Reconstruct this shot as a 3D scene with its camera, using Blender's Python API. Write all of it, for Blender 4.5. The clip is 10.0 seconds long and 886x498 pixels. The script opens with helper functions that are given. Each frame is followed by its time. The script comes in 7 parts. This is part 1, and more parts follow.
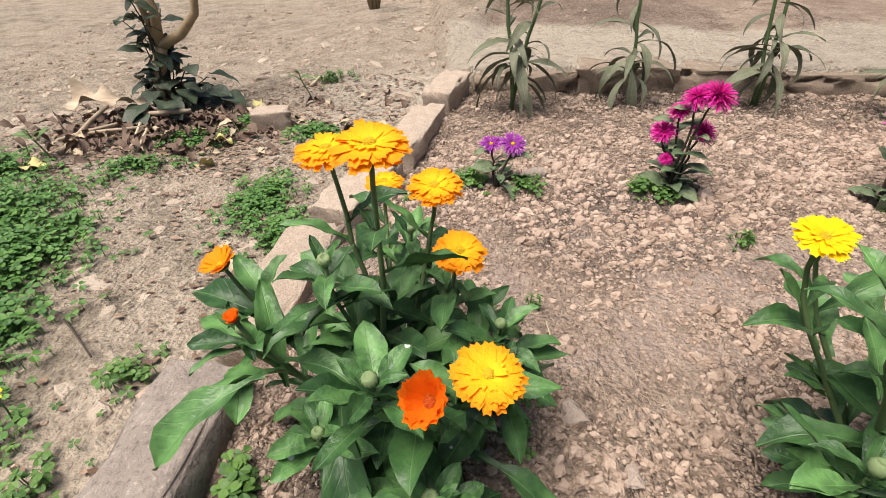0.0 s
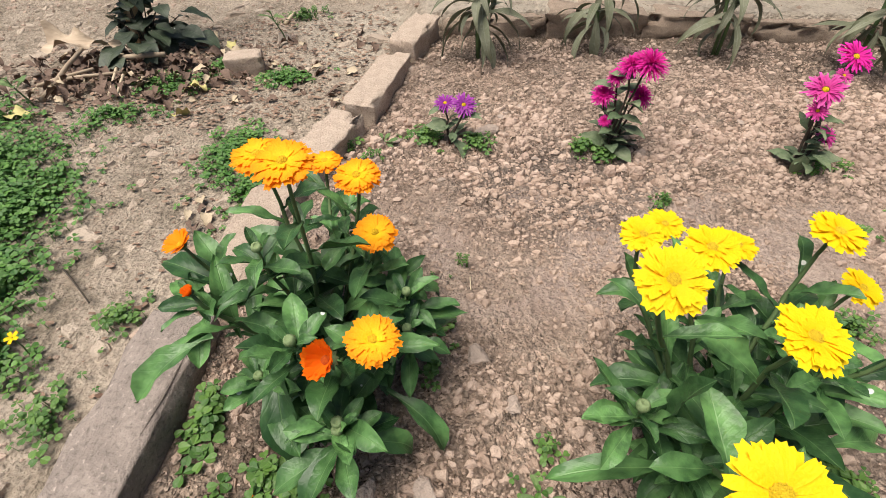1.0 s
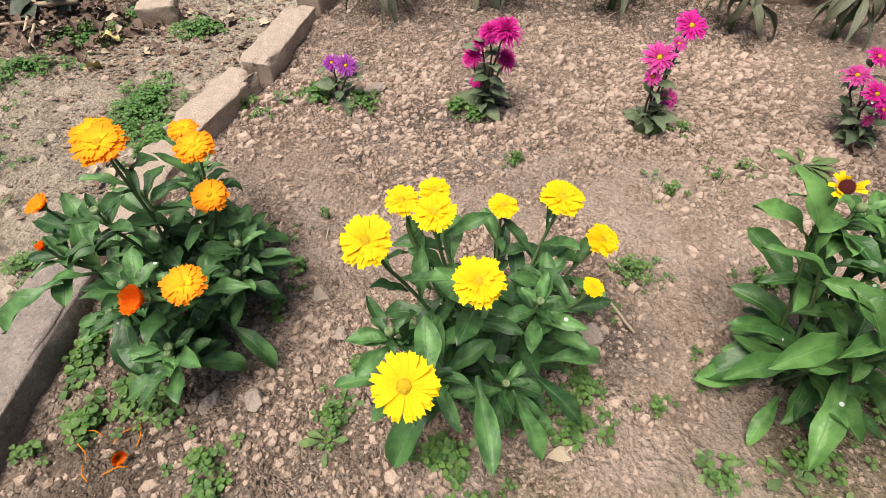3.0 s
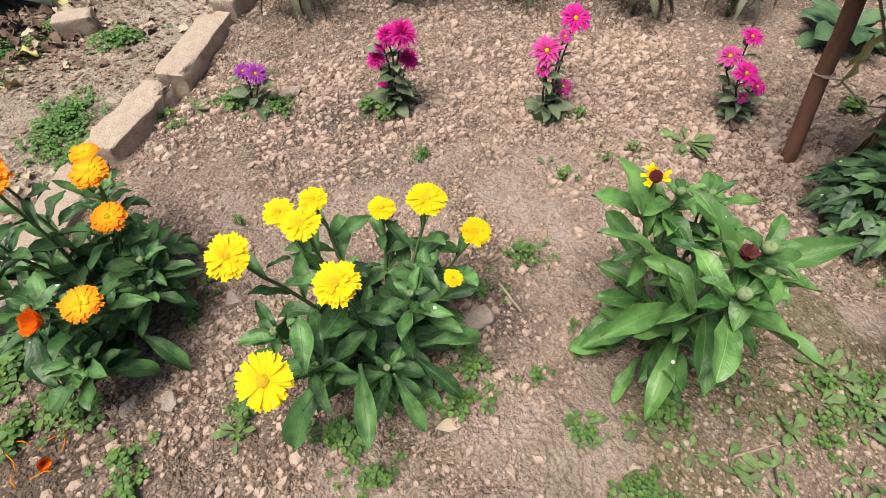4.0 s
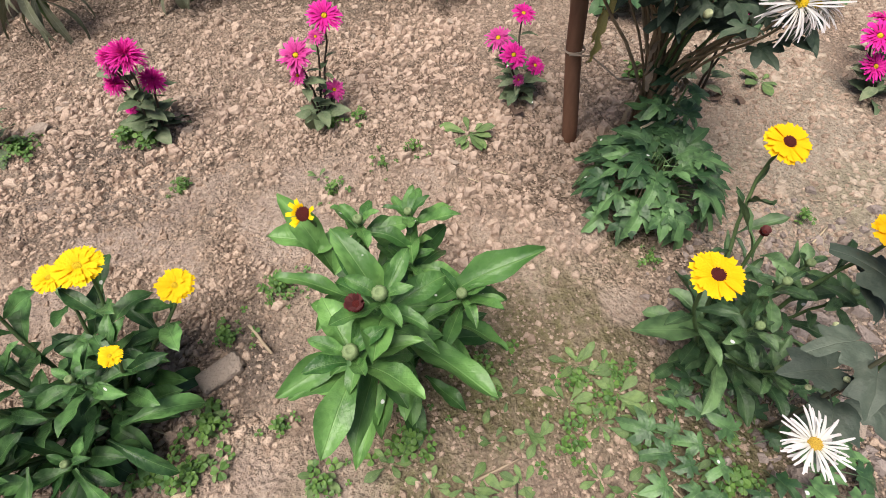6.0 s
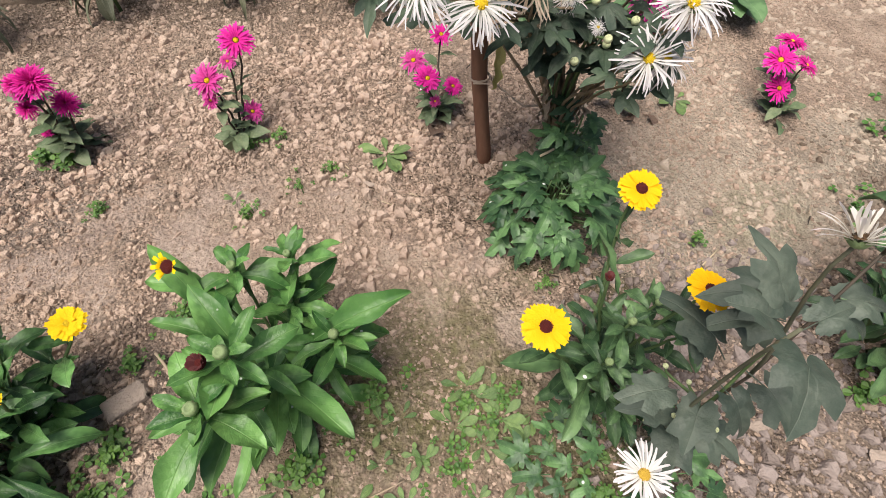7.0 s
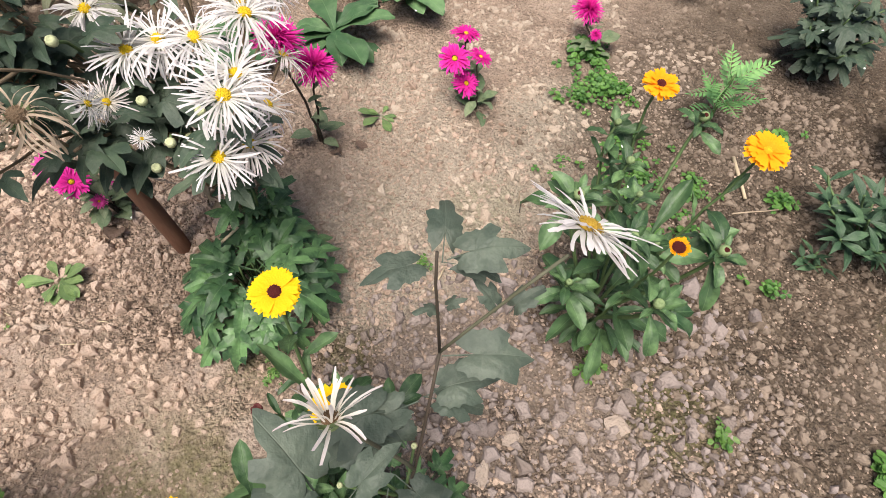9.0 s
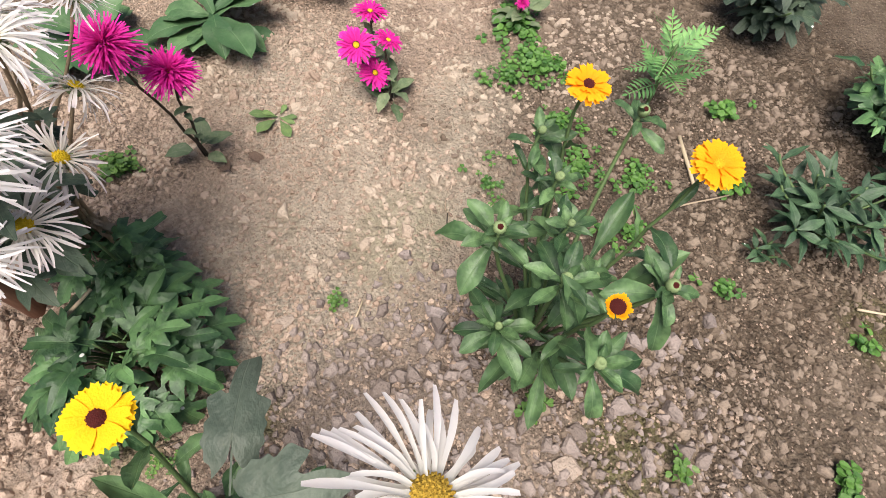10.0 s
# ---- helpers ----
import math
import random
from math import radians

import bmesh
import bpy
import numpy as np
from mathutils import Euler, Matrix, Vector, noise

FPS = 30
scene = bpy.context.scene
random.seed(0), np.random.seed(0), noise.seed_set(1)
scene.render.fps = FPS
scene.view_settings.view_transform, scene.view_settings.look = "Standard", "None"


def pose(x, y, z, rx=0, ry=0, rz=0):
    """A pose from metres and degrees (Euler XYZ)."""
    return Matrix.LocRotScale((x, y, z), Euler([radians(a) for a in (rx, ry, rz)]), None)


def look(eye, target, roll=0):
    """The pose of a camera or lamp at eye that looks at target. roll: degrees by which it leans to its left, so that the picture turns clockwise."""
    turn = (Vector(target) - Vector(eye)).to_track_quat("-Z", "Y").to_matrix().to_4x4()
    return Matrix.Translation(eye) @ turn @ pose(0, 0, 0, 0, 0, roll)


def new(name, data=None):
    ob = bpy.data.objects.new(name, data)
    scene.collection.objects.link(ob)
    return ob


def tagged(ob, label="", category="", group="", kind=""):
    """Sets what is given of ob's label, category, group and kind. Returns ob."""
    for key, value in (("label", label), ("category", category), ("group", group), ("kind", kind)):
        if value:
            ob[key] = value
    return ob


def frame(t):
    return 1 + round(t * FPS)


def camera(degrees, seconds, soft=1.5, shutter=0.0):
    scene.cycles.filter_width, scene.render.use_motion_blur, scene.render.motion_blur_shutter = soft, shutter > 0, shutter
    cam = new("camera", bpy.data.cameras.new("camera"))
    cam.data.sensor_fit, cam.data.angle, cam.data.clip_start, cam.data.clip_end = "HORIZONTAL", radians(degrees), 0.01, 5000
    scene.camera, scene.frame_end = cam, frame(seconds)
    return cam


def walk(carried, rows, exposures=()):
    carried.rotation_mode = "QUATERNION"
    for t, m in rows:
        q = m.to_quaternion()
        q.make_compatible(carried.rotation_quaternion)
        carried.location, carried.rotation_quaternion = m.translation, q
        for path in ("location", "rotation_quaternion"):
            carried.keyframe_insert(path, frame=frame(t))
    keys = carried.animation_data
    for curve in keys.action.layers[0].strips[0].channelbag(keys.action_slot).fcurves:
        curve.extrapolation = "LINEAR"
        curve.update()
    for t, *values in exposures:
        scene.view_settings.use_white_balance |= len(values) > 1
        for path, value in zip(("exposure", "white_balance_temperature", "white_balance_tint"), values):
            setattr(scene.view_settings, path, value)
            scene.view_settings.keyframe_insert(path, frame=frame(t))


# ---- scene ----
cam = camera(85.7, 10.0, 0.6)
PATH = [
    (0, (0.079, 0.108, 0.319), (0.106, 1.736, -0.842), -1.3),
    (0.5, (0.108, 0.092, 0.367), (0.129, 1.583, -0.966), -1.3),
    (1, (0.145, 0.078, 0.396), (0.161, 1.498, -1.012), -1.2),
    (1.5, (0.175, 0.06, 0.409), (0.19, 1.444, -1.036), -0.5),
    (2, (0.214, 0.041, 0.43), (0.229, 1.374, -1.061), -0.3),
    (2.5, (0.254, 0.03, 0.444), (0.286, 1.32, -1.084), -0.2),
    (2.7, (0.272, 0.029, 0.454), (0.316, 1.292, -1.096), 0.2),
    (3.8, (0.38, 0.012, 0.507), (0.51, 1.172, -1.117), -0.4),
    (4, (0.399, 0.005, 0.517), (0.538, 1.156, -1.113), -0.7),
    (4.5, (0.462, -0.006, 0.53), (0.63, 1.122, -1.112), -1.1),
    (5, (0.529, 0.0, 0.547), (0.791, 1.101, -1.102), -0.1),
    (5.5, (0.588, 0.016, 0.52), (0.899, 1.099, -1.132), -0.7),
    (6, (0.655, 0.024, 0.509), (0.963, 1.062, -1.172), -1.3),
    (6.2, (0.683, 0.026, 0.518), (0.985, 1.045, -1.176), -1.4),
    (7.3, (0.789, 0.019, 0.573), (1.156, 0.967, -1.15), 1.3),
    (7.5, (0.809, 0.014, 0.588), (1.197, 0.947, -1.138), 1.1),
    (7.9, (0.865, 0.005, 0.603), (1.332, 0.892, -1.128), 2.5),
    (8, (0.873, 0.004, 0.605), (1.375, 0.877, -1.123), 3.8),
    (8.5, (0.93, 0.004, 0.604), (1.582, 0.773, -1.123), 7.9),
    (8.9, (0.986, 0.018, 0.578), (1.72, 0.711, -1.149), 6.6),
    (9, (0.999, 0.023, 0.573), (1.743, 0.677, -1.165), 6.9),
    (9.3, (1.031, 0.037, 0.546), (1.821, 0.641, -1.188), 7.1),
    (9.5, (1.061, 0.047, 0.536), (1.858, 0.563, -1.224), 9.5),
    (10, (1.118, 0.061, 0.533), (1.869, 0.501, -1.268), 11.5),
]
walk(cam, [(t, look(eye, target, roll)) for t, eye, target, roll in PATH], [(0.0, 0.76), (0.5, 0.64), (1.0, 0.62), (2.5, 0.64), (4.0, 0.64), (5.5, 0.64), (8.0, 0.70), (10.0, 0.82)])

# ---- world, sun ----
SUN_ELEVATION, SUN_AZIMUTH = 72.0, 250.0   # degrees; azimuth clockwise from +y
world = bpy.data.worlds.new("sky")
scene.world = world
world.use_nodes = True
wn, wl = world.node_tree.nodes, world.node_tree.links
sky = wn.new("ShaderNodeTexSky")
sky.sky_type, sky.sun_disc = "NISHITA", False
sky.sun_elevation, sky.sun_rotation = radians(SUN_ELEVATION), radians(SUN_AZIMUTH)
sky.air_density, sky.dust_density, sky.ozone_density = 1.0, 4.0, 1.0
wl.new(sky.outputs["Color"], wn["Background"].inputs["Color"])
wn["Background"].inputs["Strength"].default_value = 0.060
sun = new("sun", bpy.data.lights.new("sun", "SUN"))
sun.data.energy, sun.data.angle, sun.data.color = 3.85, radians(42), (1.0, 0.93, 0.84)
az, el = radians(SUN_AZIMUTH), radians(SUN_ELEVATION)
sun.matrix_world = look((3 * math.sin(az) * math.cos(el), 3 * math.cos(az) * math.cos(el), 3 * math.sin(el)), (0, 0, 0))

# ---- materials ----


class Nodes:
    """A small writer of node materials."""

    def __init__(self, name):
        self.mat = bpy.data.materials.new(name)
        self.mat.use_nodes = True
        self.n, self.l = self.mat.node_tree.nodes, self.mat.node_tree.links
        self.bsdf = self.n["Principled BSDF"]
        self.out = self.n["Material Output"]

    def add(self, kind, **values):
        node = self.n.new(kind)
        for key, value in values.items():
            node.inputs[key].default_value = value
        return node

    def link(self, a, b):
        self.l.new(a, b)

    def coord(self, which="Object"):
        return self.n.new("ShaderNodeTexCoord").outputs[which]

    def noise(self, vector, scale, detail=4.0, rough=0.55):
        node = self.add("ShaderNodeTexNoise", Scale=scale, Detail=detail, Roughness=rough)
        self.link(vector, node.inputs["Vector"])
        return node.outputs["Fac"]

    def voronoi(self, vector, scale, feature="F1"):
        node = self.add("ShaderNodeTexVoronoi", Scale=scale)
        node.feature = feature
        self.link(vector, node.inputs["Vector"])
        return node

    def ramp(self, fac, *stops):
        node = self.n.new("ShaderNodeValToRGB")
        el_ = node.color_ramp.elements
        while len(el_) < len(stops):
            el_.new(0.5)
        for e, (at, c) in zip(el_, stops):
            e.position, e.color = at, (*c, 1.0) if len(c) == 3 else c
        self.link(fac, node.inputs["Fac"])
        return node.outputs["Color"]

    def mix(self, fac, a, b, blend="MIX"):
        node = self.n.new("ShaderNodeMix")
        node.data_type, node.blend_type = "RGBA", blend
        for value, i in ((fac, 0), (a, 6), (b, 7)):
            if isinstance(value, (int, float)):
                node.inputs[i].default_value = value
            elif isinstance(value, tuple):
                node.inputs[i].default_value = (*value, 1.0)
            else:
                self.link(value, node.inputs[i])
        return node.outputs[2]

    def math(self, op, a, b=0.0, clamp=False):
        node = self.n.new("ShaderNodeMath")
        node.operation, node.use_clamp = op, clamp
        for i, value in enumerate((a, b)):
            if isinstance(value, (int, float)):
                node.inputs[i].default_value = value
            else:
                self.link(value, node.inputs[i])
        return node.outputs[0]

    def bump(self, height, strength, distance):
        node = self.add("ShaderNodeBump", Strength=strength, Distance=distance)
        self.link(height, node.inputs["Height"])
        self.link(node.outputs["Normal"], self.bsdf.inputs["Normal"])
        return node

    def xyz(self, vector):
        node = self.n.new("ShaderNodeSeparateXYZ")
        self.link(vector, node.inputs[0])
        return node.outputs

    def finish(self, color, rough=0.8, translucent=0.0, spec=0.3):
        if isinstance(color, tuple):
            self.bsdf.inputs["Base Color"].default_value = (*color, 1.0)
        else:
            self.link(color, self.bsdf.inputs["Base Color"])
        if isinstance(rough, (int, float)):
            self.bsdf.inputs["Roughness"].default_value = rough
        else:
            self.link(rough, self.bsdf.inputs["Roughness"])
        self.bsdf.inputs["Specular IOR Level"].default_value = spec
        if translucent:
            tr = self.n.new("ShaderNodeBsdfTranslucent")
            if isinstance(color, tuple):
                tr.inputs["Color"].default_value = (*color, 1.0)
            else:
                self.link(color, tr.inputs["Color"])
            mixer = self.n.new("ShaderNodeMixShader")
            mixer.inputs[0].default_value = translucent
            self.link(self.bsdf.outputs[0], mixer.inputs[1])
            self.link(tr.outputs[0], mixer.inputs[2])
            self.link(mixer.outputs[0], self.out.inputs["Surface"])
        return self.mat


def leaf_material(name, dark, light, vein, dust=0.15, gloss=0.4, translucent=0.08, spread=0.5, ribs=1.0):
    """Leaf of unit length along y: midrib, side veins, dust, and a tone of its own."""
    m = Nodes(name)
    co = m.coord()
    x, y, z = m.xyz(co)
    info = m.n.new("ShaderNodeObjectInfo")
    own = info.outputs["Random"]
    tone = m.mix(m.math("POWER", own, 0.5 / spread), dark, light)
    blot = m.noise(co, 6.0, 4.0, 0.6)
    tone = m.mix(m.ramp(blot, (0.42, (0, 0, 0)), (0.66, (0.6, 0.6, 0.6))), tone, m.mix(0.5, tone, light))
    tone = m.mix(m.ramp(m.noise(co, 2.6, 3.0), (0.40, (0.75, 0.75, 0.75)), (0.58, (0, 0, 0))), tone, dark)
    ax = m.math("ABSOLUTE", x)
    rib = m.math("SUBTRACT", 1.0, m.math("MULTIPLY", ax, 120.0), True)
    side = m.math("SINE", m.math("MULTIPLY", m.math("SUBTRACT", y, m.math("MULTIPLY", ax, 1.4)), 62.0))
    side = m.math("MULTIPLY", m.math("SUBTRACT", side, 0.8, True), 2.6, True)
    tone = m.mix(m.math("MAXIMUM", m.math("MULTIPLY", rib, 0.42), m.math("MULTIPLY", side, 0.05 * ribs)), tone, vein)
    geo = m.n.new("ShaderNodeNewGeometry")
    specks = m.noise(geo.outputs["Position"], 210.0, 3.0, 0.7)
    film = m.math("MULTIPLY", m.math("SUBTRACT", m.noise(geo.outputs["Position"], 34.0, 3.0), 0.42, True), dust * 3.0, True)
    grime = m.math("MULTIPLY", m.math("SUBTRACT", specks, 0.5, True), dust * 5.0, True)
    tone = m.mix(m.math("ADD", grime, film, True), tone, (0.30, 0.295, 0.24))
    drops = m.voronoi(geo.outputs["Position"], 26.0)
    tone = m.mix(m.ramp(drops.outputs["Distance"], (0.045, (0.9, 0.9, 0.9)), (0.058, (0, 0, 0))), tone, (0.75, 0.76, 0.74))
    pucker = m.noise(co, 15.0, 2.0)
    m.bump(m.math("ADD", m.math("ADD", m.math("MULTIPLY", rib, -0.8), m.math("MULTIPLY", side, -0.10 * ribs)), m.math("ADD", m.math("MULTIPLY", blot, 0.5), m.math("MULTIPLY", pucker, 0.5))), 0.32, 0.004)
    rough = m.math("ADD", m.math("MULTIPLY", specks, 0.25), gloss - 0.05)
    return m.finish(tone, rough, translucent, 0.36)


def clump_material(name, dark, light, gloss=0.55, translucent=0.2):
    """Many small leaves in one mesh, each with a tone of its own."""
    m = Nodes(name)
    geo = m.n.new("ShaderNodeNewGeometry")
    tone = m.mix(geo.outputs["Random Per Island"], dark, light)
    wide = m.noise(geo.outputs["Position"], 9.0, 2.0)
    tone = m.mix(m.math("MULTIPLY", wide, 0.5), tone, (dark[0] * 1.4, dark[1] * 1.1, dark[2]))
    fine = m.noise(geo.outputs["Position"], 400.0, 2.0)
    tone = m.mix(m.math("MULTIPLY", m.math("SUBTRACT", fine, 0.5, True), 0.8), tone, (0.32, 0.3, 0.24))
    return m.finish(tone, gloss, translucent, 0.35)


def petal_material(name, inner, outer, rim, translucent=0.25, streak=0.25, relief=0.2):
    """Bloom of radius one: colour runs from the heart to the rim, with a tone for each ray."""
    m = Nodes(name)
    co = m.coord()
    x, y, z = m.xyz(co)
    r = m.math("SQRT", m.math("ADD", m.math("MULTIPLY", x, x), m.math("MULTIPLY", y, y)))
    tone = m.ramp(r, (0.1, inner), (0.62, outer), (1.0, rim))
    geo = m.n.new("ShaderNodeNewGeometry")
    info = m.n.new("ShaderNodeObjectInfo")
    own = m.math("MULTIPLY", m.math("ADD", geo.outputs["Random Per Island"], info.outputs["Random"]), 0.5 * streak)
    tone = m.mix(own, tone, rim)
    fine = m.noise(co, 14.0, 3.0)
    tone = m.mix(m.math("MULTIPLY", fine, streak * 0.8), tone, inner)
    m.bump(fine, relief, 0.05)
    return m.finish(tone, 0.6, translucent, 0.15)


def plain_material(name, a, b, scale=40.0, rough=0.8, bump=0.3, spec=0.3, stretch=(1, 1, 1), speckle=0.0):
    m = Nodes(name)
    co = m.coord()
    mp = m.add("ShaderNodeMapping", Scale=stretch)
    m.link(co, mp.inputs["Vector"])
    f = m.noise(mp.outputs[0], scale, 5.0, 0.6)
    g = m.noise(co, scale * 0.15, 2.0)
    info = m.n.new("ShaderNodeObjectInfo")
    tone = m.mix(m.ramp(f, (0.3, (0, 0, 0)), (0.7, (1, 1, 1))), a, b)
    tone = m.mix(m.math("MULTIPLY", g, 0.5), tone, (b[0] * 0.7, b[1] * 0.7, b[2] * 0.7))
    tone = m.mix(m.math("MULTIPLY", info.outputs["Random"], 0.35), tone, (a[0] * 0.8, a[1] * 0.8, a[2] * 0.8))
    if speckle:
        dots = m.noise(co, scale * 6.0, 4.0, 0.7)
        tone = m.mix(m.math("MULTIPLY", m.ramp(dots, (0.30, (1, 1, 1)), (0.47, (0, 0, 0))), speckle), tone, (a[0] * 0.45, a[1] * 0.45, a[2] * 0.45))
        tone = m.mix(m.math("MULTIPLY", m.ramp(dots, (0.58, (0, 0, 0)), (0.72, (1, 1, 1))), speckle), tone, (b[0] * 1.25, b[1] * 1.25, b[2] * 1.25))
        f = m.math("ADD", f, m.math("MULTIPLY", dots, 0.8))
    m.bump(f, bump, 0.004)
    return m.finish(tone, rough, 0.0, spec)


def soil_material():
    """Dry garden soil: tan crumbs, grey and dark patches, moss, and a trodden path."""
    m = Nodes("soil")
    co = m.coord()

    def mask(name):
        node = m.n.new("ShaderNodeAttribute")
        node.attribute_name = name
        return node.outputs["Fac"]
    broad = m.noise(co, 2.3, 3.0)
    mid = m.noise(co, 17.0, 5.0, 0.6)
    fine = m.noise(co, 130.0, 5.0, 0.65)
    grit = m.voronoi(co, 170.0)
    tone = m.ramp(mid, (0.3, (0.275, 0.202, 0.156)), (0.5, (0.450, 0.345, 0.272)), (0.72, (0.57, 0.456, 0.368)))
    tone = m.mix(m.ramp(broad, (0.38, (0, 0, 0)), (0.62, (1, 1, 1))), tone, m.mix(0.5, tone, (0.30, 0.225, 0.18)))
    trod = m.ramp(mid, (0.3, (0.42, 0.345, 0.27)), (0.7, (0.60, 0.505, 0.405)))
    trod = m.mix(m.ramp(m.noise(co, 9.0, 8.0, 0.8), (0.40, (0.62, 0.62, 0.62)), (0.50, (0, 0, 0))), trod, m.ramp(fine, (0.35, (0.10, 0.085, 0.058)), (0.65, (0.29, 0.245, 0.185))))
    tone = m.mix(mask("path"), tone, trod)
    slab = m.ramp(mid, (0.25, (0.53, 0.455, 0.362)), (0.7, (0.68, 0.60, 0.49)))
    tone = m.mix(mask("grey"), tone, m.ramp(mid, (0.3, (0.15, 0.122, 0.106)), (0.7, (0.30, 0.25, 0.22))))
    tone = m.mix(mask("browner"), tone, m.ramp(mid, (0.3, (0.108, 0.081, 0.060)), (0.7, (0.240, 0.188, 0.145))))
    green = m.math("MULTIPLY", mask("moss"), m.ramp(m.noise(co, 60.0, 5.0, 0.7), (0.30, (0.25, 0.25, 0.25)), (0.60, (1, 1, 1))))
    tone = m.mix(m.math("MULTIPLY", green, 0.8), tone, (0.155, 0.155, 0.06))
    loose = mask("loose")
    raked = m.ramp(mid, (0.3, (0.385, 0.294, 0.248)), (0.5, (0.505, 0.395, 0.335)), (0.72, (0.59, 0.472, 0.40)))
    tone = m.mix(m.math("MULTIPLY", mask("powder"), 0.75), tone, raked)
    tone = m.mix(m.math("MULTIPLY", m.ramp(fine, (0.35, (1, 1, 1)), (0.55, (0, 0, 0))), m.math("ADD", m.math("MULTIPLY", loose, 0.38), 0.22)), tone, (0.13, 0.09, 0.065))
    tone = m.mix(m.math("MULTIPLY", m.ramp(grit.outputs["Distance"], (0.0, (1, 1, 1)), (0.35, (0, 0, 0))), 0.42), tone, (0.54, 0.44, 0.355))
    crust = m.noise(co, 48.0, 7.0, 0.72)
    slab = m.mix(m.math("MULTIPLY", m.ramp(crust, (0.38, (1, 1, 1)), (0.50, (0, 0, 0))), 0.5), slab, (0.27, 0.215, 0.165))
    tone = m.mix(m.math("MULTIPLY", mask("slab"), 0.85), tone, slab)
    amount = m.math("ADD", m.math("MULTIPLY", loose, 0.8), 0.2)
    gravel = None
    for scale_, low, high, share in ((150.0, 0.70, 1.22, 0.45), (360.0, 0.60, 1.32, 0.70)):
        cell = m.voronoi(co, scale_)
        own = m.xyz(cell.outputs["Color"])[0]
        tone = m.mix(m.math("MULTIPLY", amount, share), tone, m.mix(1.0, tone, m.ramp(own, (0.0, (low, low, low)), (1.0, (high, high * 0.985, high * 0.965))), "MULTIPLY"))
        lift = m.math("MULTIPLY", m.math("SUBTRACT", own, cell.outputs["Distance"]), 150.0 / scale_)
        gravel = lift if gravel is None else m.math("ADD", gravel, lift)
    crumbs = None
    for scale_, weight in ((62.0, 0.45), (150.0, 0.55)):
        cell = m.voronoi(m.mix(0.012, co, m.add("ShaderNodeTexNoise", Scale=60.0).outputs["Color"]), scale_, "DISTANCE_TO_EDGE")
        lump = m.math("MULTIPLY", m.ramp(cell.outputs["Distance"], (0.0, (0, 0, 0)), (0.2, (0.75, 0.75, 0.75)), (0.5, (1, 1, 1))), weight)
        crumbs = lump if crumbs is None else m.math("ADD", crumbs, lump)
    patchy = m.ramp(m.noise(co, 6.0, 3.0), (0.36, (0.35, 0.35, 0.35)), (0.56, (1, 1, 1)))
    crumbs = m.math("MULTIPLY", crumbs, m.math("MULTIPLY", m.math("POWER", loose, 1.6), patchy))
    h = m.math("ADD", m.math("ADD", m.math("MULTIPLY", fine, 1.7), crumbs), m.math("ADD", m.math("MULTIPLY", mid, 1.5), m.math("MULTIPLY", grit.outputs["Distance"], -0.5)))
    h = m.math("ADD", h, m.math("MULTIPLY", m.math("MULTIPLY", crust, mask("slab")), 2.2))
    m.bump(m.math("ADD", h, m.math("MULTIPLY", m.math("MULTIPLY", gravel, amount), 0.8)), 1.0, 0.0085)
    return m.finish(tone, 0.95, 0.0, 0.12)


def clod_material(name, lo, hi):
    m = Nodes(name)
    geo = m.n.new("ShaderNodeNewGeometry")
    tone = m.ramp(geo.outputs["Random Per Island"], (0.0, lo), (0.7, hi), (0.95, hi), (1.0, (hi[0] * 1.08, hi[1] * 1.09, hi[2] * 1.1)))
    f = m.noise(geo.outputs["Position"], 220.0, 4.0, 0.6)
    tone = m.mix(m.math("MULTIPLY", f, 0.35), tone, lo)
    w = m.noise(geo.outputs["Position"], 3.0, 2.0)
    tone = m.mix(m.ramp(w, (0.42, (0, 0, 0)), (0.62, (0.35, 0.35, 0.35))), tone, (0.33, 0.26, 0.215))
    g = m.noise(geo.outputs["Position"], 75.0, 3.0, 0.6)
    m.bump(m.math("ADD", f, m.math("MULTIPLY", g, 1.2)), 0.9, 0.0045)
    return m.finish(tone, 0.95, 0.0, 0.12)


SOIL = soil_material()
CLOD = clod_material("clod", (0.30, 0.216, 0.164), (0.50, 0.382, 0.304))
PALE_CLOD = clod_material("pale_clod", (0.39, 0.285, 0.226), (0.545, 0.418, 0.338))
GREY_CLOD = clod_material("grey_clod", (0.155, 0.126, 0.116), (0.318, 0.265, 0.249))
CRUST_CLOD = clod_material("crust", (0.37, 0.295, 0.232), (0.49, 0.405, 0.325))
DARK_CLOD = clod_material("brown_clod", (0.115, 0.085, 0.063), (0.27, 0.212, 0.165))
STONE = clod_material("stone", (0.25, 0.195, 0.16), (0.375, 0.305, 0.255))
BRICK = plain_material("brick", (0.40, 0.31, 0.24), (0.60, 0.485, 0.39), 55.0, 0.95, 1.0, speckle=0.75)
ROW_BRICK = plain_material("row_brick", (0.23, 0.17, 0.125), (0.42, 0.33, 0.255), 70.0, 0.95, 1.0, speckle=0.6)
CEMENT = plain_material("old_cement", (0.19, 0.158, 0.138), (0.42, 0.352, 0.305), 34.0, 0.95, 0.9, speckle=0.75)
RED_BRICK = plain_material("weathered_brick", (0.22, 0.13, 0.085), (0.36, 0.24, 0.17), 60.0, 0.92, 0.9)
LEAF = leaf_material("calendula_leaf", (0.016, 0.054, 0.016), (0.140, 0.300, 0.090), (0.20, 0.33, 0.13), 0.025, 0.34)
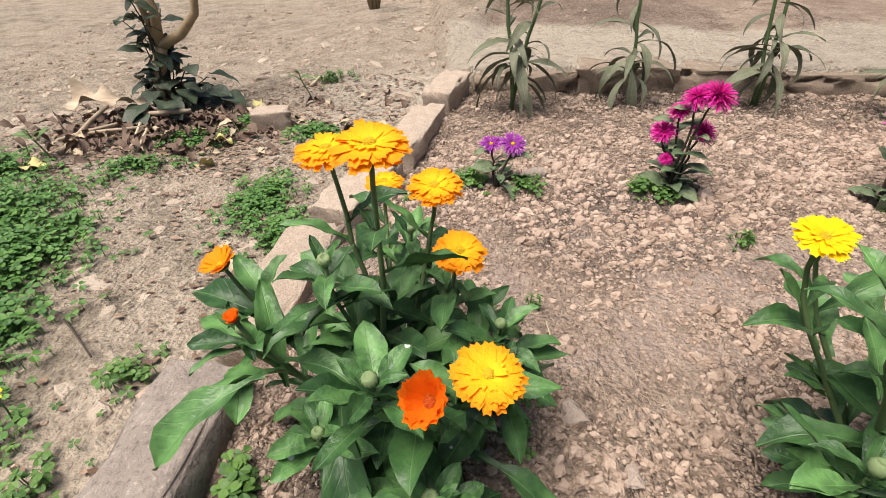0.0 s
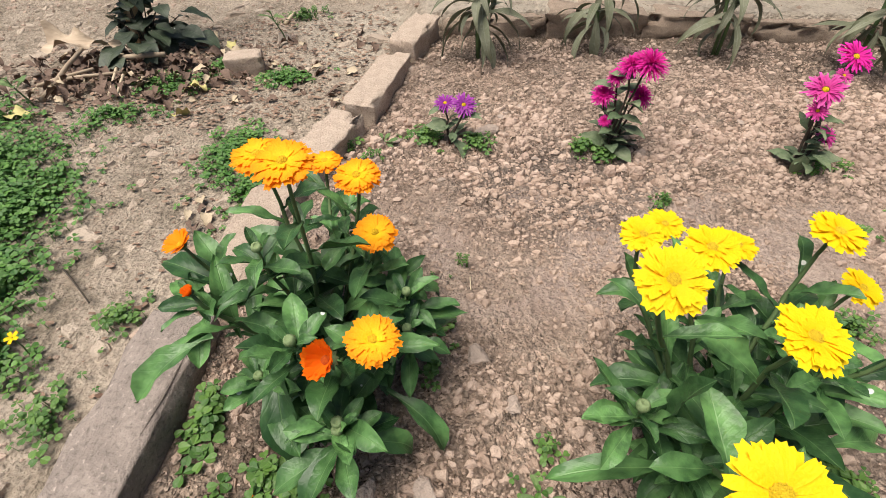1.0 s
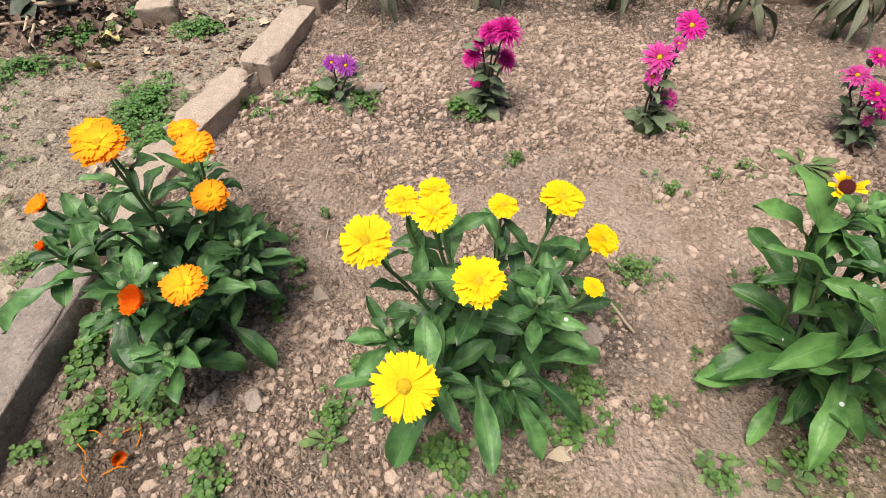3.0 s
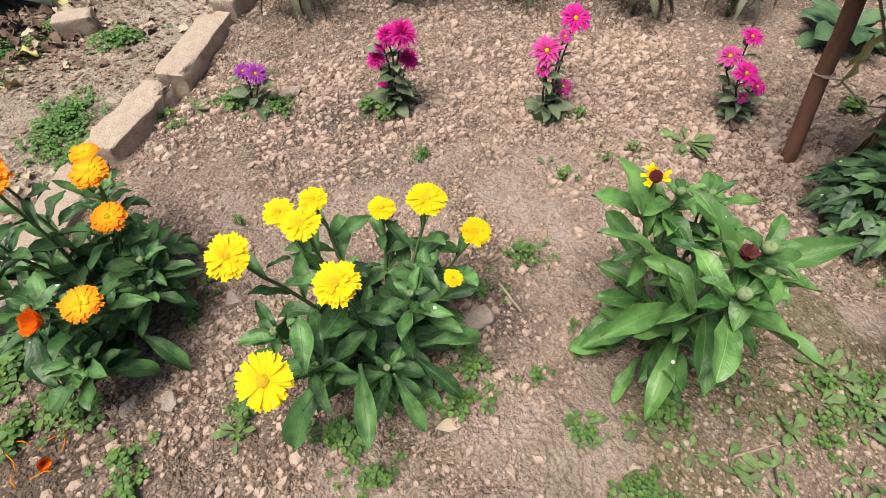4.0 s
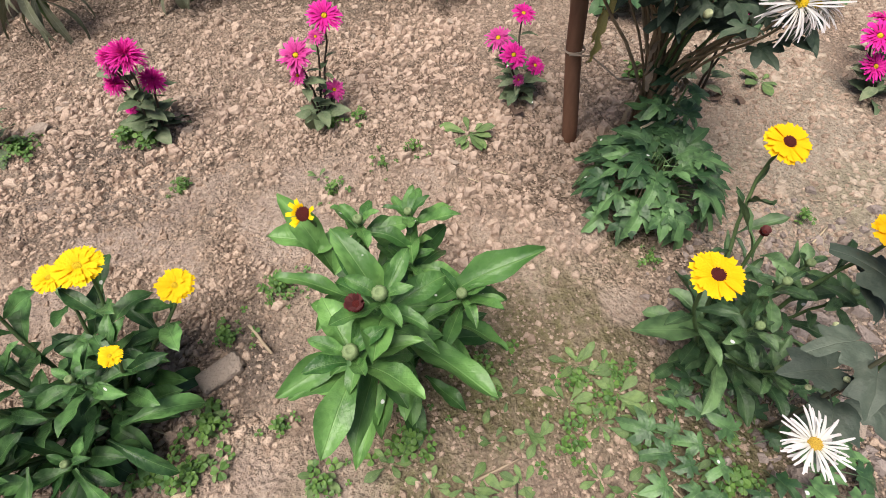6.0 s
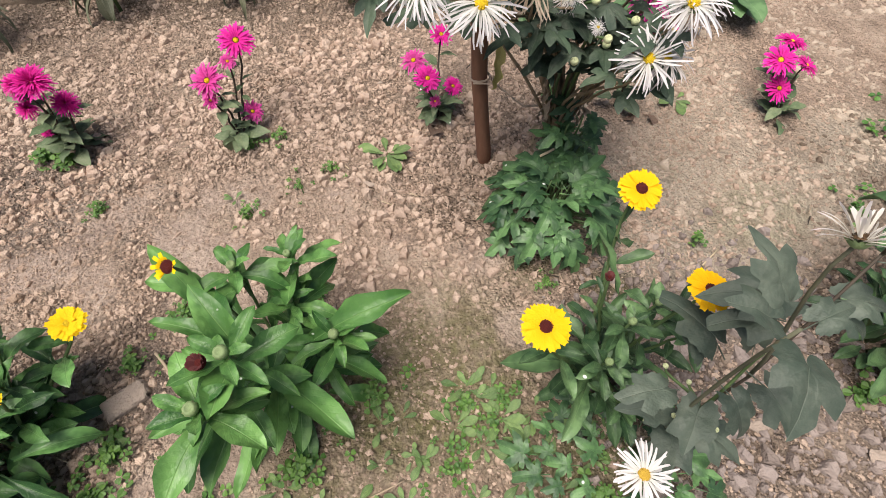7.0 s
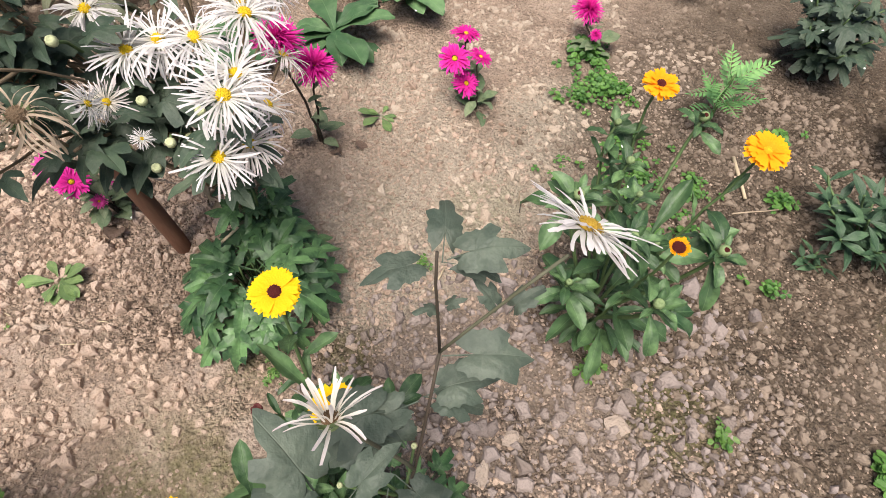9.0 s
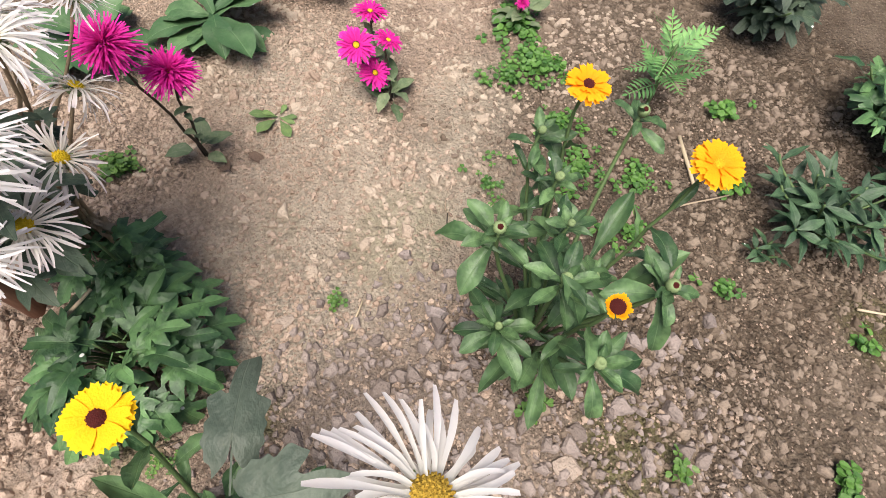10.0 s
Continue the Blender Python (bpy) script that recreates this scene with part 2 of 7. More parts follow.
DULL_LEAF = leaf_material("dull_calendula_leaf", (0.018, 0.050, 0.020), (0.135, 0.235, 0.095), (0.17, 0.26, 0.12), 0.045, 0.36)
FRESH_LEAF = leaf_material("fresh_calendula_leaf", (0.024, 0.085, 0.018), (0.165, 0.335, 0.090), (0.22, 0.35, 0.13), 0.03, 0.32)
CHRYS_LEAF = leaf_material("chrysanthemum_leaf", (0.016, 0.050, 0.021), (0.138, 0.268, 0.098), (0.17, 0.29, 0.12), 0.05, 0.36, ribs=0.0)
DARK_LEAF = leaf_material("dark_chrysanthemum_leaf", (0.026, 0.048, 0.032), (0.068, 0.105, 0.062), (0.10, 0.14, 0.08), 0.12, 0.5)
GREY_LEAF = leaf_material("dusty_leaf", (0.040, 0.058, 0.044), (0.100, 0.126, 0.096), (0.12, 0.145, 0.11), 0.08, 0.5, ribs=0.3)
PALE_LEAF = leaf_material("pale_strap_leaf", (0.10, 0.112, 0.065), (0.235, 0.235, 0.145), (0.30, 0.30, 0.21), 0.25, 0.6)
ASTER_LEAF = leaf_material("aster_leaf", (0.065, 0.11, 0.05), (0.17, 0.21, 0.11), (0.2, 0.24, 0.15), 0.2, 0.6)
SHRUB_LEAF = leaf_material("shrub_leaf", (0.018, 0.03, 0.018), (0.05, 0.075, 0.036), (0.12, 0.16, 0.09), 0.12, 0.45)
WEED_LEAF = leaf_material("weed_leaf", (0.066, 0.122, 0.037), (0.165, 0.252, 0.078), (0.24, 0.32, 0.13), 0.1, 0.55)
MARIGOLD_LEAF = leaf_material("marigold_leaf", (0.075, 0.19, 0.065), (0.20, 0.40, 0.12), (0.2, 0.34, 0.12), 0.05, 0.5)
CLOVER = clump_material("clover", (0.045, 0.12, 0.026), (0.14, 0.265, 0.05))
DARK_CLOVER = clump_material("dark_clover", (0.035, 0.115, 0.022), (0.13, 0.28, 0.05))
DRY_GRASS = clump_material("dry_grass", (0.16, 0.13, 0.075), (0.34, 0.28, 0.17), 0.8, 0.1)
FLAKES = clump_material("leaf_flakes", (0.10, 0.06, 0.04), (0.40, 0.28, 0.20), 0.8, 0.05)
STEM = plain_material("green_stem", (0.07, 0.12, 0.045), (0.12, 0.18, 0.07), 60.0, 0.6, 0.2)
DUSTY_STEM = plain_material("dusty_stem", (0.09, 0.095, 0.06), (0.16, 0.155, 0.105), 60.0, 0.7, 0.3)
DARK_STEM = plain_material("dark_stem", (0.035, 0.03, 0.022), (0.08, 0.06, 0.045), 60.0, 0.7, 0.3)
BROWN_STEM = plain_material("woody_stem", (0.15, 0.105, 0.065), (0.33, 0.25, 0.165), 60.0, 0.8, 0.5)
BUD = plain_material("bud_green", (0.13, 0.20, 0.08), (0.26, 0.33, 0.16), 30.0, 0.6, 0.3)
PALE_BUD = plain_material("pale_bud", (0.40, 0.45, 0.22), (0.60, 0.62, 0.40), 30.0, 0.6, 0.3)
ORANGE = petal_material("orange_petals", (0.97, 0.64, 0.015), (0.94, 0.38, 0.006), (0.90, 0.22, 0.006))
DEEP_ORANGE = petal_material("deep_orange_petals", (0.75, 0.14, 0.004), (0.86, 0.17, 0.006), (0.88, 0.22, 0.01))
YELLOW = petal_material("yellow_petals", (0.86, 0.50, 0.004), (0.90, 0.59, 0.006), (0.90, 0.64, 0.01))
RICH_YELLOW = petal_material("rich_yellow_petals", (0.88, 0.42, 0.004), (0.90, 0.51, 0.006), (0.90, 0.57, 0.01))
GOLD = petal_material("golden_petals", (0.88, 0.27, 0.006), (0.90, 0.37, 0.008), (0.92, 0.43, 0.012))
WHITE = petal_material("white_quills", (0.74, 0.72, 0.66), (0.81, 0.785, 0.80), (0.81, 0.76, 0.785), 0.45, 0.10, 0.04)
PINKISH = petal_material("fading_quills", (0.70, 0.66, 0.56), (0.80, 0.75, 0.74), (0.78, 0.66, 0.69), 0.40, 0.15, 0.04)
DRIED = petal_material("dried_quills", (0.46, 0.34, 0.23), (0.70, 0.57, 0.44), (0.76, 0.66, 0.55), 0.3, 0.4, 0.05)
MAGENTA = petal_material("magenta_petals", (0.56, 0.009, 0.22), (0.68, 0.016, 0.30), (0.80, 0.06, 0.45), 0.2, 0.6)
MAROON = petal_material("withered_petals", (0.05, 0.008, 0.012), (0.11, 0.02, 0.025), (0.30, 0.15, 0.13), 0.1, 0.4)
PINK = petal_material("pink_petals", (0.50, 0.02, 0.20), (0.56, 0.04, 0.28), (0.66, 0.14, 0.42), 0.2, 0.6)
PURPLE = petal_material("purple_petals", (0.29, 0.035, 0.29), (0.31, 0.036, 0.35), (0.44, 0.11, 0.46), 0.25, 0.5)
YELLOW_DISC = plain_material("yellow_disc", (0.80, 0.50, 0.01), (0.90, 0.66, 0.03), 25.0, 0.8, 0.8)
ORANGE_DISC = plain_material("orange_disc", (0.90, 0.48, 0.01), (0.95, 0.62, 0.02), 25.0, 0.8, 0.8)
MAROON_DISC = plain_material("maroon_disc", (0.05, 0.006, 0.008), (0.16, 0.02, 0.015), 25.0, 0.8, 0.8)
BROWN_DISC = plain_material("brown_disc", (0.09, 0.05, 0.025), (0.2, 0.12, 0.06), 25.0, 0.8, 0.8)
BARK = plain_material("smooth_bark", (0.26, 0.18, 0.10), (0.42, 0.32, 0.20), 60.0, 0.85, 0.6)
STAKE = plain_material("stake_wood", (0.12, 0.055, 0.034), (0.26, 0.135, 0.085), 60.0, 0.75, 0.6, 0.3, (1, 1, 0.12))
TWIG = plain_material("dry_twig", (0.26, 0.19, 0.13), (0.46, 0.37, 0.27), 60.0, 0.85, 0.5)
LITTER = plain_material("leaf_litter", (0.085, 0.055, 0.042), (0.26, 0.178, 0.135), 40.0, 0.85, 0.5)
STRAW = plain_material("pale_dry_leaf", (0.42, 0.33, 0.22), (0.60, 0.50, 0.36), 30.0, 0.8, 0.4)
YELLOW_LEAF = plain_material("yellowed_leaf", (0.46, 0.40, 0.13), (0.60, 0.54, 0.25), 30.0, 0.6, 0.3)
TIE = plain_material("string", (0.36, 0.28, 0.22), (0.5, 0.4, 0.32), 60.0, 0.8, 0.3)

# ---- mesh tools ----
rng = random.Random(7)
V = Vector
UP = V((0, 0, 1))


def mesh_of(name, verts, faces, material, smooth=True):
    me = bpy.data.meshes.new(name)
    me.from_pydata([tuple(v) for v in verts], [], faces)
    me.materials.append(material)
    if smooth:
        me.polygons.foreach_set("use_smooth", [True] * len(me.polygons))
    me.update()
    return me


def joined(*pieces):
    """One vertex and face list out of several."""
    verts, faces = [], []
    for v, f in pieces:
        k = len(verts)
        verts += list(v)
        faces += [tuple(i + k for i in p) for p in f]
    return verts, faces


def moved(piece, m):
    return [m @ V(v) for v in piece[0]], piece[1]


def basis(loc, along, normal, sx=1.0, sy=1.0, sz=1.0):
    """Pose with y along, z near the normal, and scales."""
    y = V(along).normalized()
    x = y.cross(V(normal))
    if x.length < 1e-4:
        x = y.cross(V((0.3, 1, 0.2)))
    x.normalize()
    z = x.cross(y)
    m = Matrix((x * sx, y * sy, z * sz)).transposed().to_4x4()
    m.translation = V(loc)
    return m


def facing(loc, normal, size, spin=0.0):
    """Pose whose z looks along the normal."""
    m = V(normal).normalized().to_track_quat("Z", "Y").to_matrix().to_4x4()
    return Matrix.Translation(V(loc)) @ m @ Matrix.Rotation(spin, 4, "Z") @ Matrix.Scale(size, 4)


def thing(name, loc, label, category, group="", kind=""):
    ob = new(name)
    ob.empty_display_size = 0.02
    ob.location = loc
    return tagged(ob, label, category, group, kind)


def part(name, mesh, parent, m=None, label=""):
    """A mesh as one part; m is in the world, turned into the parent's own space for a thing."""
    ob = new(name, mesh)
    ob.parent = parent
    if m is not None:
        ob.matrix_basis = Matrix.Translation(-parent.location) @ m if parent.parent is None else m
    return tagged(ob, label)


def tube(points, r0, r1, sides=6, ragged=0.0):
    """A tapered round stem along points."""
    pts = [V(p) for p in points]
    verts, faces = [], []
    n = len(pts)
    side = V((1, 0, 0))
    for i, p in enumerate(pts):
        d = (pts[min(i + 1, n - 1)] - pts[max(i - 1, 0)]).normalized()
        side = (side - d * side.dot(d))
        side = side.normalized() if side.length > 1e-4 else d.orthogonal().normalized()
        other = d.cross(side)
        r = r0 + (r1 - r0) * i / (n - 1)
        for k in range(sides):
            a = 2 * math.pi * k / sides
            rr = r * (1 + ragged * rng.uniform(-1, 1))
            verts.append(p + (side * math.cos(a) + other * math.sin(a)) * rr)
    for i in range(n - 1):
        for k in range(sides):
            a, b = i * sides + k, i * sides + (k + 1) % sides
            faces.append((a, b, b + sides, a + sides))
    faces.append(tuple(range(sides))[::-1])
    faces.append(tuple(range((n - 1) * sides, n * sides)))
    return verts, faces


def arc(a, b, bulge=0.5, n=9, end=UP, wobble=0.0):
    """Points from a to b: starts upward and outward, arrives along end."""
    a, b = V(a), V(b)
    h = (b - a).length
    c1 = a + (V((b.x - a.x, b.y - a.y, 0)) * 0.25 + UP * h * bulge)
    c2 = b - V(end).normalized() * h * 0.3
    out = []
    for i in range(n):
        t = i / (n - 1)
        p = a * (1 - t) ** 3 + c1 * 3 * t * (1 - t) ** 2 + c2 * 3 * t * t * (1 - t) + b * t ** 3
        if 0 < i < n - 1:
            p += V((rng.uniform(-1, 1), rng.uniform(-1, 1), 0)) * wobble
        out.append(p)
    return out


def blade(profile, n=9, droop=0.6, cup=0.25, wave=0.0, twist=0.0, cols=4, seed=0):
    """A leaf of unit length along y; profile gives its half width along the way."""
    r = random.Random(seed)
    verts, faces = [], []
    y = z = 0.0
    ph = r.uniform(0, 6)
    for i in range(n + 1):
        t = i / n
        w = profile(t)
        for j in range(cols + 1):
            u = (j / cols - 0.5) * 2
            x = w * u
            dz = cup * abs(x) + wave * math.sin(t * 15 + ph + (2.0 if u > 0 else 0)) * abs(u) ** 2
            ca, sa = math.cos(twist * t), math.sin(twist * t)
            a = droop * t * t
            dz += 0.02 * math.sin(t * 7 + ph * 2) * (1 - abs(u))
            verts.append((x * ca, y + dz * math.sin(a) , z + dz * ca + x * sa))
        a = droop * (t + 0.5 / n)
        y += math.cos(a) / n
        z -= math.sin(a) / n
    for i in range(n):
        for j in range(cols):
            a = i * (cols + 1) + j
            faces.append((a, a + 1, a + cols + 2, a + cols + 1))
    return verts, faces


def spoon(width, peak=0.66, stalk=0.18):
    def f(t):
        if t < peak:
            s = t / peak
            w = stalk + (1 - stalk) * (s * s * (3 - 2 * s))
        else:
            s = (t - peak) / (1 - peak)
            w = max(0.0, 1 - s ** 1.75) ** 0.78
        return width * 0.5 * max(w, 0.02)
    return f


def lance(width, peak=0.4):
    def f(t):
        s = t / peak if t < peak else (1 - t) / (1 - peak)
        return width * 0.5 * max(0.04, s ** 0.75)
    return f


def ovate(width):
    def f(t):
        if t < 0.16:
            return width * 0.03
        s = (t - 0.16) / 0.84
        return width * 0.5 * max(0.03, math.sin(math.pi * s ** 0.62) ** 0.8)
    return f


def cut_leaf(width, web, droop, seed, fold=0.25):
    """A leaf of unit length on a stalk, cut into five toothed lobes round its heart; web is what joins them."""
    r = random.Random(seed)
    lobes = [(0.0, 0.60), (0.86, 0.47), (-0.86, 0.47), (1.80, 0.34), (-1.80, 0.34)]
    lobes = [(a + r.uniform(-0.10, 0.10), h * r.uniform(0.88, 1.10)) for a, h in lobes]
    heart, n, rings = 0.40, 96, (0.40, 0.75, 1.0)
    ph = r.uniform(0, 6)

    def shaped(x, y):
        d2 = x * x + (y - heart) ** 2
        z = fold * abs(x) - 0.75 * d2 * (0.6 + droop) + 0.022 * math.sin(12 * x + ph) + 0.018 * math.sin(15 * y + 2 * ph)
        return (x * width, y, z - 0.15 * droop * y)
    verts, faces = [shaped(0, heart)], []
    for k in range(n):
        a = -math.pi + 2 * math.pi * k / n
        reach = web * (0.30 if abs(a) < 2.5 else 0.30 * (math.pi - abs(a)) / 0.64 + 0.05)
        for b, h in lobes:
            c = math.cos(max(-math.pi / 2, min(math.pi / 2, (a - b) * (3.4 - 0.9 * min(1.0, web)))))
            reach = max(reach, h * c ** 0.72)
        reach *= 1 - (0.17 if web < 0.8 else 0.10) * abs(math.sin(a * 8.0 + ph))
        for q in rings:
            verts.append(shaped(reach * q * math.sin(a), heart + reach * q * math.cos(a)))
    m = len(rings)
    for k in range(n):
        a, b = 1 + k * m, 1 + (k + 1) % n * m
        faces.append((0, b, a))
        for q in range(m - 1):
            faces.append((a + q, b + q, b + q + 1, a + q + 1))
    stalk = len(verts)
    for x, y in ((-0.012, -0.02), (0.012, -0.02), (0.012, heart), (-0.012, heart)):
        verts.append(shaped(x, y))
    faces.append((stalk, stalk + 1, stalk + 2, stalk + 3))
    return verts, faces


def meshes(name, material, count, make):
    return [mesh_of(name, *make(i), material) for i in range(count)]


CAL_LEAVES = meshes("calendula_leaf", LEAF, 8, lambda i: blade(spoon(0.31 + 0.04 * (i % 3), 0.63), 10, 0.15 + 0.36 * (i % 4), 0.50, 0.030, 0.5 * ((i % 3) - 1), 4, i))
DULL_LEAVES = meshes("calendula_leaf", DULL_LEAF, 8, lambda i: blade(spoon(0.31 + 0.04 * (i % 3), 0.63), 10, 0.15 + 0.36 * (i % 4), 0.50, 0.030, 0.5 * ((i % 3) - 1), 4, i + 40))
BIG_LEAVES = meshes("calendula_leaf", FRESH_LEAF, 8, lambda i: blade(spoon(0.285 + 0.035 * (i % 3), 0.60, 0.24), 11, 0.2 + 0.38 * (i % 4), 0.48, 0.032, 0.45 * ((i % 3) - 1), 4, i + 20))
CUT_LEAVES = meshes("chrysanthemum_leaf", CHRYS_LEAF, 6, lambda i: cut_leaf(1.0 + 0.08 * (i % 3), 0.68, 0.3 + 0.4 * (i % 3), i, 0.28))
DIM_LEAVES = meshes("chrysanthemum_leaf", DARK_LEAF, 6, lambda i: cut_leaf(0.86 + 0.06 * (i % 3), 0.9, 0.4 + 0.4 * (i % 3), i + 9))
DUSTY_LEAVES = meshes("dusty_leaf", GREY_LEAF, 6, lambda i: cut_leaf(0.84 + 0.07 * (i % 3), 1.15, 0.2 + 0.3 * (i % 3), i + 19, 0.25))
STRAP_LEAVES = meshes("strap_leaf", PALE_LEAF, 6, lambda i: blade(lance(0.16 + 0.03 * (i % 3), 0.5), 10, 1.2 + 0.4 * (i % 3), 0.3, 0.006, 0.3 * ((i % 3) - 1), 2, i))
ASTER_LEAVES = meshes("aster_leaf", ASTER_LEAF, 5, lambda i: blade(ovate(0.52), 10, 0.5 + 0.2 * (i % 3), 0.2, 0.02, 0.2, 4, i))
OVAL_LEAVES = meshes("shrub_leaf", SHRUB_LEAF, 5, lambda i: blade(ovate(0.62), 10, 0.5 + 0.25 * (i % 3), 0.2, 0.02, 0.2 * (i % 2), 4, i))
WEED_LEAVES = meshes("weed_leaf", WEED_LEAF, 5, lambda i: blade(spoon(0.38, 0.68, 0.14), 7, 0.3 + 0.2 * (i % 3), 0.2, 0.01, 0.0, 2, i))
BROAD_LEAF = leaf_material("broad_leaf", (0.030, 0.078, 0.030), (0.125, 0.225, 0.095), (0.16, 0.26, 0.12), 0.07, 0.42, ribs=0.4)
BROAD_LEAVES = meshes("broad_leaf", BROAD_LEAF, 4, lambda i: blade(spoon(0.46, 0.58, 0.2), 9, 0.5 + 0.2 * (i % 3), 0.2, 0.02, 0.0, 4, i))


DEAD_LEAVES = meshes("withered_leaf", TWIG, 3, lambda i: blade(lance(0.35), 7, 1.0, 0.5, 0.05, 0.9 * (i - 1), 2, i))
OLD_LEAVES = meshes("withered_leaf", YELLOW_LEAF, 2, lambda i: blade(lance(0.4), 7, 0.6, 0.5, 0.05, 0.9 * (i - 1), 2, i))


def leaf(parent, pool, base, along, length, wide=1.0, roll=0.0, r=rng, name="leaf", label=""):
    m = basis(base, along, UP, length * wide, length, length)
    return part(name, r.choice(pool), parent, m @ Matrix.Rotation(roll, 4, "Y"), label)


def leaf_to(parent, pool, base, tip, wide=1.0, r=rng, name="leaf", lift=0.35):
    """A leaf whose tip comes near a given place."""
    d = V(tip) - V(base)
    return leaf(parent, pool, base, d + UP * d.length * lift, d.length * 1.06, wide, r.uniform(-0.25, 0.25), r, name)


def way(azimuth, elevation):
    return V((math.cos(azimuth) * math.cos(elevation), math.sin(azimuth) * math.cos(elevation), math.sin(elevation)))


# ---- blooms of radius one, z outward ----
def ray(r0, r1, width, lift, sag, tip, az, z0=0.0, n=5, cup=0.12, seed=0):
    """One petal; tip: 0 pointed, 1 blunt and toothed."""
    r = random.Random(seed)
    verts, faces = [], []
    ca, sa = math.cos(az), math.sin(az)
    rad, z = r0, z0
    step = (r1 - r0) / n
    bend = r.uniform(-0.06, 0.06) if tip else r.uniform(-0.24, 0.24)
    for i in range(n + 1):
        t = i / n
        w = width * 0.5 * ((0.45 + 0.55 * min(1, t * 2.2)) if tip else (0.62 + 0.38 * t + 0.15 * math.sin(9 * t + 20 * bend)))
        if i == n:
            w *= 0.72 if tip else 0.55
        for j in (-1, 0, 1):
            rr = rad - (0.035 if (tip and i == n and j == 0) else 0) + (0.02 if (tip and i == n and j) else 0)
            s = w * j + bend * t * t
            zz = z + abs(j) * cup * w * (1 if tip else 5 * (1 - 0.6 * t))
            verts.append((ca * rr - sa * s, sa * rr + ca * s, zz))
        a = lift - sag * t
        rad += math.cos(a) * step
        z += math.sin(a) * step
    for i in range(n):
        for j in range(2):
            a = i * 3 + j
            faces.append((a, a + 1, a + 4, a + 3))
    return verts, faces


def rays(layers, seed, tip=1, n=5, jitter=0.12):
    r = random.Random(seed)
    out = []
    for count, r0, r1, width, lift, sag, z0 in layers:
        turn = r.uniform(0, 6)
        for k in range(count):
            az_ = turn + 2 * math.pi * (k + r.uniform(-jitter, jitter) * 2) / count
            out.append(ray(r0, r1 * r.uniform(1 - jitter, 1 + jitter * 0.35), width * r.uniform(0.85, 1.1), lift + r.uniform(-0.12, 0.12), sag + r.uniform(-0.15, 0.15), tip, az_, z0 + r.uniform(-0.01, 0.01), n, 0.12, r.random()))
    return joined(*out)


def dome(radius, height, knobs, seed, z0=0.02):
    """A flower's disc: a low dome set with florets."""
    verts, faces = [(0, 0, z0 + height)], []
    rows, sides = 3, 14
    for i in range(1, rows + 1):
        a = math.pi / 2 * i / rows
        for k in range(sides):
            b = 2 * math.pi * k / sides
            verts.append((radius * math.sin(a) * math.cos(b), radius * math.sin(a) * math.sin(b), z0 + height * math.cos(a)))
    for k in range(sides):
        faces.append((0, 1 + k, 1 + (k + 1) % sides))
    for i in range(rows - 1):
        for k in range(sides):
            a, b = 1 + i * sides + k, 1 + i * sides + (k + 1) % sides
            faces.append((a, a + sides, b + sides, b))
    pieces = [(verts, faces)]
    for k in range(knobs):
        q = math.sqrt((k + 0.5) / knobs)
        b = k * 2.39996
        x, y = radius * q * math.cos(b), radius * q * math.sin(b)
        z = z0 + height * math.sqrt(max(0, 1 - q * q * 0.9))
        s = radius * 0.85 / math.sqrt(knobs)
        pieces.append(([(x - s, y, z), (x, y - s, z), (x + s, y, z), (x, y + s, z), (x * 1.05, y * 1.05, z + s * 1.1)], [(0, 1, 4), (1, 2, 4), (2, 3, 4), (3, 0, 4)]))
    return joined(*pieces)


def turned(profile, sides, ridge=0.0, spikes=0.0):
    """A body of revolution from (radius, height) pairs, ridged, its last ring drawn into points."""
    verts, faces = [], []
    last = len(profile) - 1
    for i, (rad, z) in enumerate(profile):
        for k in range(sides):
            a = 2 * math.pi * k / sides
            f = 1 + ridge * (-1) ** k + (spikes * (k % 2) if i == last else 0)
            verts.append((rad * f * math.cos(a), rad * f * math.sin(a), z + (0.08 * (k % 2) if i == last and spikes else 0)))
    for i in range(last):
        for k in range(sides):
            a, b = i * sides + k, i * sides + (k + 1) % sides
            faces.append((a, b, b + sides, a + sides))
    return verts, faces


def cup_mesh():
    """Green bracts under a bloom."""
    return turned(((0.06, -0.30), (0.20, -0.26), (0.31, -0.15), (0.33, -0.06)), 26, 0.0, 0.45)


DOUBLE = ((19, 0.16, 1.0, 0.30, 0.03, 0.26, 0.0), (18, 0.15, 0.94, 0.29, 0.10, 0.28, 0.025), (15, 0.13, 0.80, 0.26, 0.20, 0.36, 0.045), (9, 0.10, 0.54, 0.21, 0.42, 0.5, 0.06))
SEMI = ((18, 0.2, 1.0, 0.30, 0.08, 0.3, 0.0), (16, 0.18, 0.92, 0.28, 0.2, 0.35, 0.03), (10, 0.15, 0.62, 0.2, 0.45, 0.4, 0.05))
SINGLE = ((18, 0.2, 1.0, 0.31, 0.05, 0.25, 0.0), (16, 0.2, 0.95, 0.30, 0.14, 0.3, 0.03))
SHUT = ((13, 0.15, 1.0, 0.36, 1.05, 0.1, 0.0), (11, 0.12, 0.9, 0.3, 0.85, -0.3, 0.0))
CUPPED = ((14, 0.2, 1.0, 0.34, 0.55, 0.2, 0.0), (11, 0.2, 0.95, 0.3, 0.7, 0.2, 0.03))
RIM = ((11, 0.45, 1.25, 0.34, 0.75, 0.6, 0.0), (13, 0.45, 1.0, 0.30, 1.0, 0.5, 0.0))
